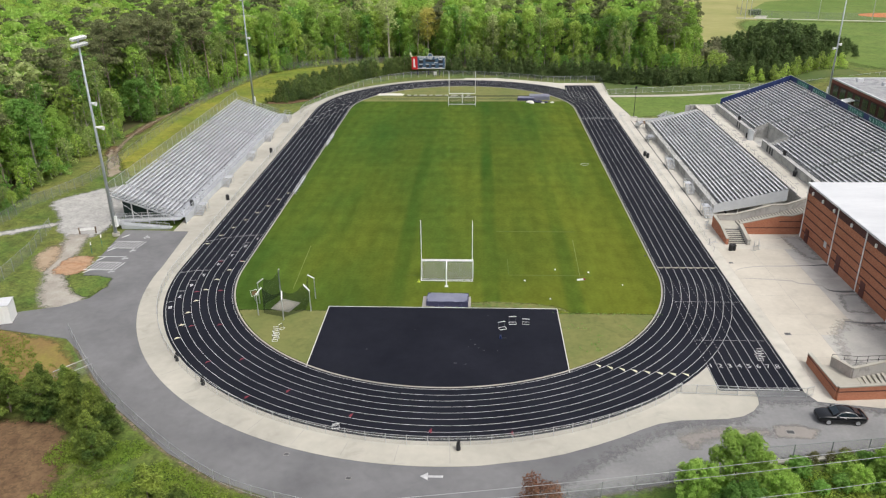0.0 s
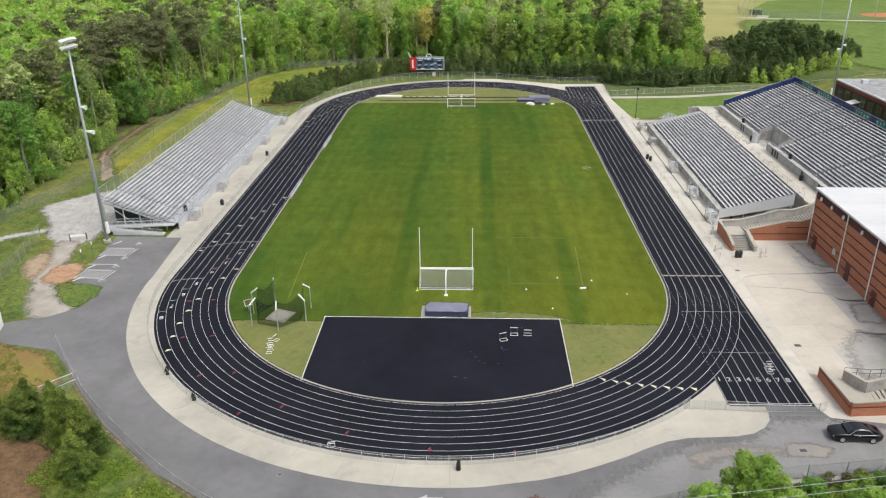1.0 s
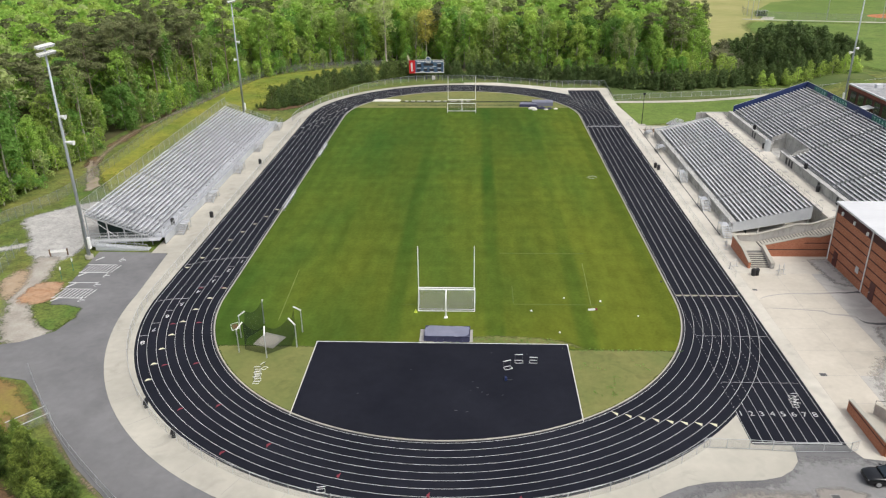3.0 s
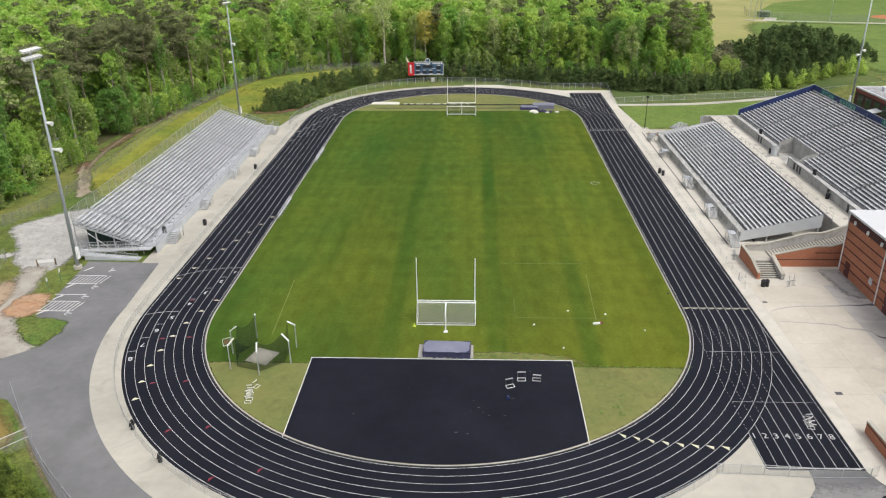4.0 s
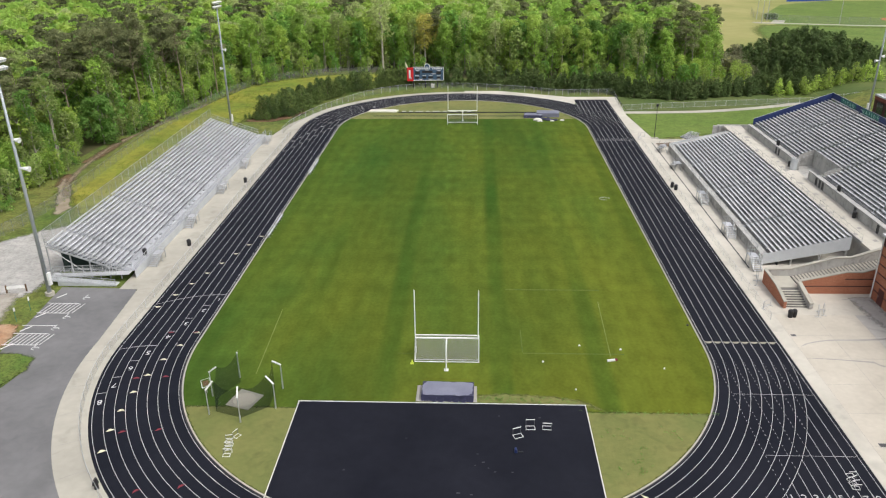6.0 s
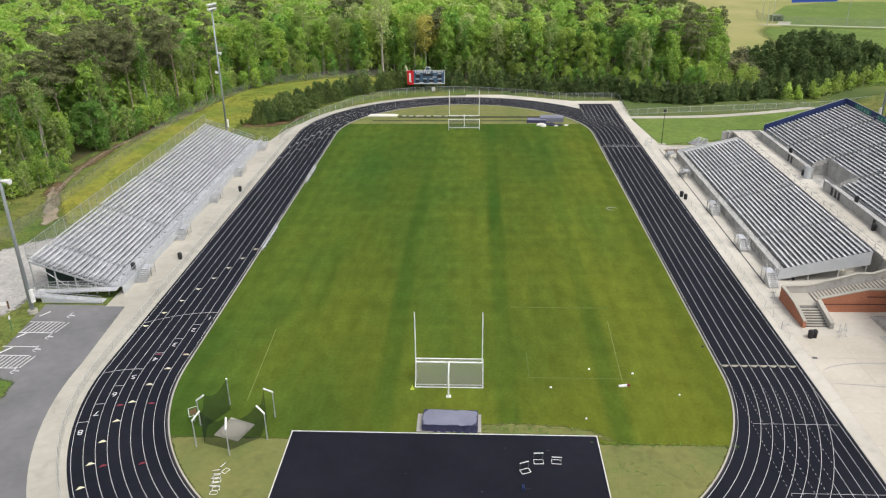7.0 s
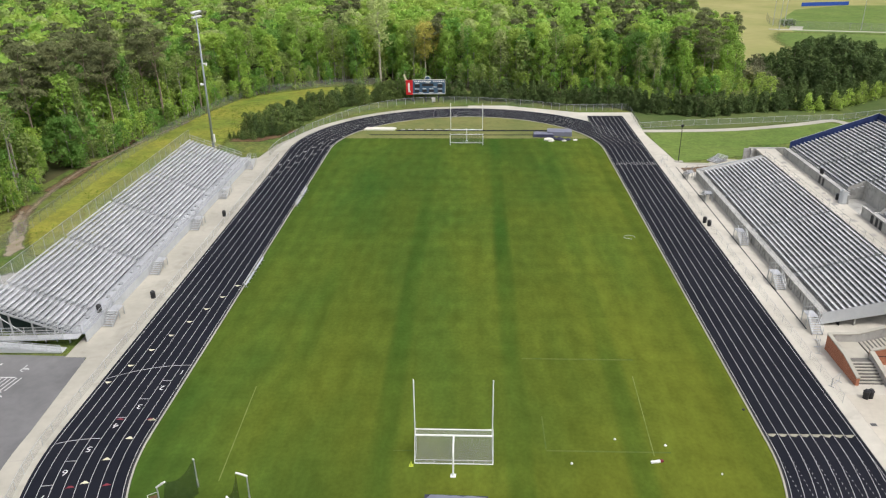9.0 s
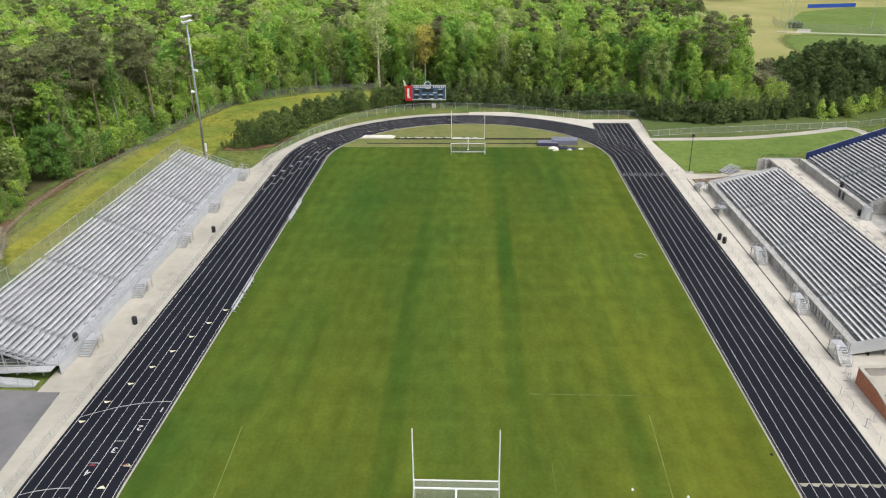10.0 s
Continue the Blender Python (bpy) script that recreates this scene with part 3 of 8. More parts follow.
for k in range(9):
    structure("lane_line", lane_line(R0 + k * LANE), PAINT, "white painted lane line", "line marking")
for k in range(9):
    x = R0 + k * LANE
    cut = math.sqrt(max(0.0, R8 * R8 - x * x))
    structure("chute_line", Shape().box(x - 0.024, x + 0.024, -26.2, CY1 - cut, 0.03, 0.04), PAINT_OLD, "white painted chute line", "line marking")
    structure("chute_line", Shape().box(x - 0.024, x + 0.024, CY2 + 0.6 * cut, 135.2, 0.03, 0.04), PAINT, "white painted chute line", "line marking")
structure("finish_line", Shape().box(R0, R8, 5.0, 5.07, 0.03, 0.041), PAINT_DULL, "pale worn line across the straight", "line marking")
structure("start_line", Shape().box(R0, R8, 93.9, 94.05, 0.03, 0.041), PAINT, "white line across the far straight", "line marking")
structure("chute_end_line", Shape().box(R0, R8, -26.25, -26.1, 0.03, 0.041), PAINT_OLD, "white line ending the chute", "line marking")
# white edging of the apron
structure("pad_edge", Shape().box(PAD_X0 - 0.12, PAD_X1 + 0.08, PAD_Y, PAD_Y + 0.11, 0.0, 0.05), PAINT, "white edge of the black apron", "edging")
structure("pad_edge", Shape().box(PAD_X0 - 0.07, PAD_X0 + 0.02, -23.0, PAD_Y, 0.0, 0.05), PAINT, "white edge of the black apron", "edging")
structure("pad_edge", Shape().box(PAD_X1 - 0.02, PAD_X1 + 0.07, -23.3, PAD_Y, 0.0, 0.05), PAINT, "white edge of the black apron", "edging")


# ---- stands ----
def rail(parent, pts, h=1.07, step=2.0, bars=(1.07, 0.55), r=0.03, mat=GALV, sheet=None, name="guard_rail"):
    """A guard rail along a line of points: posts, bars and perhaps a mesh sheet."""
    s = Shape()
    for a, b in zip(pts, pts[1:]):
        a, b = Vector(a), Vector(b)
        n = max(1, round((b - a).length / step))
        for i in range(n + 1):
            p = a.lerp(b, i / n)
            s.tube(p, p + Vector((0, 0, h)), r, n=5)
        for z in bars:
            s.tube(a + Vector((0, 0, z)), b + Vector((0, 0, z)), r, n=5)
    g = part(name, s, mat, parent)
    if sheet:
        k = Shape()
        for a, b in zip(pts, pts[1:]):
            a, b = Vector(a), Vector(b)
            k.face([a + Vector((0, 0, 0.05)), b + Vector((0, 0, 0.05)), b + Vector((0, 0, h - 0.03)), a + Vector((0, 0, h - 0.03))])
        part("mesh_sheet", k, sheet, g)
    return g


def stand_rows(st, side, x0, z0, rows, run, rise, breaks, gap, seat_w=0.27, foot_w=0.30, seat_mat=ALU, foot_mat=ALU_FOOT, recess=(0, 0, 0)):
    """Seat and foot planks, row by row and section by section, climbing away from the pitch (side -1 to the left)."""
    cache = {}
    for k in range(rows):
        x, z = x0 + side * run * k, z0 + rise * k
        for a, b in zip(breaks, breaks[1:]):
            if k < recess[0] and recess[1] < (a + b) / 2 < recess[2]:
                continue
            n = round(b - a - gap, 2)
            if n not in cache:
                L = n / 2
                seat = Shape().box(-seat_w / 2, seat_w / 2, -L, L, 0.40, 0.45)
                seat.box(-seat_w / 2, -seat_w / 2 + 0.02, -L, L, 0.34, 0.40).box(seat_w / 2 - 0.02, seat_w / 2, -L, L, 0.34, 0.40)
                for i in range(int(n // 1.9) + 1):
                    yy = -L + 0.15 + i * (n - 0.3) / max(1, int(n // 1.9))
                    seat.box(-0.05, 0.05, yy - 0.03, yy + 0.03, 0.0, 0.40)
                cache[n] = (seat.mesh("seat_plank", seat_mat),
                            Shape().box(-foot_w / 2, foot_w / 2, -L, L, -0.05, 0.0).mesh("foot_plank", foot_mat))
            yc = (a + b) / 2
            part("seat_plank", cache[n][0], None, st, m=pose(x + side * 0.46, yc, z))
            part("foot_plank", cache[n][1], None, st, m=pose(x + side * 0.17, yc, z))
    # risers and aisle treads
    for k in range(rows):
        x, z = x0 + side * run * k, z0 + rise * k
        for b in breaks[1:-1]:
            t = Shape().box(min(x, x + side * 0.3), max(x, x + side * 0.3), b - 0.45, b + 0.45, z, z + 0.03)
            part("aisle_step", t, ALU_FOOT, st)


def aisle_rails(st, side, x0, z0, rows, run, rise, ys):
    for y in ys:
        for k in range(1, rows, 3):
            s = Shape()
            a = Vector((x0 + side * run * k, y, z0 + rise * k))
            b = Vector((x0 + side * run * min(rows, k + 2), y, z0 + rise * min(rows, k + 2)))
            s.path([a, a + Vector((0, 0, 0.85)), b + Vector((0, 0, 0.85)), b], 0.025, 5)
            part("aisle_handrail", s, GALV, st)


def stair(name, x, y, z, length, top, width, rz, label, landing=1.2, group=""):
    """A metal stair: rises along +y to a landing, both at their height above the ground."""
    st = thing(name, x, y, z, label, "stairs", group, rz)
    n = max(3, round(top / 0.18))
    for i in range(n):
        yy, zz = length * i / n, top * (i + 1) / n
        part("tread", Shape().box(-width / 2, width / 2, yy, yy + length / n * 0.92, zz - 0.04, zz), ALU, st)
    for sx in (-1, 1):
        part("stringer", Shape().hexa([(sx * width / 2 - 0.03, 0, 0), (sx * width / 2 + 0.03, 0, 0), (sx * width / 2 + 0.03, length, top - 0.25), (sx * width / 2 - 0.03, length, top - 0.25),
                                       (sx * width / 2 - 0.03, 0, 0.22), (sx * width / 2 + 0.03, 0, 0.22), (sx * width / 2 + 0.03, length, top), (sx * width / 2 - 0.03, length, top)]), GALV, st)
        h = Shape()
        for hh in (0.95, 0.5):
            h.tube((sx * width / 2, 0, hh), (sx * width / 2, length, top + hh), 0.028, n=5)
        for q in (0, 0.5, 1):
            h.tube((sx * width / 2, length * q, top * q), (sx * width / 2, length * q, top * q + 0.95), 0.028, n=5)
        part("handrail", h, GALV, st)
    if landing:
        part("landing", Shape().box(-width / 2, width / 2, length, length + landing, top - 0.06, top), ALU_FOOT, st)
        for yy in (length, length + landing):
            for sx in (-1, 1):
                part("landing_post", Shape().box(sx * width / 2 - 0.04, sx * width / 2 + 0.04, yy - 0.04, yy + 0.04, 0, top - 0.06), GALV, st)
        part("landing_rail", Shape().path([(-width / 2, length + landing, top + 1), (width / 2, length + landing, top + 1)], 0.028, 5)
             .path([(-width / 2, length + landing, top + 0.5), (width / 2, length + landing, top + 0.5)], 0.028, 5)
             .tube((-width / 2, length + landing, top), (-width / 2, length + landing, top + 1), 0.028, n=5)
             .tube((width / 2, length + landing, top), (width / 2, length + landing, top + 1), 0.028, n=5), GALV, st)
    return st


# visitors' stand, to the left of the pitch
LX, LY0, LY1 = -45.0, 20.8, 94.0
L_ROWS, L_RUN, L_RISE, L_Z0 = 16, 0.66, 0.235, 1.25


def visitors_stand():
    st = thing("visitors_stand", LX, LY0, 0.02, "long open aluminium bleacher stand with pale plank rows", "bleachers")
    n = LY1 - LY0
    aisles = [5.5, 20.7, 35.9, 51.0, 66.2]
    x0 = -1.75
    stand_rows(st, -1, x0, L_Z0, L_ROWS, L_RUN, L_RISE, [0] + aisles + [n], 0.85)
    aisle_rails(st, -1, x0, L_Z0, L_ROWS, L_RUN, L_RISE, aisles)
    for y in aisles:
        for d in (-0.75, 0.75):
            part("step_rail", Shape().path([(x0 + 0.9, y + d, L_Z0), (x0 + 0.9, y + d, L_Z0 + 0.95), (x0 - 0.5, y + d, L_Z0 + 1.15), (x0 - 0.5, y + d, L_Z0 + 0.2)], 0.03, 5), GALV, st)
    part("walkway_deck", Shape().box(-1.75, 0, 0, n, L_Z0 - 0.08, L_Z0), ALU_FOOT, st)
    panel = Shape().box(-0.04, 0.02, 0.01, n / 30 - 0.01, 0.02, L_Z0 - 0.02).mesh("front_panel", SKIRT)
    for i in range(30):
        part("front_panel", panel, None, st, "pale sheet metal skirt", m=pose(0, n * i / 30, 0))
    xb, zb = x0 - L_RUN * L_ROWS, L_Z0 + L_RISE * L_ROWS
    truss = Shape()
    for i in range(17):
        y = min(n - 0.1, max(0.1, n * i / 16))
        for k in (3, 7, 11, 15.8):
            truss.box(x0 - L_RUN * k - 0.07, x0 - L_RUN * k + 0.07, y - 0.07, y + 0.07, 0, L_Z0 + L_RISE * k - 0.2)
        truss.hexa([(x0, y - 0.06, L_Z0 - 0.35), (xb, y - 0.06, zb - 0.35), (xb, y + 0.06, zb - 0.35), (x0, y + 0.06, L_Z0 - 0.35),
                    (x0, y - 0.06, L_Z0 - 0.1), (xb, y - 0.06, zb - 0.1), (xb, y + 0.06, zb - 0.1), (x0, y + 0.06, L_Z0 - 0.1)])
        truss.tube((x0 - L_RUN * 7, y, 0.1), (x0 - L_RUN * 15, y, zb - 0.6), 0.05, n=5)
    part("understructure", truss, GALV, st)
    deck = Shape()
    for k in range(L_ROWS):
        deck.face([(x0 - L_RUN * k - 0.32, 0, L_Z0 + L_RISE * k - 0.06), (x0 - L_RUN * (k + 1), 0, L_Z0 + L_RISE * k - 0.06),
                   (x0 - L_RUN * (k + 1), n, L_Z0 + L_RISE * k - 0.06), (x0 - L_RUN * k - 0.32, n, L_Z0 + L_RISE * k - 0.06)])
        deck.face([(x0 - L_RUN * k, 0, L_Z0 + L_RISE * (k - 1)), (x0 - L_RUN * k, n, L_Z0 + L_RISE * (k - 1)),
                   (x0 - L_RUN * k, n, L_Z0 + L_RISE * k - 0.05), (x0 - L_RUN * k, 0, L_Z0 + L_RISE * k - 0.05)])
    part("riser_plank", deck, ALU_FOOT, st)
    # added sheet: its dark green stands in for the shade under the stand
    part("end_screen", Shape().hexa([(x0 - 0.6, 2.2, 0), (xb + 0.8, 2.2, 0), (xb + 0.8, 2.26, 0), (x0 - 0.6, 2.26, 0), (x0 - 0.6, 2.2, L_Z0 - 0.4), (xb + 0.8, 2.2, zb - 0.7), (xb + 0.8, 2.26, zb - 0.7), (x0 - 0.6, 2.26, L_Z0 - 0.4)]),
         END_SHEET, st, "dark green sheet added as shade under the end of the stand")
    loop = Shape().path([(0, 0, 0), (0, 0, 0.75), (-0.55, 0, 0.95), (-0.55, 0, 0.3)], 0.022, 5).box(-0.1, 0.22, -0.3, 0.3, 0.0, 0.2).mesh("front_step", GALV)
    for i in range(1, int(n / 1.9)):
        if min(abs(i * 1.9 - y) for y in aisles) > 1.2 and i % 4:
            part("front_step", loop, None, st, m=pose(x0 + 0.25, i * 1.9, L_Z0))
    rail(st, [(0, 0, L_Z0), (0, n, L_Z0)], step=1.9, sheet=NET_WHITE, name="front_rail")
    rail(st, [(xb, 0, zb), (xb, n, zb)], h=2.15, bars=(2.15,), r=0.026, mat=GALV, step=2.6, sheet=CHAIN_DARK, name="back_rail")
    for y in (0, n):
        rail(st, [(x0, y, L_Z0), (xb, y, zb)], bars=(1.07, 0.55), step=1.6, sheet=CHAIN, name="end_rail")
    return st


visitors_stand()
for y in (24.5, 39.6, 56.5, 71.7, 89.5):
    stair("stand_stair", LX + 0.85, y, 0.02, 2.2, L_Z0, 1.3, 0, "grey metal stair up to the visitors' stand", 1.4, "stairs of the visitors' stand")

# home stand, lower tier
HX, HY0, HY1 = 44.7, 27.0, 85.2
H_ROWS, H_RUN, H_RISE, H_Z0 = 17, 0.655, 0.165, 1.5


def home_lower():
    st = thing("lower_stand", HX, HY0, 0.02, "lower tier of aluminium bleachers over a concrete front wall", "bleachers")
    n = HY1 - HY0
    aisles = [11.5, 27.8, 43.2]
    x0 = 0.9
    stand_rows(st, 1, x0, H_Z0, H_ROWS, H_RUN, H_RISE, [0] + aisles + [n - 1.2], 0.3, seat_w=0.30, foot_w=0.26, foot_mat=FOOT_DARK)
    aisle_rails(st, 1, x0, H_Z0, H_ROWS, H_RUN, H_RISE, aisles)
    panel = Shape().box(0.05, 0.2, 0.0, 0.72, 0, H_Z0 - 0.3).mesh("front_panel", CONCRETE_WALL)
    count_ = int(n / 0.95)
    for i in range(count_):
        part("front_panel", panel, None, st, "stained concrete panel", m=pose(0, 0.1 + (n - 0.9) * i / (count_ - 1), 0))
    part("front_beam", Shape().box(0, 0.28, 0, n, H_Z0 - 0.3, H_Z0 - 0.02), CONCRETE_WALL, st, "stained concrete beam")
    # dark sheet added behind the panels, so their gaps show as shade
    part("back_wall", Shape().box(2.2, 2.3, 0, n, 0, H_Z0), DARK_STEEL, st)
    part("walkway_deck", Shape().box(0.28, x0 + 0.3, 0, n, H_Z0 - 0.1, H_Z0 - 0.01), GREY_CONCRETE, st)
    xb, zb = x0 + H_RUN * H_ROWS, H_Z0 + H_RISE * H_ROWS
    part("end_ramp", Shape().hexa([(x0 + 0.3, n - 1.2, H_Z0 - 0.2), (xb, n - 1.2, zb - 0.2), (xb, n, zb - 0.2), (x0 + 0.3, n, H_Z0 - 0.2), (x0 + 0.3, n - 1.2, H_Z0 + 0.1), (xb, n - 1.2, zb + 0.1), (xb, n, zb + 0.1), (x0 + 0.3, n, H_Z0 + 0.1)]), GREY_CONCRETE, st, "grey deck along the end of the rows")
    for y in (0, n):
        a, b = (y - 0.06, y) if y == 0 else (y, y + 0.06)
        part("side_panel", Shape().hexa([(0, a, H_Z0 - 1.35), (xb, a, zb - 1.75), (xb, b, zb - 1.75), (0, b, H_Z0 - 1.35), (0, a, H_Z0 + 0.25), (xb, a, zb + 0.25), (xb, b, zb + 0.25), (0, b, H_Z0 + 0.25)]),
             SKIRT, st, "pale sheet metal side panel")
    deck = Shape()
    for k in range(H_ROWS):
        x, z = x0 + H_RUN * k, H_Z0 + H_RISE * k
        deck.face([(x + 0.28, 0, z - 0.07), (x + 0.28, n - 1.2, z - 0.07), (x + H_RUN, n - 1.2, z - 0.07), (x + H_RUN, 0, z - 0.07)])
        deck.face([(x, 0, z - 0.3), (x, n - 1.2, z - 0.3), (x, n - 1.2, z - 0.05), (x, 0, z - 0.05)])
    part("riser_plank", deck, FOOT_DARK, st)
    for k in (5, 11, 16.5):
        post = Shape().box(-0.1, 0.1, -0.1, 0.1, 0, H_Z0 + H_RISE * k - 0.2).mesh("support_post", CONCRETE_WALL)
        for i in range(13):
            part("support_post", post, None, st, m=pose(x0 + H_RUN * k, 0.2 + (n - 0.4) * i / 12, 0))
    rail(st, [(0.1, 0, H_Z0), (0.1, n, H_Z0)], step=2.6, name="front_rail", bars=(1.0, 0.5), r=0.017, mat=FENCE_GREY)
    return st


home_lower()
for y in (24.6, 36.6, 51.8):
    stair("stand_stair", HX - 1.3, y, 0.02, 2.1, 1.5, 1.2, 0, "grey metal stair up to the lower tier", 1.4, "stairs of the home stand")
for y in (73.4, 85.6):
    stair("stand_stair", HX - 1.3, y + 1.6, 0.02, 2.1, 1.5, 1.2, 180, "grey metal stair up to the lower tier", 1.4, "stairs of the home stand")

# concourse and upper tier
CX0, CX1, CZ = 57.4, 61.85, 3.75
concourse = thing("concourse", CX0, 24.0, 0.0, "pale concrete concourse deck between the tiers", "concourse")
part("deck", Shape().box(0.75, CX1 - CX0, 0, 68.5, CZ - 0.35, CZ), WALK, concourse)
part("edge_wall", Shape().box(0.7, 0.9, 3.0, 63.5, CZ - 0.6, CZ + 0.1), CONCRETE_WALL, concourse)
part("end_wall", Shape().box(0, CX1 - CX0, 0, 0.3, 0, CZ - 0.35), GREY_CONCRETE, concourse)
part("end_wall", Shape().box(-1.5, CX1 - CX0, 68.5, 68.8, 0, CZ + 0.05), CONCRETE_WALL, concourse)
part("pier", Shape().box(1.0, 1.4, 0.2, 68, 0, CZ - 0.35), CONCRETE_WALL, concourse)
rail(concourse, [(0.8, 3.0, CZ), (0.8, 63.5, CZ)], name="concourse_rail", step=2.4, r=0.018, mat=FENCE_GREY)
UY0, UY1, UX0 = 22.0, 88.0, 63.6
U_ROWS, U_RUN, U_RISE, U_Z0 = 23, 0.68, 0.235, 5.28


def home_upper():
    st = thing("upper_stand", UX0, UY0, 0.0, "upper tier of aluminium bleachers with a navy blue surround", "bleachers")
    n = UY1 - UY0
    aisles = [12.5, 30.0, 41.0, 53.0]
    x0 = -0.76
    ra, rb, deep = 30.0, 41.0, 4  # recess over the portal stair
    xw = CX1 - UX0
    stand_rows(st, 1, x0, U_Z0, U_ROWS, U_RUN, U_RISE, [0] + aisles + [n], 0.75, seat_w=0.26, foot_w=0.27, foot_mat=FOOT_MID, recess=(deep, ra, rb))
    aisle_rails(st, 1, x0, U_Z0, U_ROWS, U_RUN, U_RISE, aisles)
    for ya, yb in ((0, 33.5), (38.3, n)):
        part("front_wall", Shape().box(xw, xw + 0.25, ya, yb, 0, U_Z0 - 0.1), CONCRETE_WALL, st, "stained concrete wall")
        part("wall_cap", Shape().box(xw - 0.08, xw + 0.3, ya, yb, U_Z0 - 0.1, U_Z0 + 0.02), GREY_CONCRETE, st)
    for y, w in ((52.0, 0.9), (50.6, 0.8), (49.4, 0.8), (37.5, 0.9), (71.0, 0.9), (69.6, 0.8), (30.2, 0.8)):
        d = part("service_door", Shape().box(xw - 0.04, xw, y - UY0 - w / 2, y - UY0 + w / 2, CZ, CZ + 1.3), DARK_STEEL, st, "dark service door in the wall")
        for yj in (y - UY0 - w / 2 - 0.07, y - UY0 + w / 2):
            part("door_jamb", Shape().box(xw - 0.06, xw, yj, yj + 0.07, CZ, CZ + 1.35), GREY_CONCRETE, d)
    for i in range(32):
        if not 33.2 < 1.0 + i * 2.05 < 38.4:
            part("wall_rib", Shape().box(xw - 0.03, xw, 1.0 + i * 2.05, 1.08 + i * 2.05, 0, U_Z0 - 0.1), CONCRETE_WALL, st)
    for ya, yb in ((0, ra + 1.2), (rb - 1.2, n)):
        part("ledge_deck", Shape().box(xw + 0.25, x0 + 0.02, ya, yb, U_Z0 - 0.3, U_Z0 - 0.12), GREY_CONCRETE, st)
    xr, zr = x0 + U_RUN * deep, U_Z0 + U_RISE * deep
    part("recess_floor", Shape().box(xw + 0.02, xr, ra, rb, CZ - 0.3, CZ), CONCRETE_WALL, st)
    part("recess_panel", Shape().box(xr - 0.05, xr, ra + 0.1, rb - 0.1, CZ, zr + 0.7), CONCRETE_WALL, st, "grey concrete back of the recess")
    for ya in (ra, rb - 0.06):
        part("recess_side", Shape().hexa([(x0, ya, CZ), (xr, ya, CZ), (xr, ya + 0.06, CZ), (x0, ya + 0.06, CZ), (x0, ya, U_Z0 + 0.6), (xr, ya, zr + 0.7), (xr, ya + 0.06, zr + 0.7), (x0, ya + 0.06, U_Z0 + 0.6)]), CONCRETE_WALL, st)
    rail(st, [(xr, ra, zr + 0.7), (xr, rb, zr + 0.7)], h=0.2, bars=(0.2,), step=1.8, name="recess_rail", r=0.025, mat=GALV)
    xb, zb = x0 + U_RUN * U_ROWS, U_Z0 + U_RISE * U_ROWS
    deck = Shape()
    for k in range(U_ROWS):
        x, z = x0 + U_RUN * k, U_Z0 + U_RISE * k
        for ya, yb in ((0, ra), (rb, n)) if k < deep else ((0, n),):
            deck.face([(x + 0.28, ya, z - 0.07), (x + 0.28, yb, z - 0.07), (x + U_RUN, yb, z - 0.07), (x + U_RUN, ya, z - 0.07)])
            deck.face([(x, ya, z - 0.3), (x, yb, z - 0.3), (x, yb, z - 0.05), (x, ya, z - 0.05)])
    part("riser_plank", deck, FOOT_MID, st)
    for k in (6, 13, 20.5):
        post = Shape().box(-0.12, 0.12, -0.12, 0.12, 0, U_Z0 + U_RISE * k - 0.2).mesh("support_post", GALV)
        for i in range(12):
            part("support_post", post, None, st, m=pose(x0 + U_RUN * k, 0.2 + (n - 0.4) * i / 11, 0))
    part("blue_end_panel", Shape().hexa([(x0, n, U_Z0 - 0.2), (xb, n, zb - 0.2), (xb, n + 0.08, zb - 0.2), (x0, n + 0.08, U_Z0 - 0.2), (x0, n, U_Z0 + 1.15), (xb, n, zb + 1.3), (xb, n + 0.08, zb + 1.3), (x0, n + 0.08, U_Z0 + 1.15)]),
         BLUE, st, "navy blue windscreen panel")
    part("blue_back_panel", Shape().box(xb, xb + 0.08, 0, n + 0.08, zb - 0.2, zb + 1.3), BLUE, st, "navy blue windscreen panel")
    part("top_rail", Shape().tube((xb + 0.04, 0, zb + 1.33), (xb + 0.04, n, zb + 1.33), 0.04, n=6).tube((xb + 0.04, n + 0.04, zb + 1.33), (x0, n + 0.04, U_Z0 + 1.18), 0.04, n=6), GALV, st)
    return st


home_upper()


MAROON = material("maroon_door_paint", (0.09, 0.03, 0.025), (0.13, 0.045, 0.038), 0.6, 0.5, fine=0.1)


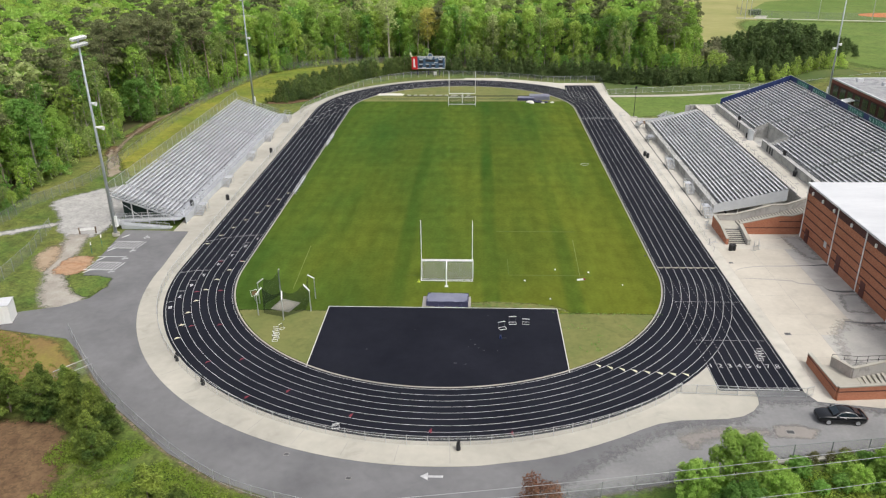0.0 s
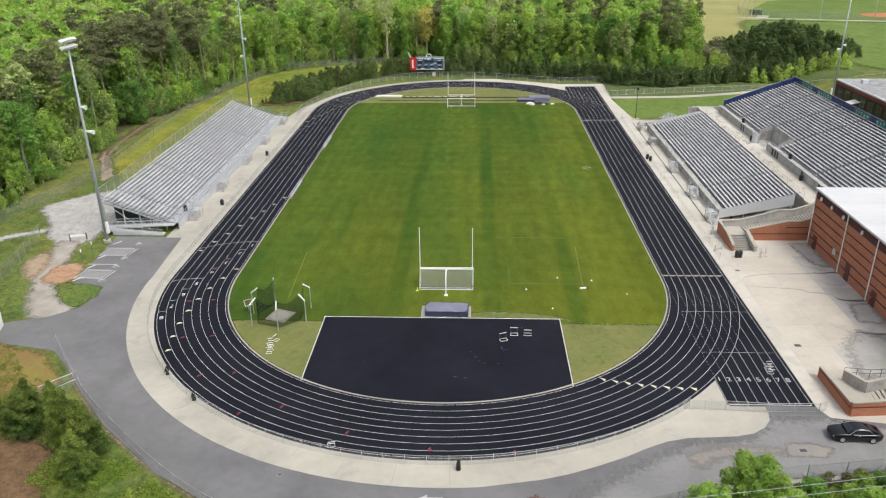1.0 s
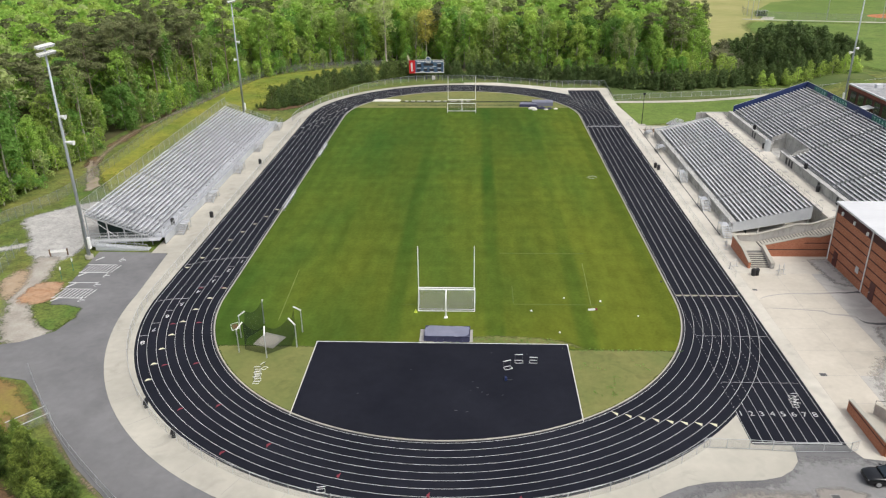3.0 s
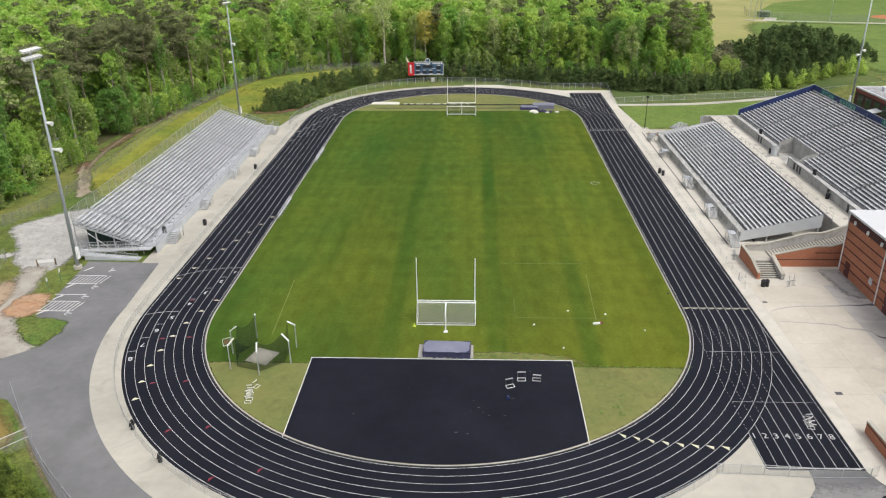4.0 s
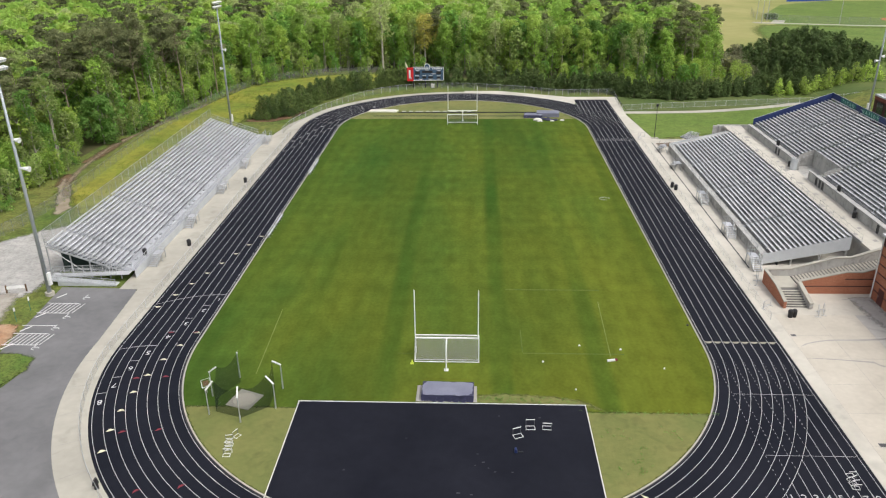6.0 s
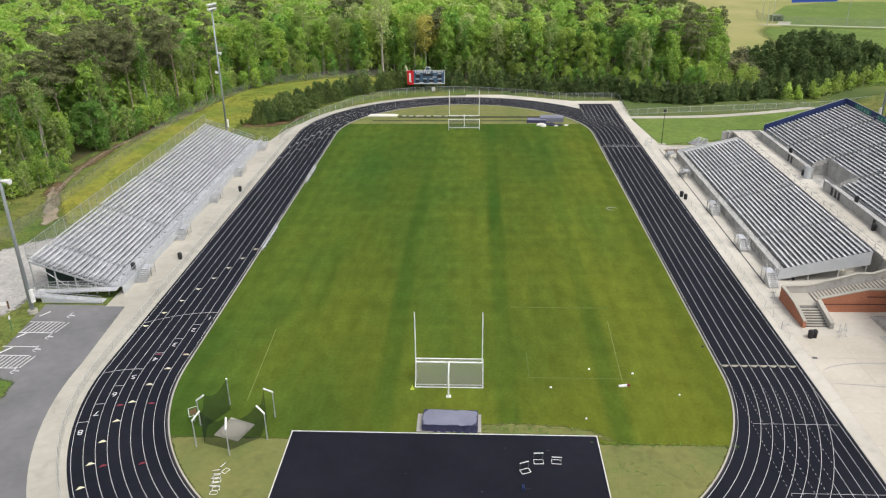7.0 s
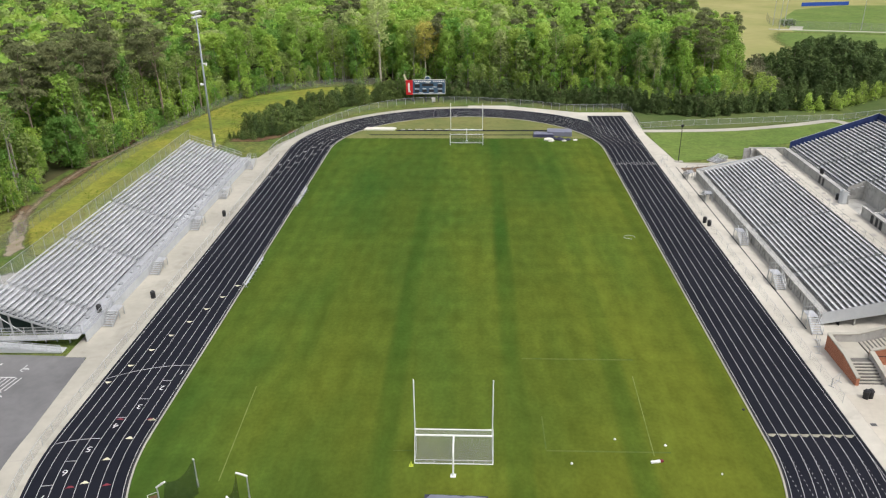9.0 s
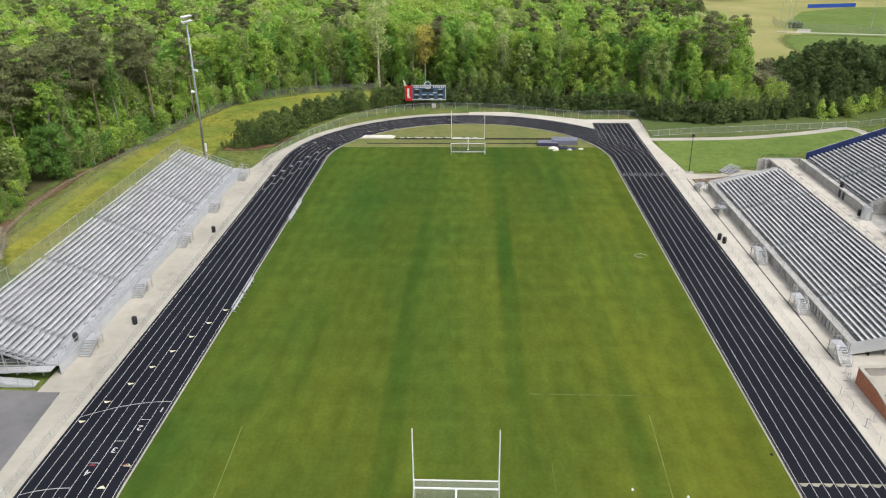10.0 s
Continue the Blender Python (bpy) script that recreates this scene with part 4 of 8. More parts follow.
# ---- brick building with the white roof ----
def brick_hall():
    b = thing("brick_hall", 55.6, 17.1, 0.0, "red brick hall with dark bands and a white flat roof", "building")
    W, D, H = 48, 50, 8.8
    part("wall", Shape().box(0, 0.4, -D, 0, 0, H), BRICK, b)
    part("wall", Shape().box(0.4, W, -0.4, 0, 0, H), BRICK, b)
    part("wall", Shape().box(0.4, W, -D, -D + 0.4, 0, H), BRICK, b)
    part("roof", Shape().box(-0.25, W, -D, 0.25, H, H + 0.28), ROOF, b, "white membrane roof")
    for z in (1.25, 2.5, 3.75, 5.0, 6.25):
        part("dark_band", Shape().box(-0.03, 0, -D, 0, z, z + 0.16), BRICK_DARK, b)
    part("cornice", Shape().box(-0.05, 0, -D, 0, 7.55, H), BRICK_DARK, b)
    for y in (-0.15, -10.7, -19.3, -28, -36.6):
        part("downpipe", Shape().tube((-0.12, y, 0.1), (-0.12, y, H), 0.09, n=8), WHITE_STEEL, b)
    for y in (-2.2, -13.2, -20.8):
        d = part("door", Shape().box(-0.06, 0, y - 0.65, y + 0.65, 0, 2.6 if y == -13.2 else 2.15), MAROON, b, "dark maroon steel door")
        part("door_handle", Shape().box(-0.12, -0.06, y + 0.4, y + 0.46, 0.95, 1.15), GALV, d)
    part("vent_plate", Shape().box(-0.07, 0, -9.0, -8.2, 1.9, 2.8), SKIRT, b)
    for y in (-2.0, -5.6, -9.4, -15.0, -22, -26):
        part("wall_light", Shape().box(-0.25, 0, y - 0.16, y + 0.16, 7.7, 8.2), WHITE_STEEL, b)
    return b


brick_hall()


# ---- goals ----
def goal(y, facing):
    g = thing("goalpost", 0, y, 0.01, "white steel football goalpost with tall uprights", "goalpost")
    part("crossbar", Shape().tube((-3.56, 0, 3.05), (3.56, 0, 3.05), 0.085, n=10), WHITE_STEEL, g)
    for x in (-3.56, 3.56):
        part("upright", Shape().tube((x, 0, 3.0), (x, 0, 9.1), 0.06, n=8), WHITE_STEEL, g)
    pts = [(0, -1.9 * facing, 0), (0, -1.9 * facing, 1.9), (0, -1.75 * facing, 2.5), (0, -1.2 * facing, 2.95), (0, 0, 3.05)]
    part("gooseneck", Shape().path(pts, 0.085, 10), WHITE_STEEL, g)
    part("base_plate", Shape().box(-0.25, 0.25, -1.9 * facing - 0.25, -1.9 * facing + 0.25, 0, 0.05), WHITE_STEEL, g)
    s = thing("soccer_goal", 0, y + 1.7 * facing, 0.01, "white framed soccer goal with a pale net", "soccer goal")
    for x in (-3.66, 3.66):
        part("post", Shape().tube((x, 0, 0), (x, 0, 2.44), 0.06, n=8), WHITE_STEEL, s)
        part("side_frame", Shape().path([(x, 0, 2.44), (x, -0.9 * facing, 2.4), (x, -2.0 * facing, 0.06), (x, 0, 0.06)], 0.035, 6), WHITE_STEEL, s)
        part("side_net", Shape().face([(x, 0, 0.05), (x, 0, 2.4), (x, -0.9 * facing, 2.4), (x, -2.0 * facing, 0.05)]), NET_GOAL, s)
    part("bar", Shape().tube((-3.66, 0, 2.44), (3.66, 0, 2.44), 0.06, n=8), WHITE_STEEL, s)
    part("ground_bar", Shape().tube((-3.66, -2.0 * facing, 0.06), (3.66, -2.0 * facing, 0.06), 0.045, n=8), WHITE_STEEL, s)
    part("ground_bar", Shape().tube((-3.66, -1.5 * facing, 0.06), (3.66, -1.5 * facing, 0.06), 0.035, n=8), WHITE_STEEL, s)
    for x in (-1.85, 0.0, 1.85):
        part("strut", Shape().tube((x, -1.5 * facing, 0.06), (x, -2.0 * facing, 0.06), 0.03, n=6), WHITE_STEEL, s)
    part("net", Shape().face([(-3.66, -0.9 * facing, 2.4), (3.66, -0.9 * facing, 2.4), (3.66, -2.0 * facing, 0.05), (-3.66, -2.0 * facing, 0.05)])
         .face([(-3.66, 0, 2.42), (3.66, 0, 2.42), (3.66, -0.9 * facing, 2.4), (-3.66, -0.9 * facing, 2.4)]), NET_GOAL, s)


goal(0.0, 1)
goal(109.73, -1)


# ---- floodlights ----
def floodlight(x, y, h, turn, horns, z=0.0):
    """A mast with two rows of lamps along its local x, shining towards local -y; horns: (height, side)."""
    f = thing("floodlight", x, y, z, "tall galvanised floodlight mast with two lamp rows", "floodlight", "floodlights", turn)
    part("mast", Shape().tube((0, 0, 0), (0, 0, h), 0.28, 0.13, 14), POLE_STEEL, f, smooth=True)
    part("base", Shape().tube((0, 0, 0), (0, 0, 0.5), 0.6, n=14), CONCRETE, f)
    for z in (h - 0.15, h - 1.1):
        part("cross_arm", Shape().box(-1.8, 1.8, -0.07, 0.07, z - 0.09, z + 0.05), GALV, f)
        for i in range(6):
            xx = -1.5 + i * 0.6
            lamp = part("lamp_housing", Shape().hexa([(xx - 0.27, -0.3, z - 0.22), (xx + 0.27, -0.3, z - 0.22), (xx + 0.22, 0.2, z + 0.08), (xx - 0.22, 0.2, z + 0.08),
                                                      (xx - 0.27, -0.5, z + 0.12), (xx + 0.27, -0.5, z + 0.12), (xx + 0.22, 0.14, z + 0.32), (xx - 0.22, 0.14, z + 0.32)]), WHITE_STEEL, f, "white lamp housing with a visor")
            part("lamp_glass", Shape().face([(xx - 0.25, -0.33, z - 0.2), (xx + 0.25, -0.33, z - 0.2), (xx + 0.25, -0.52, z + 0.11), (xx - 0.25, -0.52, z + 0.11)]), LAMP_GLASS, lamp)
    for z, d in horns:
        part("speaker_horn", Shape().tube((0, -0.15 * d, z), (0, -0.95 * d, z - 0.12), 0.12, 0.36, 10).box(-0.12, 0.12, min(0, -0.4 * d), max(0, -0.4 * d), z - 0.12, z + 0.12), WHITE_STEEL, f)
    part("junction_box", Shape().box(-0.25, 0.25, -0.6, -0.3, 1.6, 3.4), WHITE_STEEL, f)
    return f


floodlight(-54.7, 15.4, 31.5, 84, ((21.8, 1), (18.1, 1.5)))
floodlight(-56.3, 104.5, 29.4, 80, ((18.8, 1), (14.4, -1)))
floodlight(98.9, 112.0, 29.0, -80, ((13.6, 1.2), (14.6, -1)), height(98.9, 112))


# ---- lettering ----
def letters(name, text, size, mat, m, parent=None, label="", align='CENTER'):
    cu = bpy.data.curves.new(name, 'FONT')
    cu.body, cu.size, cu.extrude, cu.align_x, cu.align_y = text, size, 0.004, align, 'CENTER'
    tmp = bpy.data.objects.new(name, cu)
    me = bpy.data.meshes.new_from_object(tmp)
    bpy.data.objects.remove(tmp)
    me.materials.clear()
    me.materials.append(mat)
    ob = part(name, me, None, parent, label)
    ob.matrix_basis = m
    return ob


def mark(name, shape, mat, label):
    return tagged(part(name, shape, mat), label, "line marking", kind="structure")


# ---- marks on the lanes ----
def on_lane(lane, s):
    """Place and heading on the left side: s metres past the near end of the left straight, along the running direction."""
    r = R0 + lane * LANE
    if CY1 - CY2 <= s < 0:
        return -r, CY1 - s, 180.0
    if s < CY1 - CY2:
        a = 180 - math.degrees((CY1 - CY2 - s) / R0)
        return r * math.cos(radians(a)), CY2 + r * math.sin(radians(a)), a
    a = 180 + math.degrees(s / R0)
    return r * math.cos(radians(a)), CY1 + r * math.sin(radians(a)), a


def lane_box(lane0, lane1, s, w):
    x0, y0, a = on_lane(lane0, s)
    x1, y1, _ = on_lane(lane1, s)
    d = Vector((x1 - x0, y1 - y0, 0))
    n = Vector((-d.y, d.x, 0)).normalized() * w / 2
    c = [Vector((x0, y0, 0)) - n, Vector((x1, y1, 0)) - n, Vector((x1, y1, 0)) + n, Vector((x0, y0, 0)) + n]
    return Shape().hexa([(p.x, p.y, 0.032) for p in c] + [(p.x, p.y, 0.043) for p in c])


def flag(lane, s, mat, name, label, flip=1, size=0.37):
    """A flat painted triangle standing on a lane's cross line."""
    x, y, a = on_lane(lane, s)
    t = Vector((math.cos(radians(a)), math.sin(radians(a)), 0))
    u = Vector((-t.y, t.x, 0)) * flip
    p = Vector((x, y, 0))
    c = [p - t * 0.42, p + t * 0.42, p + t * 0.12 + u * size, p - t * 0.06 + u * size]
    mark(name, Shape().hexa([(q.x, q.y, 0.03) for q in c] + [(q.x, q.y, 0.044) for q in c]), mat, label)


starts = [-12.5, -9.4, -5.9, -2.6, 0.8, 3.6, 6.3, 8.7]
for k, s in enumerate(starts):
    if k not in (0, 4):
        mark("start_mark", lane_box(k + 0.05, k + 0.95, s, 0.07), PAINT_OLD, "short white start line in a lane")
    x, y, a = on_lane(k + 0.5, s + 1.35)
    n_ = letters("lane_number", str(k + 1), 1.15, PAINT, pose(x, y, 0.036, 0, 0, a), None, "white painted lane number")
    tagged(n_, "", "line marking", kind="structure")
for s0, k0, k1 in ((-12.6, 0, 8), (0.75, 4.1, 8)):
    sh = Shape()
    n = 16
    for i in range(n):
        la, lb = k0 + (k1 - k0) * i / n, k0 + (k1 - k0) * (i + 1) / n
        f = lambda q: s0 + 3.0 * ((q - k0) / 8) ** 2
        xa, ya, _ = on_lane(la, f(la))
        xb, yb, _ = on_lane(lb, f(lb))
        sh.hexa([(xa, ya - 0.04, 0.033), (xb, yb - 0.04, 0.033), (xb, yb + 0.04, 0.033), (xa, ya + 0.04, 0.033), (xa, ya - 0.04, 0.045), (xb, yb - 0.04, 0.045), (xb, yb + 0.04, 0.045), (xa, ya + 0.04, 0.045)])
    mark("curved_start_line", sh, PAINT_OLD, "curved white start line across the lanes")
for k in range(8):
    flag(k + 0.4, -2.2 + 3.05 * k - 0.04 * k * k, YELLOW, "exchange_flag", "pale yellow exchange zone triangle", -1)
    flag(k + 0.5, -33.2 + 3.45 * k, YELLOW, "exchange_flag", "pale yellow exchange zone triangle", 1)
    flag(k + 0.5, -112.2 + 3.23 * k, PAINT, "exchange_flag", "white exchange zone triangle", 1, 0.5)
    for s in (-103.8 + 3.21 * k, -130.3 + 3.1 * k):
        mark("zone_tick", lane_box(k + 0.08, k + 0.92, s, 0.16), PAINT, "white zone line across one lane")
for lane, s in ((4.5, 6.9), (1.5, 7.2), (5.4, 15.3), (2.3, 16.5), (6.3, 23.3), (3.3, 25.2), (4.4, 33.4), (7.4, 30.9), (5.6, 40.7), (6.8, 47.8), (7.7, 54.3), (3.5, -2.2), (0.55, -2.3)):
    flag(lane, s, RED, "hurdle_flag", "red painted hurdle mark", -1, 0.28)
# exchange triangles on the near right bend
for k in range(8):
    a = 305.6 + 1.45 * k
    c = []
    for lane, turn in ((k + 0.02, 0.0), (k + 0.9, -0.05), (k + 0.66, 0.62)):
        r = R0 + lane * LANE
        c.append((r * math.cos(radians(a + turn)), CY1 + r * math.sin(radians(a + turn))))
    mark("exchange_flag", Shape().slab(c, 0.03, 0.044), YELLOW, "pale yellow exchange zone triangle")
# finish triangles, chute numbers, thin cross lines
for k in range(8):
    x = R0 + k * LANE
    mark("finish_flag", Shape().hexa([(x + 0.15, 4.72, 0.03), (x + 0.55, 4.6, 0.03), (x + 0.95, 5.0, 0.03), (x + 0.1, 5.0, 0.03), (x + 0.15, 4.72, 0.044), (x + 0.55, 4.6, 0.044), (x + 0.95, 5.0, 0.044), (x + 0.1, 5.0, 0.044)]),
         PAINT_DULL, "pale worn finish triangle")
    n_ = letters("chute_number", str(k + 1), 1.12, PAINT_OLD, pose(R0 + (k + 0.5) * LANE - 0.15, -21.5, 0.04), None, "white painted chute lane number")
    tagged(n_, "", "line marking", kind="structure")
    n_ = letters("far_number", str(k + 1), 1.0, PAINT_OLD, pose(R0 + (k + 0.5) * LANE, 94.9, 0.04), None, "white painted lane number at the far line")
    tagged(n_, "", "line marking", kind="structure")
for y in (-15.8, -5.8):
    mark("cross_line", Shape().box(30.6, R8 - 0.1, y - 0.02, y + 0.02, 0.036, 0.042), PAINT_OLD, "thin faded line across the chute")
for k in range(9):
    x = R0 + k * LANE
    y0 = CY1 - math.sqrt(max(0, R8 * R8 - x * x))
    sh, y = Shape(), y0 + 0.5
    while y < 4.6:
        sh.box(x - 0.022, x + 0.022, y, y + 0.2, 0.036, 0.043)
        y += 0.62
    if sh.v:
        ob = mark("dotted_line", sh, PAINT_OLD, "dotted white lane line through the bend")

# ---- fences ----
POST = {}


def fence(name, pts, h, label, step=3.0, net=CHAIN, r=0.035, mat=FENCE_GREY, bottom=False, category="fence"):
    """Chain-link fence: a post every few metres, a top rail, wire mesh between."""
    f = thing(name, pts[0][0], pts[0][1], 0.0, label, category)
    o = Vector((pts[0][0], pts[0][1], 0))
    key = (h, r, mat.name)
    if key not in POST:
        POST[key] = Shape().tube((0, 0, -0.1), (0, 0, h + 0.05), r, n=6).tube((0, 0, h + 0.05), (0, 0, h + 0.1), r * 1.3, r * 0.4, 6).mesh("post", mat)
    sheet, line = Shape(), [Vector((pts[0][0], pts[0][1], height(*pts[0]))) - o]
    for (xa, ya), (xb, yb) in zip(pts, pts[1:]):
        a, b = Vector((xa, ya, height(xa, ya))) - o, Vector((xb, yb, height(xb, yb))) - o
        n = max(1, round((b - a).length / step))
        for i in range(n):
            p = a.lerp(b, i / n)
            part("post", POST[key], None, f, m=pose(p.x, p.y, p.z))
        line.append(b)
        sheet.face([a + Vector((0, 0, 0.03)), b + Vector((0, 0, 0.03)), b + Vector((0, 0, h)), a + Vector((0, 0, h))])
    part("top_rail", Shape().path([p + Vector((0, 0, h)) for p in line], r * 0.75, 5), mat, f)
    if bottom:
        part("bottom_rail", Shape().path([p + Vector((0, 0, 0.12)) for p in line], r * 0.7, 5), mat, f)
    part("wire_mesh", sheet, net, f)
    return f


fence("track_fence", arc(0, CY1, R8 + 1.0, 311, 180, 44) + [(-R8 - 1.0, 18), (-R8 - 1.0, 48), (-R8 - 1.0, 98)], 1.1, "low galvanised chain-link fence round the bend", 2.9, net=NET_WHITE, r=0.026, mat=GALV)
fence("straight_fence", [(R8 + 1.15, 10.5), (R8 + 1.15, 50), (R8 + 1.15, 93)], 1.1, "low thin chain-link fence along the straight", 2.9, net=NET_FAINT, r=0.018, mat=GALV)
fence("far_fence", curve_pts([(-42.4, 99), (-41.7, 108), (-37.5, 122), (-28.5, 139), (-19.5, 147.4), (-9.7, 150.4), (2.8, 150), (17.4, 145.6), (26, 141.6), (33, 141.5), (42.1, 141.9)], 4), 1.6,
      "chain-link fence behind the far bend", 3.0, mat=GALV)
fence("lawn_fence", [(42.1, 141.9), (41.3, 122.8)], 1.5, "chain-link fence beside the far chute", 3.0)
fence("path_fence", [(41.4, 122.8), (52, 125.2), (64, 127.0), (78, 129.3), (93, 131.4), (128, 133.4)], 1.4, "chain-link fence above the footpath", 3.0, mat=GALV, bottom=True)
fence("wood_fence", curve_pts([(-76.8, 14), (-76.6, 20.3), (-76.2, 28.5), (-73.9, 34.5), (-72, 43), (-71.8, 60), (-72.5, 82), (-72.6, 108), (-69, 138), (-62, 160), (-46, 171.5), (-27, 175)], 4), 2.0,
      "tall grey chain-link fence along the wood", 3.0, r=0.028)
fence("gravel_fence", [(-66.9, 17.8), (-64.5, 7.5), (-63.7, -1.3), (-64.5, -12)], 2.0, "chain-link fence beside the gravel track", 3.0)
fence("road_fence", curve_pts([(-46.8, -15.7), (-40.6, -23.6), (-35.2, -29.5), (-25.5, -38.2), (-18, -43.2), (-10, -45.8)], 4), 1.1, "low steel fence at the road's edge", 3.2, net=NET_WHITE, r=0.026, mat=GALV, bottom=True)
fence("side_rail", [(-40.6, -23.4), (-43.2, -26.4)], 1.0, "pale steel side rail leading off the road fence", 3.8, net=NET_WHITE, r=0.045, mat=GALV)
fence("side_rail", [(-39.6, -24.6), (-41.8, -27.2)], 1.0, "pale steel side rail leading off the road fence", 3.8, net=NET_WHITE, r=0.045, mat=GALV)
fence("verge_fence", [(9, -45.2), (21.6, -41.4), (30.2, -38.9)], 1.6, "chain-link fence with dark posts along the road", 3.7, r=0.032)
fence("verge_fence", [(30.2, -38.5), (45, -36.3), (60, -33.2)], 1.9, "taller chain-link fence on a concrete kerb", 3.6, r=0.05)
structure("fence_kerb", Shape().slab([(29.6, -38.8), (45, -36.55), (60, -33.4), (60, -32.9), (45, -36.1), (29.6, -38.3)], -0.05, 0.16), CONCRETE, "pale concrete kerb under the fence", "kerb")
gate = fence("gate", [(25.7, -27.1), (29.9, -27.2), (34.2, -27.5), (39.3, -27.4), (40.2, -27.0)], 1.15, "low galvanised gate across the chute's end", 2.2, mat=GALV, bottom=True, category="gate")


WET = material("damp_concrete", (0.05, 0.05, 0.052), (0.10, 0.10, 0.10), 0.4, 0.45, fine=0.2)
STAIN_SOFT = material("damp_slab", (0.34, 0.33, 0.31), (0.44, 0.425, 0.395), 0.3, 0.8, fine=0.12)
RISER = material("dirty_riser", (0.13, 0.125, 0.115), (0.20, 0.19, 0.175), 0.6, 0.85, fine=0.15)
STAIN = material("stained_concrete", (0.32, 0.305, 0.285), (0.41, 0.39, 0.36), 0.3, 0.8, fine=0.15)

# ---- infield equipment ----
def discus_cage():
    c = thing("discus_cage", -21.2, -8.2, 0.01, "discus cage of leaning white poles with dark green netting", "discus cage")
    base = [(-24.1, -10.9), (-20.5, -12.1), (-17.5, -9.6), (-17.6, -6.0), (-22.9, -4.0), (-24.8, -7.6)]
    o = Vector((-21.2, -8.2, 0))
    tops, feet = [], []
    for x, y in base:
        p = Vector((x, y, 0)) - o
        inw = -p.normalized()
        foot = p + Vector((0, 0, 0.0))
        elbow = p + Vector((0, 0, 3.0))
        top = elbow + inw * 0.85 + Vector((0, 0, 0.75))
        pole = part("pole", Shape().tube(foot, elbow, 0.06, n=8).tube(foot, foot + Vector((0, 0, 0.9)), 0.085, n=8), GALV, c)
        part("arm", Shape().tube(elbow - inw * 0.05, top, 0.09, n=8), WHITE_STEEL, pole, "white top arm")
        tops.append(top)
        feet.append(p * 0.8)
    order = [3, 2, 1, 0, 5, 4]
    for a, b in zip(order, order[1:]):
        s, n = Shape(), 6
        for i in range(n):
            t0, t1 = i / n, (i + 1) / n
            sag0, sag1 = -0.5 * math.sin(math.pi * t0), -0.5 * math.sin(math.pi * t1)
            s.face([feet[a].lerp(feet[b], t0), feet[a].lerp(feet[b], t1), tops[a].lerp(tops[b], t1) + Vector((0, 0, sag1 * 1.6)), tops[a].lerp(tops[b], t0) + Vector((0, 0, sag0 * 1.6))])
        part("net", s, NET_GREEN, c)
    pad = thing("throwing_pad", -21.2, -8.2, 0.01, "pale square concrete throwing pad", "concrete pad")
    part("slab", Shape().slab([(-1.75, -0.95), (0.9, -1.85), (1.85, 0.85), (-0.9, 1.95)], 0, 0.05), CONCRETE, pad)
    part("circle", Shape().slab([(1.2 * math.cos(i * 0.2618), 1.2 * math.sin(i * 0.2618)) for i in range(24)], 0.05, 0.056), material("smooth_concrete", (0.52, 0.48, 0.41), (0.58, 0.54, 0.47), 0.6, 0.7), pad)


discus_cage()
sign = thing("wire_basket", -25.6, -7.0, 0.01, "white framed square board leaning beside the cage", "board", rz=25)
part("frame", Shape().path([(-0.45, -0.45, 1.0), (0.45, -0.45, 1.1), (0.45, 0.45, 1.5), (-0.45, 0.45, 1.4), (-0.45, -0.45, 1.0)], 0.03, 6), WHITE_STEEL, sign)
part("panel", Shape().hexa([(x, y, 1.25 + 0.4 * y + h) for h in (-0.02, 0) for x, y in ((-0.3, -0.3), (0.3, -0.3), (0.3, 0.3), (-0.3, 0.3))]), SOIL, sign)
part("stake", Shape().tube((0, 0, 0), (0, 0, 1.25), 0.04, n=6), GALV, sign)


FENCE_DARK = material("dull_dark_steel", (0.07, 0.072, 0.08), (0.11, 0.112, 0.12), 1, 0.6, 0.3)
SCUFF = material("rubber_scuff", (0.05, 0.052, 0.058), (0.09, 0.09, 0.095), 2, 0.8)


def hurdle_kit():
    s = Shape().box(-0.52, 0.52, -0.03, 0.03, 0.86, 0.94)
    return s.mesh("top_bar", WHITE_STEEL), Shape().box(-0.5, -0.45, -0.03, 0.03, 0.06, 0.84).box(0.45, 0.5, -0.03, 0.03, 0.06, 0.84).mesh("upright_frame", FENCE_DARK), \
        Shape().box(-0.52, -0.47, -0.7, 0.03, 0, 0.05).box(0.47, 0.52, -0.7, 0.03, 0, 0.05).box(-0.47, 0.47, -0.7, -0.65, 0, 0.05).box(-0.47, 0.47, -0.02, 0.03, 0, 0.05).mesh("base_leg", WHITE_STEEL)


HURDLE = hurdle_kit()


def hurdle(x, y, rz, tip=0.0, z=0.03, group="hurdles", size=1.0):
    h = thing("hurdle", x, y, z, "white-barred steel hurdle lying on its base", "hurdle", group, rz)
    if tip:
        h.matrix_basis = pose(x, y, z, tip, 0, rz)
    h.scale = (size, size, size)
    for name, me in zip(("top_bar", "upright_frame", "base_leg"), HURDLE):
        part(name, me, None, h)
    return h


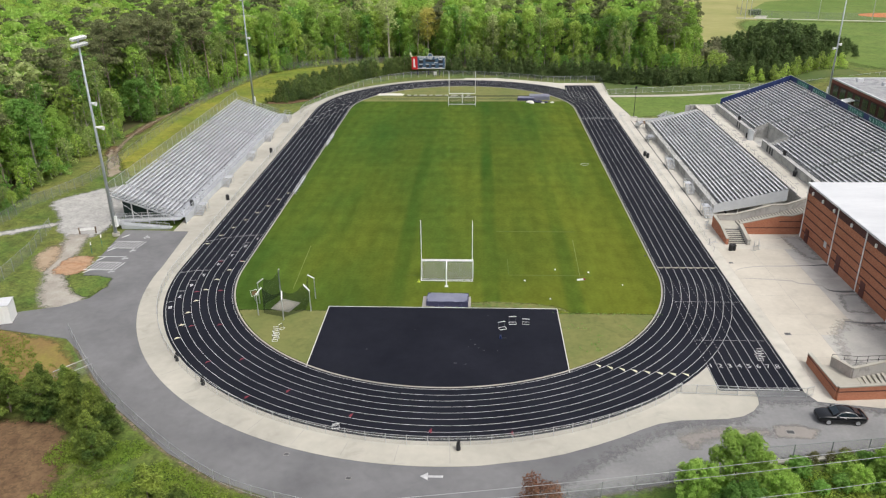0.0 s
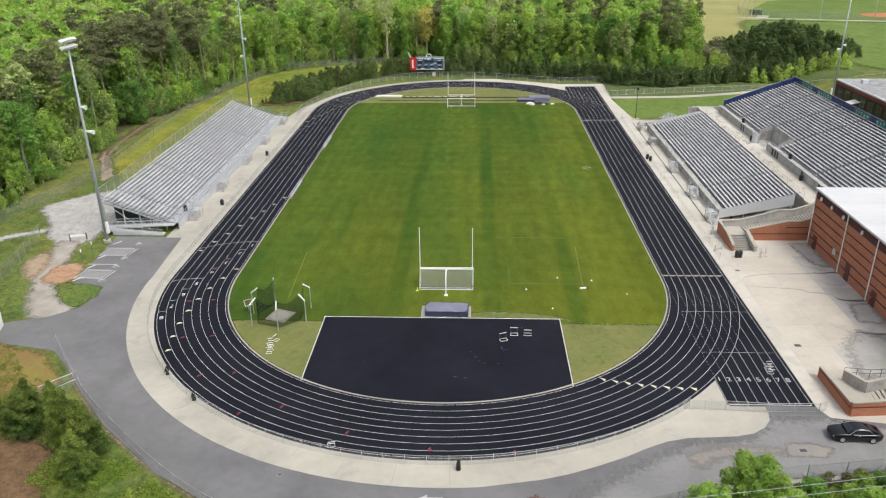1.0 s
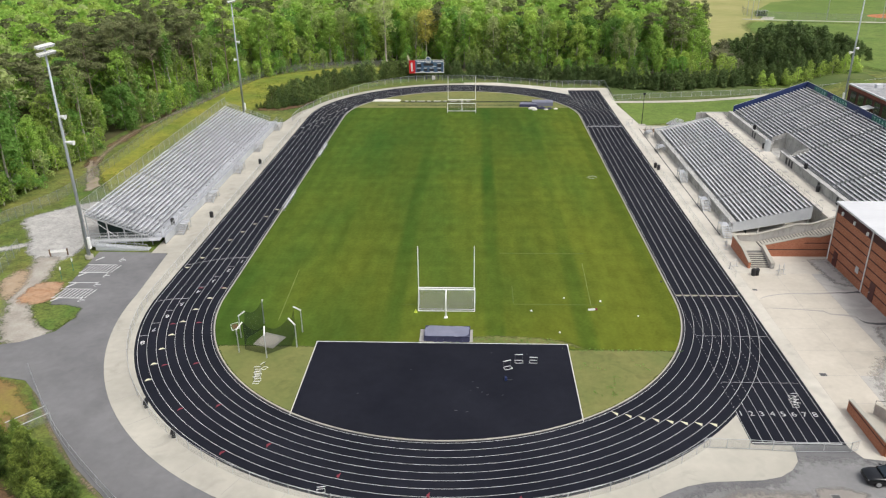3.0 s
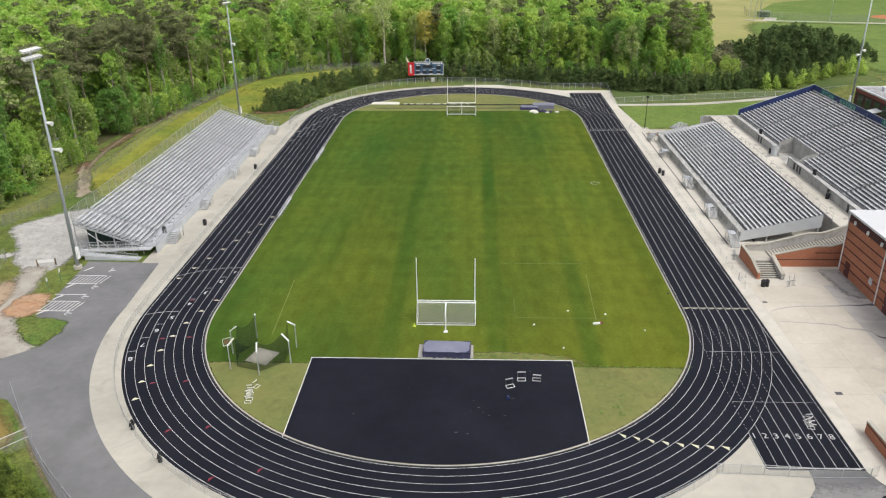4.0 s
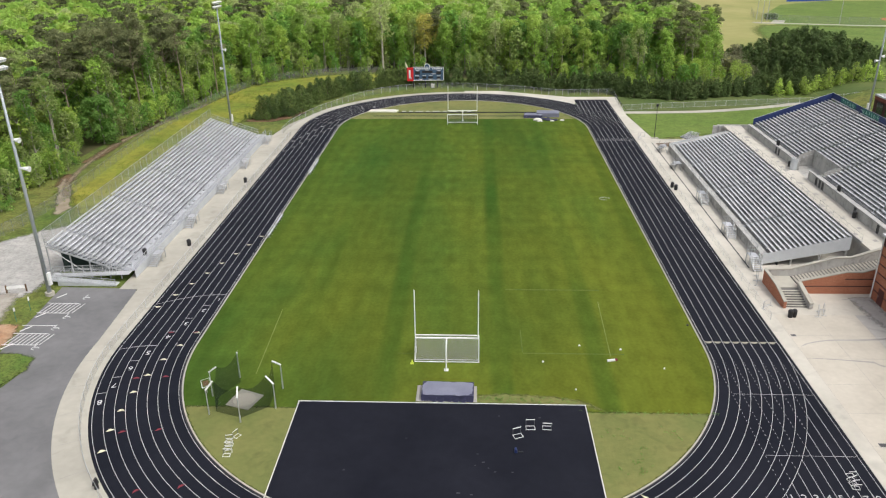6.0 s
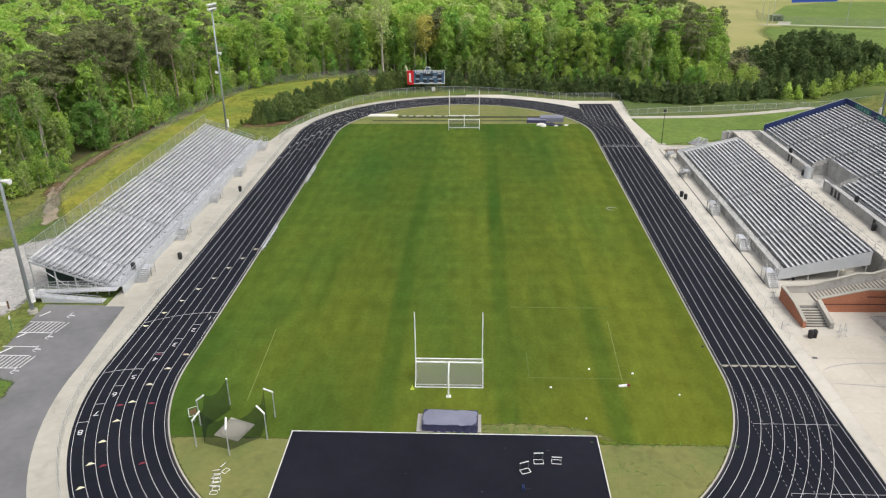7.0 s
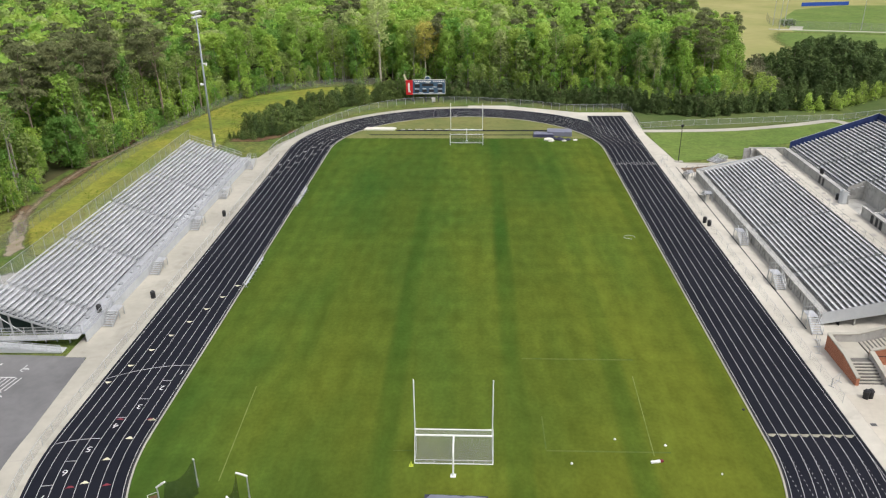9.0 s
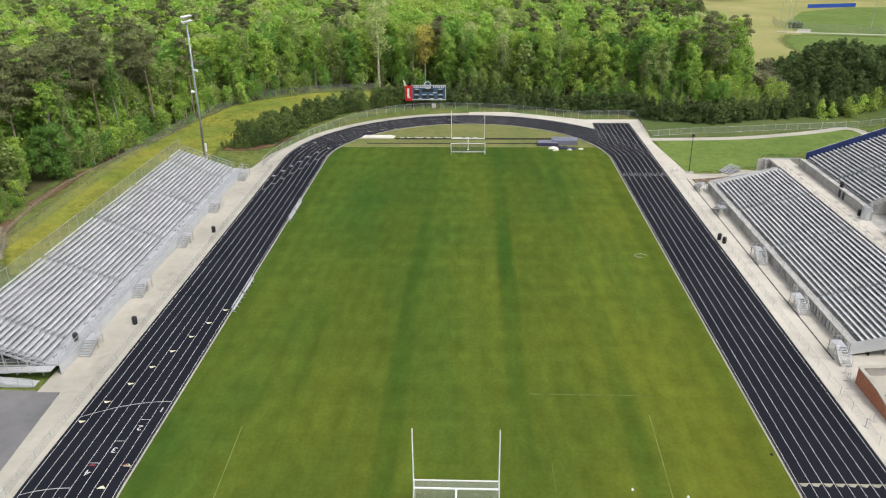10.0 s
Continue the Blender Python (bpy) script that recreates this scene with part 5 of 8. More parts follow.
for i in range(5):
    hurdle(-20.4 - 0.1 * i + 0.12 * (i % 2), -17.0 + 0.52 * i, 4 + (23 * i) % 17, 0, 0.02, "hurdles left on the grass", 0.66)
hurdle(-20.4, -14.2, 62, 0, 0.02, "hurdles left on the grass", 0.66)
for x, y, rz in ((7.35, -13.3, 22), (8.75, -11.95, 3), (10.4, -12.5, 176)):
    hurdle(x, y, rz, 0, 0.035, "hurdles on the black apron", 0.88)
for i in range(4):
    hurdle(36.95 + 0.1 * i, -20.3 + 0.55 * i, 172 + (17 * i) % 40, 0, 0.045, "hurdles stacked in the chute", 0.66)
for x, y, rz in ((-9.9, -34.4, 10),):
    hurdle(x, y, rz, -80, 0.08, "hurdles beside the outer lane", 0.72)

blocks = thing("starting_block", 7.4, -16.0, 0.03, "blue starting block on the black apron", "starting block")
part("rail", Shape().box(-0.45, 0.45, -0.06, 0.06, 0, 0.08), DARK_STEEL, blocks)
part("pedal", Shape().hexa([(-0.4, -0.2, 0.05), (-0.1, -0.2, 0.05), (-0.1, 0.2, 0.05), (-0.4, 0.2, 0.05), (-0.35, -0.2, 0.4), (-0.2, -0.2, 0.4), (-0.2, 0.2, 0.4), (-0.35, 0.2, 0.4)]), BLUE, blocks)


def landing_mat(x, y, w, d, h, label, rz=0.0, drape=True):
    m = thing("landing_mat", x, y, 0.03, label, "landing mat", rz=rz)
    s, nx, ny = Shape(), 10, 5
    rng = random.Random(int(abs(x * 10)))
    for j in range(ny + 1):
        for i in range(nx + 1):
            u, v = i / nx - 0.5, j / ny - 0.5
            e = max(abs(u), abs(v)) * 2
            s.v.append((u * w, v * d, h * (1 - 0.16 * e ** 6) + rng.uniform(-0.03, 0.03)))
    for j in range(ny):
        for i in range(nx):
            k = j * (nx + 1) + i
            s.f.append((k, k + 1, k + nx + 2, k + nx + 1))
    part("cover", s, NAVY_MAT, m, "faded slate blue vinyl cover", smooth=True)
    part("body", Shape().box(-w / 2 - 0.02, w / 2 + 0.02, -d / 2 - 0.02, d / 2 + 0.02, 0, h * 0.86), NAVY_DARK if drape else NAVY_MAT, m)
    if drape:
        for i in range(7):
            xx = -w / 2 + w * (i + 0.5) / 7
            part("drape", Shape().hexa([(xx - 0.4, -d / 2 - 0.25, 0.0), (xx + 0.36, -d / 2 - 0.3 - 0.08 * (i % 3), 0.0), (xx + 0.4, -d / 2 - 0.02, 0.0), (xx - 0.42, -d / 2 - 0.02, 0.0),
                                        (xx - 0.42, -d / 2 - 0.06, 0.5), (xx + 0.4, -d / 2 - 0.05, 0.45 + 0.1 * (i % 2)), (xx + 0.4, -d / 2 - 0.02, 0.5), (xx - 0.42, -d / 2 - 0.02, 0.5)]), NAVY_DARK, m)
    return m


landing_mat(0.35, -6.45, 5.5, 2.6, 0.7, "slate blue high-jump landing mat on a pallet", rz=-1)
pallet = thing("wooden_pallet", 0.2, -6.6, 0.02, "pale timber pallet under the landing mat", "pallet")
for i in range(7):
    part("board", Shape().box(-3.2 + i * 0.93, -3.2 + i * 0.93 + 0.86, -1.42, 1.5, 0, 0.06), STAIN, pallet)
landing_mat(17.8, 116.0, 4.6, 2.6, 0.75, "slate blue pole-vault landing mat", rz=-4)
landing_mat(21.6, 117.0, 5.6, 3.2, 1.2, "slate blue pole-vault landing mat", rz=-4, drape=False)
for i, (x, y, r) in enumerate(((18.6, 112.4, 1.1), (19.2, 111.2, 0.7), (21.4, 112.6, 1.2), (23.0, 112.3, 0.8), (24.8, 112.2, 0.55), (19.9, 113.2, 0.9), (22.2, 111.6, 0.5))):
    bundle = thing("tarp_bundle", x, y, 0.01, "crumpled pale tarpaulin bundle" if i in (0, 1, 4, 6) else "crumpled dark tarpaulin bundle", "tarpaulin", "tarpaulins by the far mats")
    s, rng = Shape(), random.Random(i)
    for j in range(5):
        for k in range(10):
            a, e = k * 0.6283, j / 4 * 1.5708
            q = r * (1 + rng.uniform(-0.25, 0.25))
            s.v.append((q * math.cos(a) * math.cos(e), 0.7 * q * math.sin(a) * math.cos(e), 0.45 * q * math.sin(e)))
    for j in range(4):
        for k in range(10):
            s.f.append((j * 10 + k, j * 10 + (k + 1) % 10, j * 10 + 10 + (k + 1) % 10, j * 10 + 10 + k))
    part("cover", s, SAND if i in (0, 1, 4, 6) else NAVY_DARK, bundle)
# jump pit and runways in the far bend
pit = thing("jump_pit", -21.0, 121.8, 0.0, "long-jump pit under a pale cover", "jump pit")
part("cover", Shape().slab([(-3.9, -1.0), (3.4, -1.2), (3.9, 0.6), (2.6, 1.3), (-3.4, 1.2)], 0, 0.25), SAND, pit)
for y in (120.6, 116.7):
    structure("runway", Shape().box(-17.0 if y > 118 else -23, 15.5 if y < 118 else 21, y - (0.55 if y > 118 else 0.3), y + (0.55 if y > 118 else 0.3), -0.05, 0.03), TRACK, "narrow black rubber runway across the far bend", "runway")
for i in range(12):
    board = thing("edging_board", -15.5 + i * 1.5 + (i % 3) * 0.25, 121.4, 0.01, "pale timber board beside the runway", "board", "boards beside the runway")
    part("plank", Shape().box(-0.5, 0.5, -0.12, 0.12, 0, 0.15), SAND, board)


def bench(x, y, n, group="team benches"):
    b = thing("team_bench", x, y, 0.04, "long white aluminium team bench by the kerb", "bench", group, 90)
    part("seat", Shape().box(-n / 2, n / 2, -0.13, 0.13, 0.42, 0.46), SKIRT, b)
    part("backrest", Shape().box(-n / 2, n / 2, 0.2, 0.23, 0.66, 0.84), SKIRT, b)
    for i in range(4):
        xx = -n / 2 + 0.3 + i * (n - 0.6) / 3
        part("leg", Shape().box(xx - 0.03, xx + 0.03, -0.2, 0.24, 0, 0.05).box(xx - 0.03, xx + 0.03, -0.03, 0.03, 0.05, 0.42).box(xx - 0.03, xx + 0.03, 0.18, 0.24, 0.05, 0.7), GALV, b)


bench(-29.75, 38.0, 4.5)
bench(-29.75, 43.0, 4.5)
bench(-29.65, 70.0, 4.2)
bench(-29.65, 75.0, 4.2)
for x, y, s in ((11.0, 0.1, 0.11), (15.6, 3.8, 0.10), (20.3, 3.0, 0.12), (24.5, -1.0, 0.08), (14.1, -5.4, 0.09)):
    disc = thing("field_marker", x, y, 0.01, "small white disc marker on the turf", "marker", "markers on the turf")
    part("disc", Shape().tube((0, 0, 0), (0, 0, 0.14), s * 1.3, s * 0.5, 10), WHITE_STEEL, disc)
jav = thing("sector_board", 18.9, 0.5, 0.01, "white board with a red end on the turf", "marker board", rz=12)
part("board", Shape().box(-0.55, 0.35, -0.12, 0.12, 0, 0.18), WHITE_STEEL, jav)
part("end", Shape().box(0.35, 0.65, -0.12, 0.12, 0, 0.19), RED, jav, "red end")
scrap = thing("wire_scrap", 26.4, 54.8, 0.01, "bent pale wire hoop on the grass", "wire hoop")
part("hoop", Shape().path([(0.9 * math.cos(i * 0.5), 0.7 * math.sin(i * 0.5), 0.05 + 0.1 * (i % 2)) for i in range(11)], 0.03, 5), GALV, scrap)
hydrant = thing("valve_cover", 29.6, 9.0, 0.01, "small dark valve cover by the kerb", "valve cover")
part("lid", Shape().tube((0, 0, 0), (0, 0, 0.12), 0.16, 0.12, 10), BLACK, hydrant)
LIME = material("lime_plastic", (0.50, 0.58, 0.06), (0.56, 0.64, 0.09), 1, 0.5)
cone = thing("marker_cone", -3.95, -0.6, 0.01, "lime yellow marker cone beside the goal", "cone")
part("base", Shape().box(-0.2, 0.2, -0.2, 0.2, 0, 0.04), LIME, cone)
part("body", Shape().tube((0, 0, 0.04), (0, 0, 0.5), 0.13, 0.03, 10), LIME, cone)


# ---- bins and covers ----
def bin_(x, y, z=0.02, group="litter bins"):
    b = thing("litter_bin", x, y, z, "black round litter bin on the walkway", "bin", group)
    part("drum", Shape().tube((0, 0, 0), (0, 0, 0.85), 0.3, 0.33, 12), BLACK, b)
    part("lid", Shape().tube((0, 0, 0.85), (0, 0, 1.05), 0.35, 0.2, 12), BLACK, b)


for x, y in ((-41.5, 32.6), (-41.2, 63.2), (39.95, 61.4), (40.3, 60.0)):
    bin_(x, y)
bin_(LX - 0.7, LY0 + 5.4, L_Z0 + 0.02)
for x, y, z in ((61.3, 62.6, CZ), (61.4, 36.6, CZ), (62.35, 44.8, U_Z0 - 0.12), (62.3, 71.8, U_Z0 - 0.12)):
    bin_(x, y, z)
for x, y in ((43.0, 11.4), (43.5, 11.5)):
    bin_(x, y)
for x, y in ((-30.7, -22.1), (-26.0, -26.9), (2.5, -37.2)):
    c = thing("fence_cover", x, y, 0.02, "dark folded cover hanging on the fence", "cover", "covers on the fence")
    part("cloth", Shape().tube((0, 0, 0), (0.1, 0, 1.15), 0.24, 0.07, 8).hexa([(-0.2, -0.3, 0.5), (0.2, -0.3, 0.5), (0.2, 0.3, 0.5), (-0.2, 0.3, 0.5), (-0.05, -0.2, 1.1), (0.05, -0.2, 1.1), (0.05, 0.2, 1.1), (-0.05, 0.2, 1.1)]), BLACK, c)


def barrier(x, y, rz):
    b = thing("crowd_barrier", x, y, 0.02, "grey steel crowd barrier", "barrier", "barriers on the forecourt", rz)
    part("frame", Shape().path([(-0.8, 0, 0.1), (-0.8, 0, 1.05), (0.8, 0, 1.05), (0.8, 0, 0.1), (-0.8, 0, 0.25), (0.8, 0, 0.25)], 0.03, 6), GALV, b)
    for fx in (-0.8, 0.8):
        part("foot", Shape().box(fx - 0.05, fx + 0.05, -0.35, 0.35, 0, 0.05), GALV, b)


for x, y, rz in ((46.8, 12.2, 70), (47.6, 12.6, 70), (41.0, 14.0, 40), (41.2, 96.5, 20), (40.6, 95.4, 70), (42.6, 22.6, 80), (42.0, 21.0, 75)):
    barrier(x, y, rz)

# ---- road marks, drains, stains ----
mark("road_arrow", Shape().slab([(-0.95, -41.1), (-0.2, -40.6), (-0.2, -40.95), (1.2, -40.95), (1.2, -41.25), (-0.2, -41.25), (-0.2, -41.6)][::-1], 0.0, 0.006), PAINT_OLD, "worn white arrow on the road")
for x, y, s in ((42.3, -14.0, 0.5), (35.4, -33.5, 0.5), (-14, -38.4, 0.3), (41.7, 6.8, 0.4), (-7.5, -41.6, 0.3)):
    d = thing("drain_cover", x, y, 0.0, "square iron drain cover in a concrete frame", "drain cover", "drain covers")
    part("frame", Shape().box(-s * 0.8, s * 0.8, -s * 0.65, s * 0.65, -0.02, 0.028), STAIN, d)
    part("grate", Shape().box(-s * 0.7, s * 0.7, -s * 0.5, s * 0.5, 0.02, 0.035), WET, d)
def stain(pts, mat, label):
    structure("stain", Shape().slab(pts, 0.0, 0.026), mat, label, "stain")


SLAB = material("pale_slab", (0.475, 0.435, 0.365), (0.585, 0.54, 0.46), 0.16, 0.85, bump=0.1, bump_scale=8, fine=0.08, vary=0.035)
# grey slabs; along the hall its shadow is mixed into their grey
SLAB_GREY_SHADED = material("grey_slab", (0.385, 0.37, 0.345), (0.50, 0.48, 0.445), 0.2, 0.85, bump=0.1, bump_scale=8, fine=0.08, vary=0.07)
blotched(SLAB, 0.3, 0.28, 0.46, 0.9, 1.0)
blotched(SLAB_GREY_SHADED, 0.25, 0.3, 0.55, 0.82, 1.03)
forecourt = structure("forecourt", Shape().box(41.2, 55.6, -24.6, 12.0, 0.0, 0.0215), material("slab_joint", (0.36, 0.34, 0.30), (0.44, 0.415, 0.37), 0.4, 0.85), "forecourt of pale cast concrete slabs", "pavement")
for i, (xa, xb) in enumerate(((41.2, 46.2), (46.2, 51.3), (51.3, 55.6))):
    for j in range(7):
        ya = -24.6 + 5.23 * j
        part("slab", Shape().box(xa + 0.025, xb - 0.025, ya + 0.025, ya + 5.205, 0.0, 0.0245), SLAB_GREY_SHADED if i == 2 or (i == 1 and j < 2) else SLAB, forecourt)


def streak(pts, w0, w1, mat, label, z=0.0285):
    """A run of water over the slabs: a wavering band that narrows on its way."""
    left, right = [], []
    line = curve_pts(pts, 5)
    for i, (x, y) in enumerate(line):
        w = (w0 + (w1 - w0) * i / (len(line) - 1)) * (1 + 0.5 * noise.noise(Vector((x * 1.3, y, 0.7)))) / 2
        left.append((x, y - w))
        right.append((x, y + w))
    structure("stain", Shape().slab(left + right[::-1], 0.0, z), mat, label, "stain")


streak([(55.5, 6.4), (54.4, 6.3), (53.4, 6.1), (52.3, 6.2)], 0.62, 0.15, WET, "dark damp streak from a downpipe")
streak([(52.4, 6.15), (49.0, 5.8), (45.6, 5.7), (42.9, 5.0), (41.6, 4.2)], 0.42, 0.15, STAIN, "long grey water stain", 0.0275)
streak([(55.5, -2.2), (53.6, -2.3), (52.3, -1.9), (51.9, -0.6)], 0.6, 0.3, WET, "dark damp streak from a downpipe")
streak([(52.0, -0.6), (50.6, -0.15), (49.1, 0.1), (48.4, 0.9)], 0.5, 0.3, STAIN, "long grey water stain", 0.0277)
streak([(48.5, 0.85), (45.2, 1.3), (41.9, 1.6)], 0.3, 0.1, STAIN, "long grey water stain", 0.0273)
streak([(55.5, -10.9), (53.0, -11.1), (50.6, -10.6)], 0.6, 0.2, WET, "dark damp streak from a downpipe")
streak([(55.4, 16.6), (53.4, 16.5), (51.6, 16.3)], 0.7, 0.2, STAIN, "grey water stain in the corner", 0.0275)
DUST = material("dusty_asphalt", (0.25, 0.23, 0.212), (0.30, 0.272, 0.245), 0.3, 0.9, fine=0.12)
WORN_ASPHALT = material("worn_asphalt", (0.205, 0.203, 0.204), (0.262, 0.258, 0.255), 0.25, 0.9, fine=0.15)
soft_patch("worn_asphalt", [(10, -43.6), (14, -40), (19, -36.4), (25, -32.6), (31, -31.8), (34, -28.4), (40, -28.2), (47, -30.2), (58, -28.6), (58, -33), (45, -36.0), (33, -37.9), (25, -40.0), (18, -42.4)], WORN_ASPHALT, 0.004, "paler worn asphalt round the drain", "stain", 5.0, 0.4)
soft_patch("stain", [(24.0, -34.6), (27, -33.2), (31, -33.0), (33.6, -33.4), (33.6, -34.0), (30.0, -34.2), (27, -35.0), (25, -36.6)], DUST, 0.008, "pale dusty stain on the asphalt", "stain", 3.4, 0.3)
soft_patch("stain", [(33.6, -34.4), (37.2, -34.6), (38.4, -33.2), (36.5, -32.3), (34.0, -32.5)], DUST, 0.010, "pale dusty stain round the drain", "stain", 1.6, 0.25)
for pts, w in (([(46.6, -21), (55.4, -21.5), (55.4, -13), (51, -10), (48, -14)], 5.0), ([(52, -8), (55.5, -8.5), (55.5, -3), (53, -3.4)], 2.6), ([(53.4, 9), (55.5, 8), (55.5, 16.8), (52.5, 16.6)], 3.0)):
    soft_patch("stain", pts, STAIN_SOFT, 0.0262, "soft grey damp stain on the slabs", "stain", w, 0.35)
SECTOR = material("faded_turf_line", (0.12, 0.16, 0.03), (0.19, 0.22, 0.07), 0.5, 0.9)
for (xa, ya), (xb, yb) in (((-21.3, -3.2), (-21.9, 12.0)), ((18.9, 1.4), (19.4, 15.0))):
    w = 0.045
    structure("sector_line", Shape().slab([(xa - w, ya), (xa + w, ya), (xb + w, yb), (xb - w, yb)], 0.0, 0.016), SECTOR, "faded pale line on the turf", "line marking")
OLD_LINE = material("last_seasons_line", (0.06, 0.103, 0.018), (0.112, 0.142, 0.026), 0.9, 0.95, fine=0.2)
for (xa, ya), (xb, yb) in (((8.85, 1.97), (20.5, 1.87)), ((7.4, 18.45), (20.0, 18.3)), ((8.81, 7.3), (8.77, 2.2)), ((-5.8, 1.57), (-4.0, 1.55))):
    structure("old_line", Shape().box(min(xa, xb) - 0.05, max(xa, xb) + 0.05, min(ya, yb) - 0.05, max(ya, yb) + 0.05, 0.0, 0.0155), OLD_LINE, "last season's line, almost worn away", "line marking")
soft_patch("worn_turf", [(1, -8.3), (14.5, -8.3), (16.8, -9.2), (14.5, -7.5), (11.5, -6.8), (6.5, -6.4), (3.6, -6.7)], GRASS_LIGHT, 0.0135, "worn yellow turf beside the black apron", "grass", 1.6, 0.3)
JOINT = material("joint_filler", (0.33, 0.315, 0.285), (0.42, 0.40, 0.36), 0.4, 0.85)
for i in range(13):
    a = radians(186 + 7.2 * i)
    c, s_ = math.cos(a), math.sin(a)
    q = [(r * c * 0.99 - k * s_ * 0.035, CY1 + r * s_ + k * c * 0.035) for r, k in ((R8 + 1.1, -1), (42.7, -1), (42.7, 1), (R8 + 1.1, 1))]
    structure("joint", Shape().slab(q, 0.0, 0.0225), JOINT, "narrow joint across the concrete apron", "joint")
for x, y, w in ((3.4, -16.4, 0.1), (3.9, -17.6, 0.14), (4.4, -18.4, 0.1), (5.0, -18.9, 0.12), (3.2, -18.1, 0.08), (1.6, -21.8, 0.16), (2.8, -22.0, 0.13), (6.6, -18.9, 0.1), (9.7, -10.6, 0.12), (5.6, -10.4, 0.08), (-3.6, -14.2, 0.08), (-9.0, -19.0, 0.1)):
    mark("scuff", Shape().slab(ragged([(x, y), (x + w * 2, y + 0.03), (x + w * 2, y + w), (x, y + w * 0.8)], 0.06), 0.03, 0.034), SCUFF, "small pale scuff on the black rubber")
structure("trench_drain", Shape().box(42.55, 42.75, 26, 92, 0.0, 0.025), DARK_STEEL, "long dark trench drain in the walkway", "drain")


# parking bays
def bay(y0, hatched):
    x0, x1 = -53.9, -49.5
    if hatched:
        sh = Shape()
        for q in ((x0, x1, y0, y0 + 0.12), (x0, x1, y0 + 2.7, y0 + 2.82)):
            sh.box(q[0], q[1], q[2], q[3], 0.0, 0.007)
        mark("hatched_bay", sh, PAINT, "white hatched access aisle outline")
        for i in range(9):
            x = x0 + 0.2 + i * 0.55
            mark("hatch_stripe", Shape().slab([(x, y0 + 0.12), (x + 0.16, y0 + 0.12), (x + 0.66, y0 + 2.7), (x + 0.5, y0 + 2.7)], 0.0, 0.0065), PAINT_OLD, "white diagonal parking stripe")
    else:
        mark("bay_line", Shape().box(x0, x1, y0, y0 + 0.12, 0.0, 0.007), PAINT, "white parking bay line")


bay(10.3, True)
bay(7.0, False)
bay(2.3, True)
for y in (1.4, 5.6, 9.2, 14.6):
    mark("bay_tick", Shape().slab([(-53.5, y), (-53.3, y - 0.1), (-52.5, y + 1.2), (-52.7, y + 1.3)], 0.0, 0.007), PAINT, "short white bay tick")
for y in (1.7, 6.4, 9.3, 14.7):
    w = Shape()
    w.slab([(-49.6, y), (-48.9, y), (-48.9, y + 0.14), (-49.6, y + 0.14)], 0.0, 0.007).slab([(-49.7, y), (-49.56, y), (-49.45, y + 0.9), (-49.6, y + 0.9)], 0.0, 0.0071)
    for i in range(8):
        a0, a1 = i * 0.6, (i + 1) * 0.6
        w.slab([(-49.3 + 0.5 * math.cos(a0), y - 0.1 + 0.4 * math.sin(a0)), (-49.3 + 0.5 * math.cos(a1), y - 0.1 + 0.4 * math.sin(a1)), (-49.3 + 0.38 * math.cos(a1), y - 0.1 + 0.29 * math.sin(a1)), (-49.3 + 0.38 * math.cos(a0), y - 0.1 + 0.29 * math.sin(a0))][::-1], 0.0, 0.0072)
    mark("wheelchair_mark", w, PAINT_OLD, "worn white wheelchair symbol on the asphalt")
for x, y in ((-55.2, 8.0), (-55.0, 11.0)):
    s = thing("parking_sign", x, y, -0.02, "small blue and white parking sign on a green post", "sign", "parking signs")
    part("post", Shape().tube((0, 0, 0), (0, 0, 2.0), 0.04, n=6), GREEN_PANEL, s)
    part("plate", Shape().box(0.04, 0.07, -0.16, 0.16, 1.5, 2.0), WHITE_STEEL, s)

# ---- worn ground on the left ----
soft_patch("gravel_yard", ragged(curve_pts([(-57.6, 20.6), (-56.5, 40), (-60, 46), (-64, 41), (-68.5, 37.6), (-73.7, 31), (-70, 26), (-67.5, 21.8), (-66, 18.5), (-63, 15), (-60.3, 14.2), (-58, 15.6), (-57.6, 20.6)], 3)[:-1][::-1]), GRAVEL, -0.018,
      "pale washed gravel yard beside the stand", "gravel")
soft_patch("gravel_path", ragged([(-66.5, 19.6), (-66.8, 21.3), (-74, 17.2), (-90, 10), (-90, 7.6), (-73.6, 15.0)]), GRAVEL, -0.019, "narrow pale gravel path", "path")
soft_patch("dirt_track", ragged(curve_pts([(-62.9, 15.4), (-59.6, 15.4), (-57.7, 8.7), (-57.0, 2.9), (-54.8, -0.9), (-52.0, -4.5), (-49.2, -6.4), (-50.6, -9.3), (-53.5, -9.8), (-55.4, -7.2), (-58.2, -1.0), (-59.8, 2.9), (-61.1, 8.7), (-62.9, 15.4)], 3)[:-1][::-1]), DIRT, -0.017,
           "pale dusty track of trodden gravel", "track", 3.6)
soft_patch("red_clay", ragged(curve_pts([(-58.3, 2.6), (-58.1, 6.4), (-54.6, 6.8), (-53.4, 3.5), (-54.4, 0.6), (-56.9, 0.6), (-58.3, 2.6)], 3)[:-1]), CLAY, -0.012, "bare red clay beside the track", "bare soil", 2.4)
soft_patch("red_clay", ragged(curve_pts([(-61.3, 2.4), (-63.6, 7.0), (-62.6, 11.4), (-60.5, 8.7), (-59.4, 4.4), (-59.3, 1.6), (-61.3, 2.4)], 3)[:-1]), CLAY_PALE, -0.012, "bare pale clay beside the track", "bare soil", 4.0)
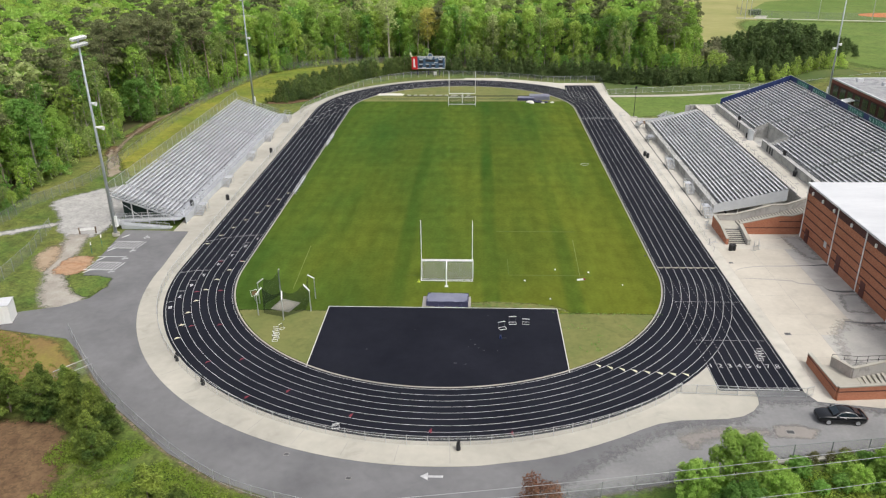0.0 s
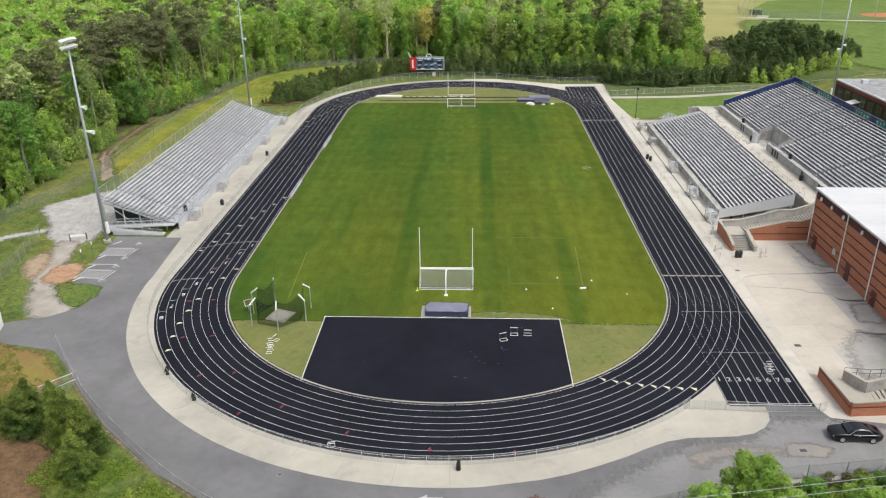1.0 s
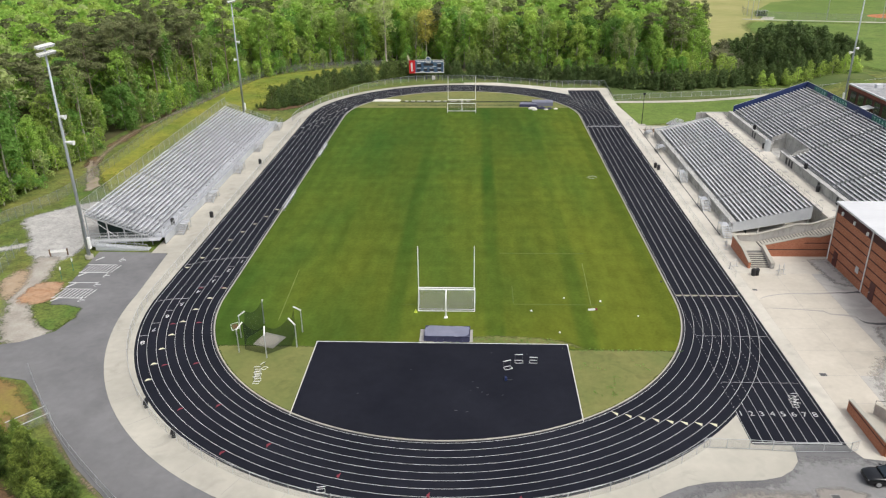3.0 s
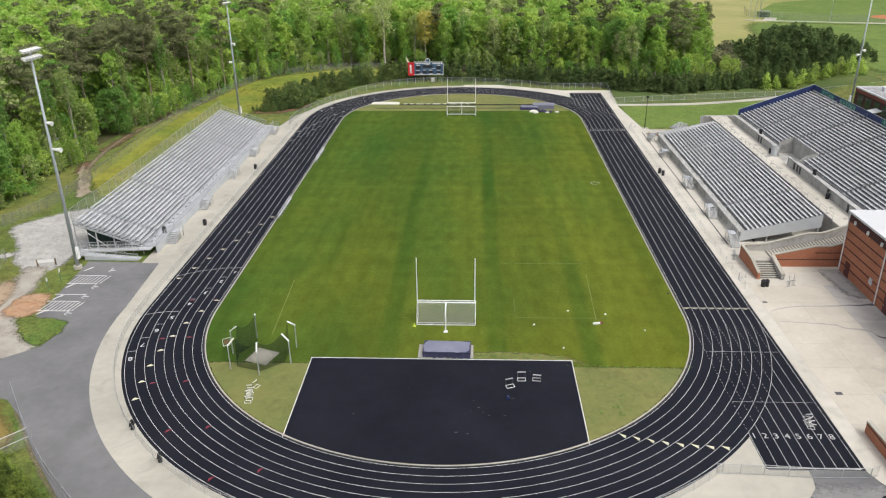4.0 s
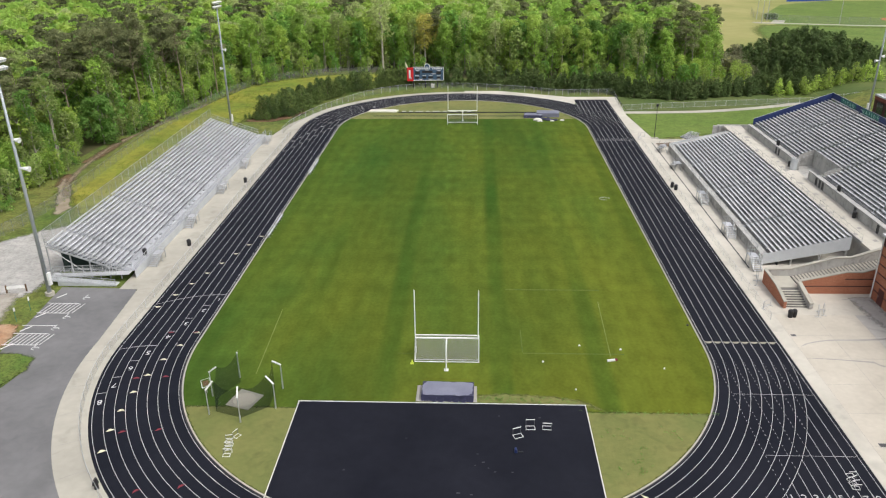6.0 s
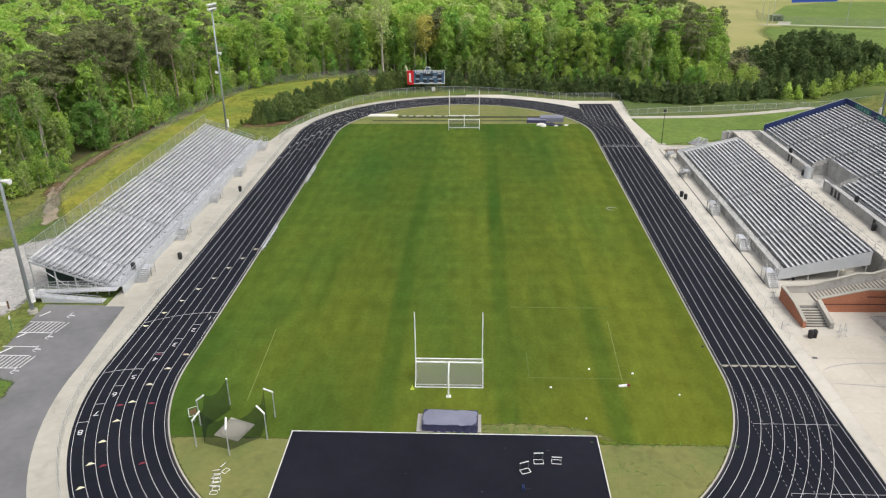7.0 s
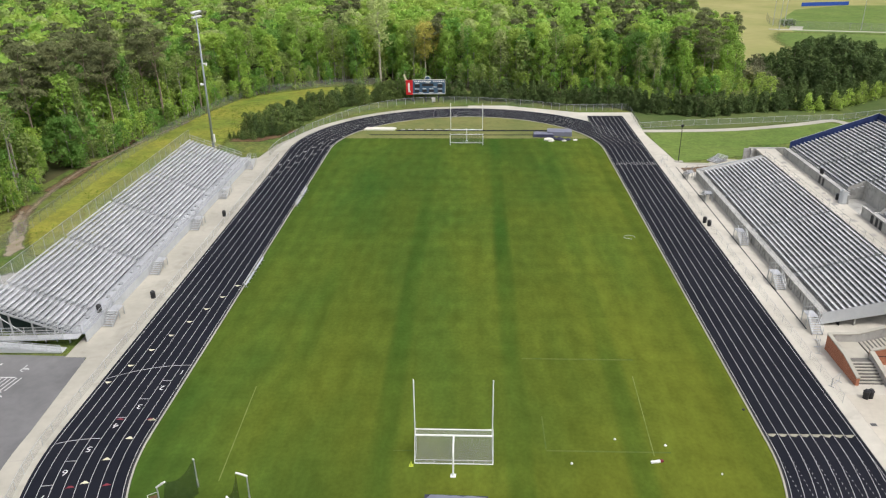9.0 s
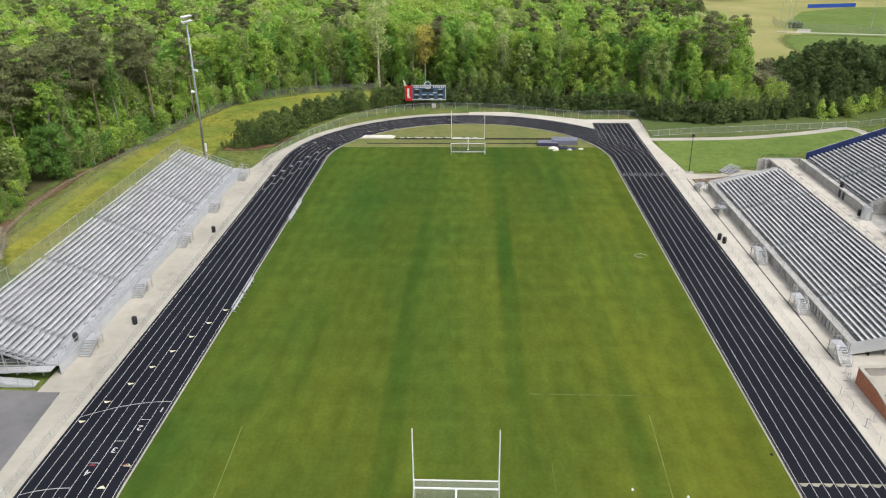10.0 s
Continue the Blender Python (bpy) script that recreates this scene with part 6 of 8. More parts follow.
soft_patch("grass_island", ragged(curve_pts([(-54.8, -0.9), (-54.5, 1.0), (-51.8, 0.3), (-49.0, -0.1), (-47.9, -2.2), (-48.4, -4.9), (-49.8, -6.3), (-52.0, -4.4), (-54.8, -0.9)], 3)[:-1]), GRASS, 0.012, "small grass island with straw edges", "grass", 1.2, 0.3)
soft_patch("bare_bank", ragged(curve_pts([(-46, -34.4), (-41, -33.6), (-37.6, -34.6), (-35.4, -38.6), (-34.7, -42.6), (-35, -47), (-42, -48), (-50, -44), (-46, -34.4)], 3)[:-1][::-1], 1.0), SOIL, -0.03, "bare brown soil under young pines", "bare soil")
soft_patch("dry_grass", ragged(curve_pts([(-47.5, -17.8), (-62, -15), (-66, -24), (-58, -31), (-47, -30), (-42, -24.5), (-47.5, -17.8)], 3)[:-1]), material("dry_grass", (0.24, 0.20, 0.05), (0.22, 0.13, 0.06), 0.25, 0.95, bump=0.5, fine=0.25), -0.028, "dry yellowing grass", "grass")
for pts in ([(-77.5, 60), (-75.6, 63), (-76.6, 67), (-79.5, 68)], [(-80, 74), (-77.6, 78), (-77.4, 92), (-79.4, 94)], [(-79, 100), (-76.6, 106), (-77.6, 122), (-79.4, 118)]):
    soft_patch("clay_scar", ragged(curve_pts(pts + [pts[0]], 3)[:-1]), SOIL, -0.02, "reddish bare soil along the fence", "bare soil")


trail = curve_pts([(-72.5, 55), (-75.6, 62), (-77.6, 72), (-78.6, 86), (-77.4, 97), (-75.6, 107), (-73.6, 117), (-70.6, 130)], 5)
soft_patch("clay_trail", [(x - 0.7, y) for x, y in trail] + [(x + 0.3, y) for x, y in trail[::-1]], TRAIL, -0.005, "trodden brown soil between the fence and the wood", "bare soil", 2.6, 0.4)


edge_in = [p for p in curve_pts(road_outer, 4) if -46 < p[0] < 46]
edge_out = [(x + (-0.2 if x < -12 else 0.0) - 0.1, y - 0.05 - 0.5 * abs(noise.noise(Vector((x * 0.4, y * 0.4, 2))))) for x, y in edge_in]
soft_patch("soil_strip", [(x, y + 0.15) for x, y in edge_in][::-1] + edge_out, TRAIL, -0.022, "dry strip along the road's edge", "grass", 1.0, 0.35)


soft_patch("pale_rut", ragged([(-69.0, 45.5), (-68.8, 49), (-73.4, 58.5), (-77.8, 65.4), (-78.6, 65), (-74.0, 54.5), (-70.2, 46)]), material("pale_soil", (0.25, 0.20, 0.14), (0.36, 0.31, 0.24), 0.5, 0.95, bump=0.2, fine=0.2), -0.01, "pale washed rut in the bank", "bare soil", 1.4)


# access ramp at the end of the visitors' stand
def access_ramp():
    r = thing("access_ramp", -55.0, 18.2, 0.0, "grey aluminium access ramp with rails beside the stand", "ramp")
    part("lower_run", Shape().hexa([(0, 0, 0.0), (8.2, 0, 0.02), (8.2, 1.3, 0.02), (0, 1.3, 0.0), (0, 0, 0.75), (8.2, 0, 0.08), (8.2, 1.3, 0.08), (0, 1.3, 0.75)]), SKIRT, r)
    part("upper_run", Shape().hexa([(-0.2, 1.4, 0.62), (9.6, 1.4, 1.15), (9.6, 2.6, 1.15), (-0.2, 2.6, 0.62), (-0.2, 1.4, 0.75), (9.6, 1.4, 1.25), (9.6, 2.6, 1.25), (-0.2, 2.6, 0.75)]), ALU, r)
    part("turn_landing", Shape().box(-1.7, 0, 0, 2.6, 0.65, 0.75), ALU, r)
    for a, b in (((0, 0, 0.75), (8.2, 0, 0.08)), ((-1.7, 0, 0.75), (0, 0, 0.75)), ((-1.7, 0, 0.75), (-1.7, 2.6, 0.75)), ((0, 1.35, 0.75), (8.0, 1.35, 1.1)), ((-1.7, 2.6, 0.75), (9.6, 2.6, 1.25))):
        rail(r, [a, b], h=1.0, step=1.5, bars=(1.0, 0.55, 0.1), sheet=NET_WHITE, name="ramp_rail")
    for x in (-1.6, 2, 5, 8):
        part("leg", Shape().box(x - 0.06, x + 0.06, 2.4, 2.55, 0, 0.8), GALV, r)


access_ramp()
bar = thing("white_barrier", -59.8, 16.2, 0.0, "low white barrier rail by the gravel yard", "barrier", rz=14)
part("rail", Shape().box(-1.3, 1.3, -0.06, 0.06, 0.55, 0.95), WHITE_STEEL, bar)
for x in (-1.25, 1.25):
    part("post", Shape().box(x - 0.08, x + 0.08, -0.1, 0.1, 0, 1.1), SOIL, bar)
store = thing("white_container", -58.4, -13.6, 0.0, "white metal storage container at the roadside", "container", rz=-74)
part("body", Shape().box(-1.25, 1.25, -3.0, 3.0, 0.1, 2.6), WHITE_STEEL, store)
part("roof", Shape().box(-1.3, 1.3, -3.05, 3.05, 2.6, 2.68), ROOF, store)
for i in range(11):
    part("rib", Shape().box(1.25, 1.29, -2.9 + i * 0.55, -2.7 + i * 0.55, 0.15, 2.55), WHITE_STEEL, store)


# ---- brick stair and ramp walls ----
def brick_wall(parent, a, b, za, zb, t=0.35, mat=BRICK, z0=0.0, bands=()):
    """A wall from a to b, its top sloping from za to zb, with a pale coping."""
    a, b = Vector((*a, 0)), Vector((*b, 0))
    n = (b - a).normalized()
    n = Vector((-n.y, n.x, 0)) * t / 2
    c = [a - n, b - n, b + n, a + n]
    h = [za, zb, zb, za]
    w = part("wall", Shape().hexa([(p.x, p.y, z0) for p in c] + [(p.x, p.y, q) for p, q in zip(c, h)]), mat, parent)
    n2 = n * 1.25
    c = [a - n2, b - n2, b + n2, a + n2]
    part("coping", Shape().hexa([(p.x, p.y, q) for p, q in zip(c, h)] + [(p.x, p.y, q + 0.14) for p, q in zip(c, h)]), CONCRETE, w, "pale concrete coping")
    for z in bands:
        if z < min(za, zb) - 0.2:
            m = n * 1.06
            c = [a - m, b - m, b + m, a + m]
            part("dark_band", Shape().hexa([(p.x, p.y, z) for p in c] + [(p.x, p.y, z + 0.14) for p in c]), BRICK_DARK, w)
    return w


def forecourt_stair():
    s = thing("brick_ramp", 43.0, 13.5, 0.02, "red brick stair and ramp with pale copings", "ramp")
    brick_wall(s, (0.15, 0.2), (0.1, 3.6), 0.9, 1.75)
    brick_wall(s, (0.1, 3.6), (0.1, 7.9), 1.75, 1.9)
    brick_wall(s, (3.4, 0.0), (3.3, 4.3), 0.75, 1.75, 0.45, CONCRETE_WALL)
    brick_wall(s, (3.3, 4.6), (9.3, 4.7), 1.75, 3.1, bands=(1.05, 2.1))
    brick_wall(s, (9.3, 4.7), (11.4, 4.7), 3.1, 3.1, bands=(1.05, 2.1))
    brick_wall(s, (11.4, 4.7), (14.2, 4.8), 3.1, 3.95, bands=(1.05, 2.1))
    brick_wall(s, (0.1, 7.9), (3.4, 7.9), 1.9, 2.05, 0.4, CONCRETE_WALL)
    brick_wall(s, (3.4, 7.9), (9.3, 8.0), 2.05, 3.7, 0.4, CONCRETE_WALL)
    brick_wall(s, (9.3, 8.0), (11.4, 8.0), 3.7, 3.75, 0.4, CONCRETE_WALL)
    brick_wall(s, (11.4, 8.0), (16.5, 8.1), 3.75, 5.5, 0.4, CONCRETE_WALL)
    for i in range(7):
        part("step", Shape().box(0.35, 3.15, 0.5 + i * 0.42, 4.4, i * 0.15, (i + 1) * 0.15 - 0.03), RISER, s)
        part("tread", Shape().box(0.35, 3.15, 0.62 + i * 0.42, 0.9 + i * 0.42, (i + 1) * 0.15 - 0.03, (i + 1) * 0.15), CONCRETE, s)
    part("landing", Shape().box(0.3, 3.4, 4.2, 7.7, 0, 1.06), CONCRETE, s)
    n = 30
    for i in range(n):
        x = 3.5 + 0.43 * i
        part("step", Shape().box(x, x + 0.43, 4.95, 7.8, 0, 1.07 + (2.9 * i / n)), RISER, s)
        part("tread", Shape().box(x + 0.12, x + 0.43, 4.95, 7.8, 1.07 + (2.9 * i / n), 1.1 + (2.9 * i / n)), CONCRETE, s)


forecourt_stair()


def planter_stair():
    s = thing("brick_stairwell", 42.2, -27.8, 0.02, "low red brick stair wall with a pale coping", "wall")
    brick_wall(s, (0, 0), (-0.1, 7.2), 1.55, 1.25, bands=(1.0,))
    brick_wall(s, (0, 0), (12, 1.0), 1.55, 1.9, bands=(1.0,))
    brick_wall(s, (2.2, 6.6), (3.3, 4.0), 1.2, 1.35, 0.3, CONCRETE_WALL)
    brick_wall(s, (3.3, 4.0), (12, 6.4), 1.35, 1.9, 0.3, CONCRETE_WALL)
    for i in range(9):
        part("step", Shape().hexa([(3.6 + i * 0.5, 0.7, 0), (3.95 + i * 0.5, 0.7, 0), (4.35 + i * 0.5, 4.2, 0), (4.0 + i * 0.5, 4.2, 0), (3.6 + i * 0.5, 0.7, 0.2 + 0.12 * i), (3.95 + i * 0.5, 0.7, 0.2 + 0.12 * i), (4.35 + i * 0.5, 4.2, 0.2 + 0.12 * i), (4.0 + i * 0.5, 4.2, 0.2 + 0.12 * i)]), CONCRETE, s)
    part("floor", Shape().slab([(0.2, 0.3), (11, 1.2), (11.5, 5.8), (3.3, 3.9), (2.1, 6.4), (0.1, 7)], 0, 0.15), CONCRETE, s)
    rail(s, [(2.6, 7.4, 0), (5.2, 7.0, 0), (9, 7.4, 0)], h=1.1, step=1.4, name="hand_rail", mat=DARK_STEEL)


planter_stair()


# ---- upper stand lettering, portal, mast of the back panel ----
up_x = UX0 - 0.76 + U_RUN * U_ROWS - 0.012
up_z = U_Z0 + U_RISE * U_ROWS + 0.62
LETTER = material("mint_letter", (0.42, 0.66, 0.58), (0.5, 0.72, 0.64), 1, 0.6)
for text, y in (("TITAN", 80.6), ("NATION", 71.2), ("TITAN", 54.0), ("NATION", 45.0)):
    sign = thing("banner", up_x - 0.02, y, up_z - 0.62, "green banner with pale block letters on the blue panel", "banner", "banners on the upper stand")
    part("sheet", Shape().box(-0.02, 0.01, -3.3, 3.3, 0.05, 1.2), GREEN_PANEL, sign)
    letters("lettering", "  ".join(text), 1.0, LETTER, Matrix.Translation((-0.035, 0, 0.62)) @ Matrix(((0, 0, -1, 0), (-1, 0, 0, 0), (0, 1, 0, 0), (0, 0, 0, 1))), sign)
portal = thing("portal_stair", CX1, 57.9, CZ, "concrete stair up to the ledge of the upper stand", "stairs")
for i in range(8):
    part("step", Shape().box(0.5, 1.9, -2.6 - 0.28 * (i + 1), -2.6 - 0.28 * i, 0, 0.17 * (i + 1)), GREY_CONCRETE, portal)
part("wing_wall", Shape().hexa([(1.9, -4.9, 0), (1.9, -2.5, 0), (2.05, -2.5, 0), (2.05, -4.9, 0), (1.9, -4.9, 2.3), (1.9, -2.5, 1.0), (2.05, -2.5, 1.0), (2.05, -4.9, 2.3)]), CONCRETE_WALL, portal)
post_ = [(-0.2 - 0.9 * math.sin(i * math.pi / 6), 2.4 + 0.7 - 0.7 * math.cos(i * math.pi / 6)) for i in range(7)]
for (xa, ya), (xc, yc) in zip(post_, post_[1:]):
    part("curved_panel", Shape().hexa([(xa, ya, 0), (xc, yc, 0), (xc + 0.08, yc, 0), (xa + 0.08, ya, 0), (xa, ya, 2.1), (xc, yc, 2.1), (xc + 0.08, yc, 2.1), (xa + 0.08, ya, 2.1)]), SKIRT, portal, "curved pale sheet metal panel")
retain = thing("retaining_wall", 59.0, 93.2, 0.0, "pale concrete retaining wall at the concourse's end", "wall")
part("wall", Shape().box(-1.6, 5.0, 0, 0.35, 0, CZ), CONCRETE_WALL, retain)
part("wall", Shape().box(-1.9, -1.55, -1.2, 0.4, 0, CZ + 0.05), CONCRETE_WALL, retain)
side = thing("side_steps", 50.8, 95.6, 0.0, "short grey metal steps onto the lawn", "stairs", rz=-55)
for i in range(8):
    part("tread", Shape().box(-1.3, 1.3, i * 0.45, i * 0.45 + 0.24, 0.11 * i + 0.16, 0.11 * i + 0.2).box(-1.2, -1.12, i * 0.45, i * 0.45 + 0.2, 0, 0.11 * i + 0.16).box(1.12, 1.2, i * 0.45, i * 0.45 + 0.2, 0, 0.11 * i + 0.16), ALU, side)
# dark slab added below: the shade between the treads as colour
part("base", Shape().box(-1.3, 1.3, -0.1, 3.5, 0, 0.05), FOOT_DARK, side)
patch("side_path", [(42.6, 92.6), (46, 92.2), (58, 95.4), (58, 97), (52, 98.4), (50.0, 95.0), (43.4, 95.2)], CONCRETE, 0.0, "pale concrete path at the stand's end", "path")
patch("clay_strip", [(45.8, 88.6), (57.4, 92.0), (57.4, 95.2), (46.4, 92.0), (43.4, 91.4), (43.6, 89.2)], SOIL, 0.03, "brown mulch strip behind the stand", "bare soil")
lp = thing("lawn_pole", 44.0, 95.8, 0.0, "slim dark pole with a small loudspeaker beside the lawn", "pole")
part("pole", Shape().tube((0, 0, 0), (0, 0, 7.8), 0.09, 0.05, 8), DARK_STEEL, lp)
part("speaker", Shape().box(-0.25, 0.25, -0.15, 0.15, 7.3, 7.8), DARK_STEEL, lp)
part("base", Shape().box(-0.7, 0.9, -0.6, 0.6, 0, 0.1), CONCRETE, lp)


for i in range(22):
    x, y, w = CX0 + random.uniform(0.6, 3.4), 27 + i * 2.8 + random.uniform(-1, 1), random.uniform(0.2, 0.55)
    structure("stain", Shape().slab(ragged([(x - w, y - w), (x + w, y - 0.7 * w), (x + 0.8 * w, y + 1.6 * w), (x - 0.9 * w, y + w)], 0.2), CZ - 0.02, CZ + 0.004), STAIN, "dark patchy stain on the concourse", "stain")


# ---- buildings behind the upper stand ----
def school_block():
    b = thing("school_block", 95.6, 104.0, 3.0, "low red brick block with dark windows and a gravel roof", "building")
    D, W, H = 34.0, 30.0, 5.0
    part("wall", Shape().box(0, 0.3, -D, 0, -3, H), BRICK_DARK, b, "dark brown brick wall")
    part("wall", Shape().box(0.3, W, -0.3, 0, -3, H), BRICK_DARK, b, "dark brown brick wall")
    part("roof", Shape().box(0.2, W, -D, -0.2, H - 0.1, H + 0.02), material("roof_gravel", (0.20, 0.20, 0.21), (0.42, 0.42, 0.42), 0.5, 0.9, fine=0.3), b, "grey gravel roof")
    part("parapet", Shape().box(-0.1, 0.35, -D, 0.1, H, H + 0.35).box(0.35, W, -0.25, 0.1, H, H + 0.35), ROOF, b)
    part("fascia", Shape().box(-0.06, 0, -D, 0, H - 0.8, H), material("maroon_fascia", (0.2, 0.05, 0.045), (0.25, 0.07, 0.06), 0.6, 0.6), b)
    for i in range(8):
        y = -1.6 - i * 4.0
        w = part("window", Shape().box(-0.03, 0, y - 2.8, y, 1.2, 3.9), DARK_STEEL, b)
        for j in range(4):
            part("pane", Shape().box(-0.05, -0.03, y - 2.7 + j * 0.68, y - 2.12 + j * 0.68, 1.4, 3.7), GLASS_DARK, w)
    part("canopy", Shape().hexa([(-2.4, -14, 1.9), (0, -14, 2.4), (0, -11, 2.4), (-2.4, -11, 1.9), (-2.4, -14, 2.0), (0, -14, 2.55), (0, -11, 2.55), (-2.4, -11, 2.0)]), WHITE_STEEL, b)
    for x, y in ((5, -4), (9, -9), (14, -6), (20, -12)):
        part("roof_unit", Shape().box(x - 0.7, x + 0.7, y - 0.6, y + 0.6, H, H + 0.9), ROOF, b)


school_block()
patch("school_drive", [(84, 108), (130, 108), (130, 131), (100, 127), (88, 118)], CONCRETE, 0.02, "pale drive behind the upper stand", "road", lie=True)


# ---- scoreboard ----
def scoreboard():
    s = thing("scoreboard", -11.8, 152.0, 0.0, "blue scoreboard with a red side panel on steel posts", "scoreboard")
    for x in (-3.6, 0, 3.6):
        part("post", Shape().box(x - 0.15, x + 0.15, 0.1, 0.4, 0, 2.6), DARK_STEEL, s)
    board = part("board", Shape().box(-3.5, 5.4, 0, 0.35, 2.2, 6.0), SCORE_BLUE, s)
    part("frame", Shape().box(-3.55, 5.45, -0.04, 0, 5.95, 6.1).box(-3.55, 5.45, -0.04, 0, 2.1, 2.25).box(5.35, 5.47, -0.04, 0, 2.1, 6.1), WHITE_STEEL, board)
    for x0, x1, z0, z1 in ((-3.0, -1.6, 3.9, 4.8), (-0.9, 2.2, 4.3, 5.0), (3.3, 4.7, 3.9, 4.8), (-3.0, -1.8, 2.6, 3.2), (-0.9, 0.3, 2.7, 3.3), (0.9, 2.3, 2.7, 3.3), (3.4, 4.6, 2.6, 3.2)):
        part("digit_panel", Shape().box(x0, x1, -0.05, 0, z0, z1), BLACK, board)
    for i in range(16):
        if i != 9:
            part("caption_bar", Shape().box(-3.1 + i * 0.52, -2.75 + i * 0.52, -0.05, 0, 5.4, 5.74), WHITE_STEEL, board)
    for x, z in ((-2.4, 3.45), (-0.3, 3.5), (1.6, 3.5), (4.0, 3.45), (0.6, 5.15), (-2.3, 4.95), (4.0, 4.95), (-1.4, 2.4), (1.6, 2.4), (4.0, 2.4), (2.5, 4.0)):
        part("caption_bar", Shape().box(x - 0.55, x + 0.55, -0.05, 0, z, z + 0.14), WHITE_STEEL, board)
    side = part("side_panel", Shape().box(-5.4, -3.5, -0.02, 0.35, 1.9, 5.9), SCORE_RED, s, "red advertising panel")
    part("emblem", Shape().box(-4.85, -4.35, -0.05, -0.02, 2.6, 5.2).box(-4.7, -4.1, -0.05, -0.02, 2.6, 3.0), WHITE_STEEL, side)
    part("crest", Shape().tube((0.6, 0.1, 6.25), (0.6, 0.3, 6.25), 0.75, n=18), SCORE_BLUE, s)
    part("crest_ring", Shape().path([(0.6 + 0.75 * math.cos(i * 0.35), 0.08, 6.25 + 0.75 * math.sin(i * 0.35)) for i in range(19)], 0.09, 5), WHITE_STEEL, s)
    part("pennant", Shape().hexa([(-5.6, 0.1, 5.9), (-5.0, 0.1, 5.9), (-5.0, 0.16, 5.9), (-5.6, 0.16, 5.9), (-6.0, 0.1, 7.4), (-5.7, 0.1, 7.5), (-5.7, 0.16, 7.5), (-6.0, 0.16, 7.4)]), YELLOW, s)


scoreboard()
jb = thing("utility_box", -9.6, 151.6, 0.0, "small pale utility box by the far fence", "utility box")
part("body", Shape().box(-0.5, 0.5, -0.3, 0.3, 0.1, 1.15), SAND, jb)
part("door", Shape().box(-0.42, 0.42, -0.34, -0.3, 0.2, 1.05), SAND, jb)


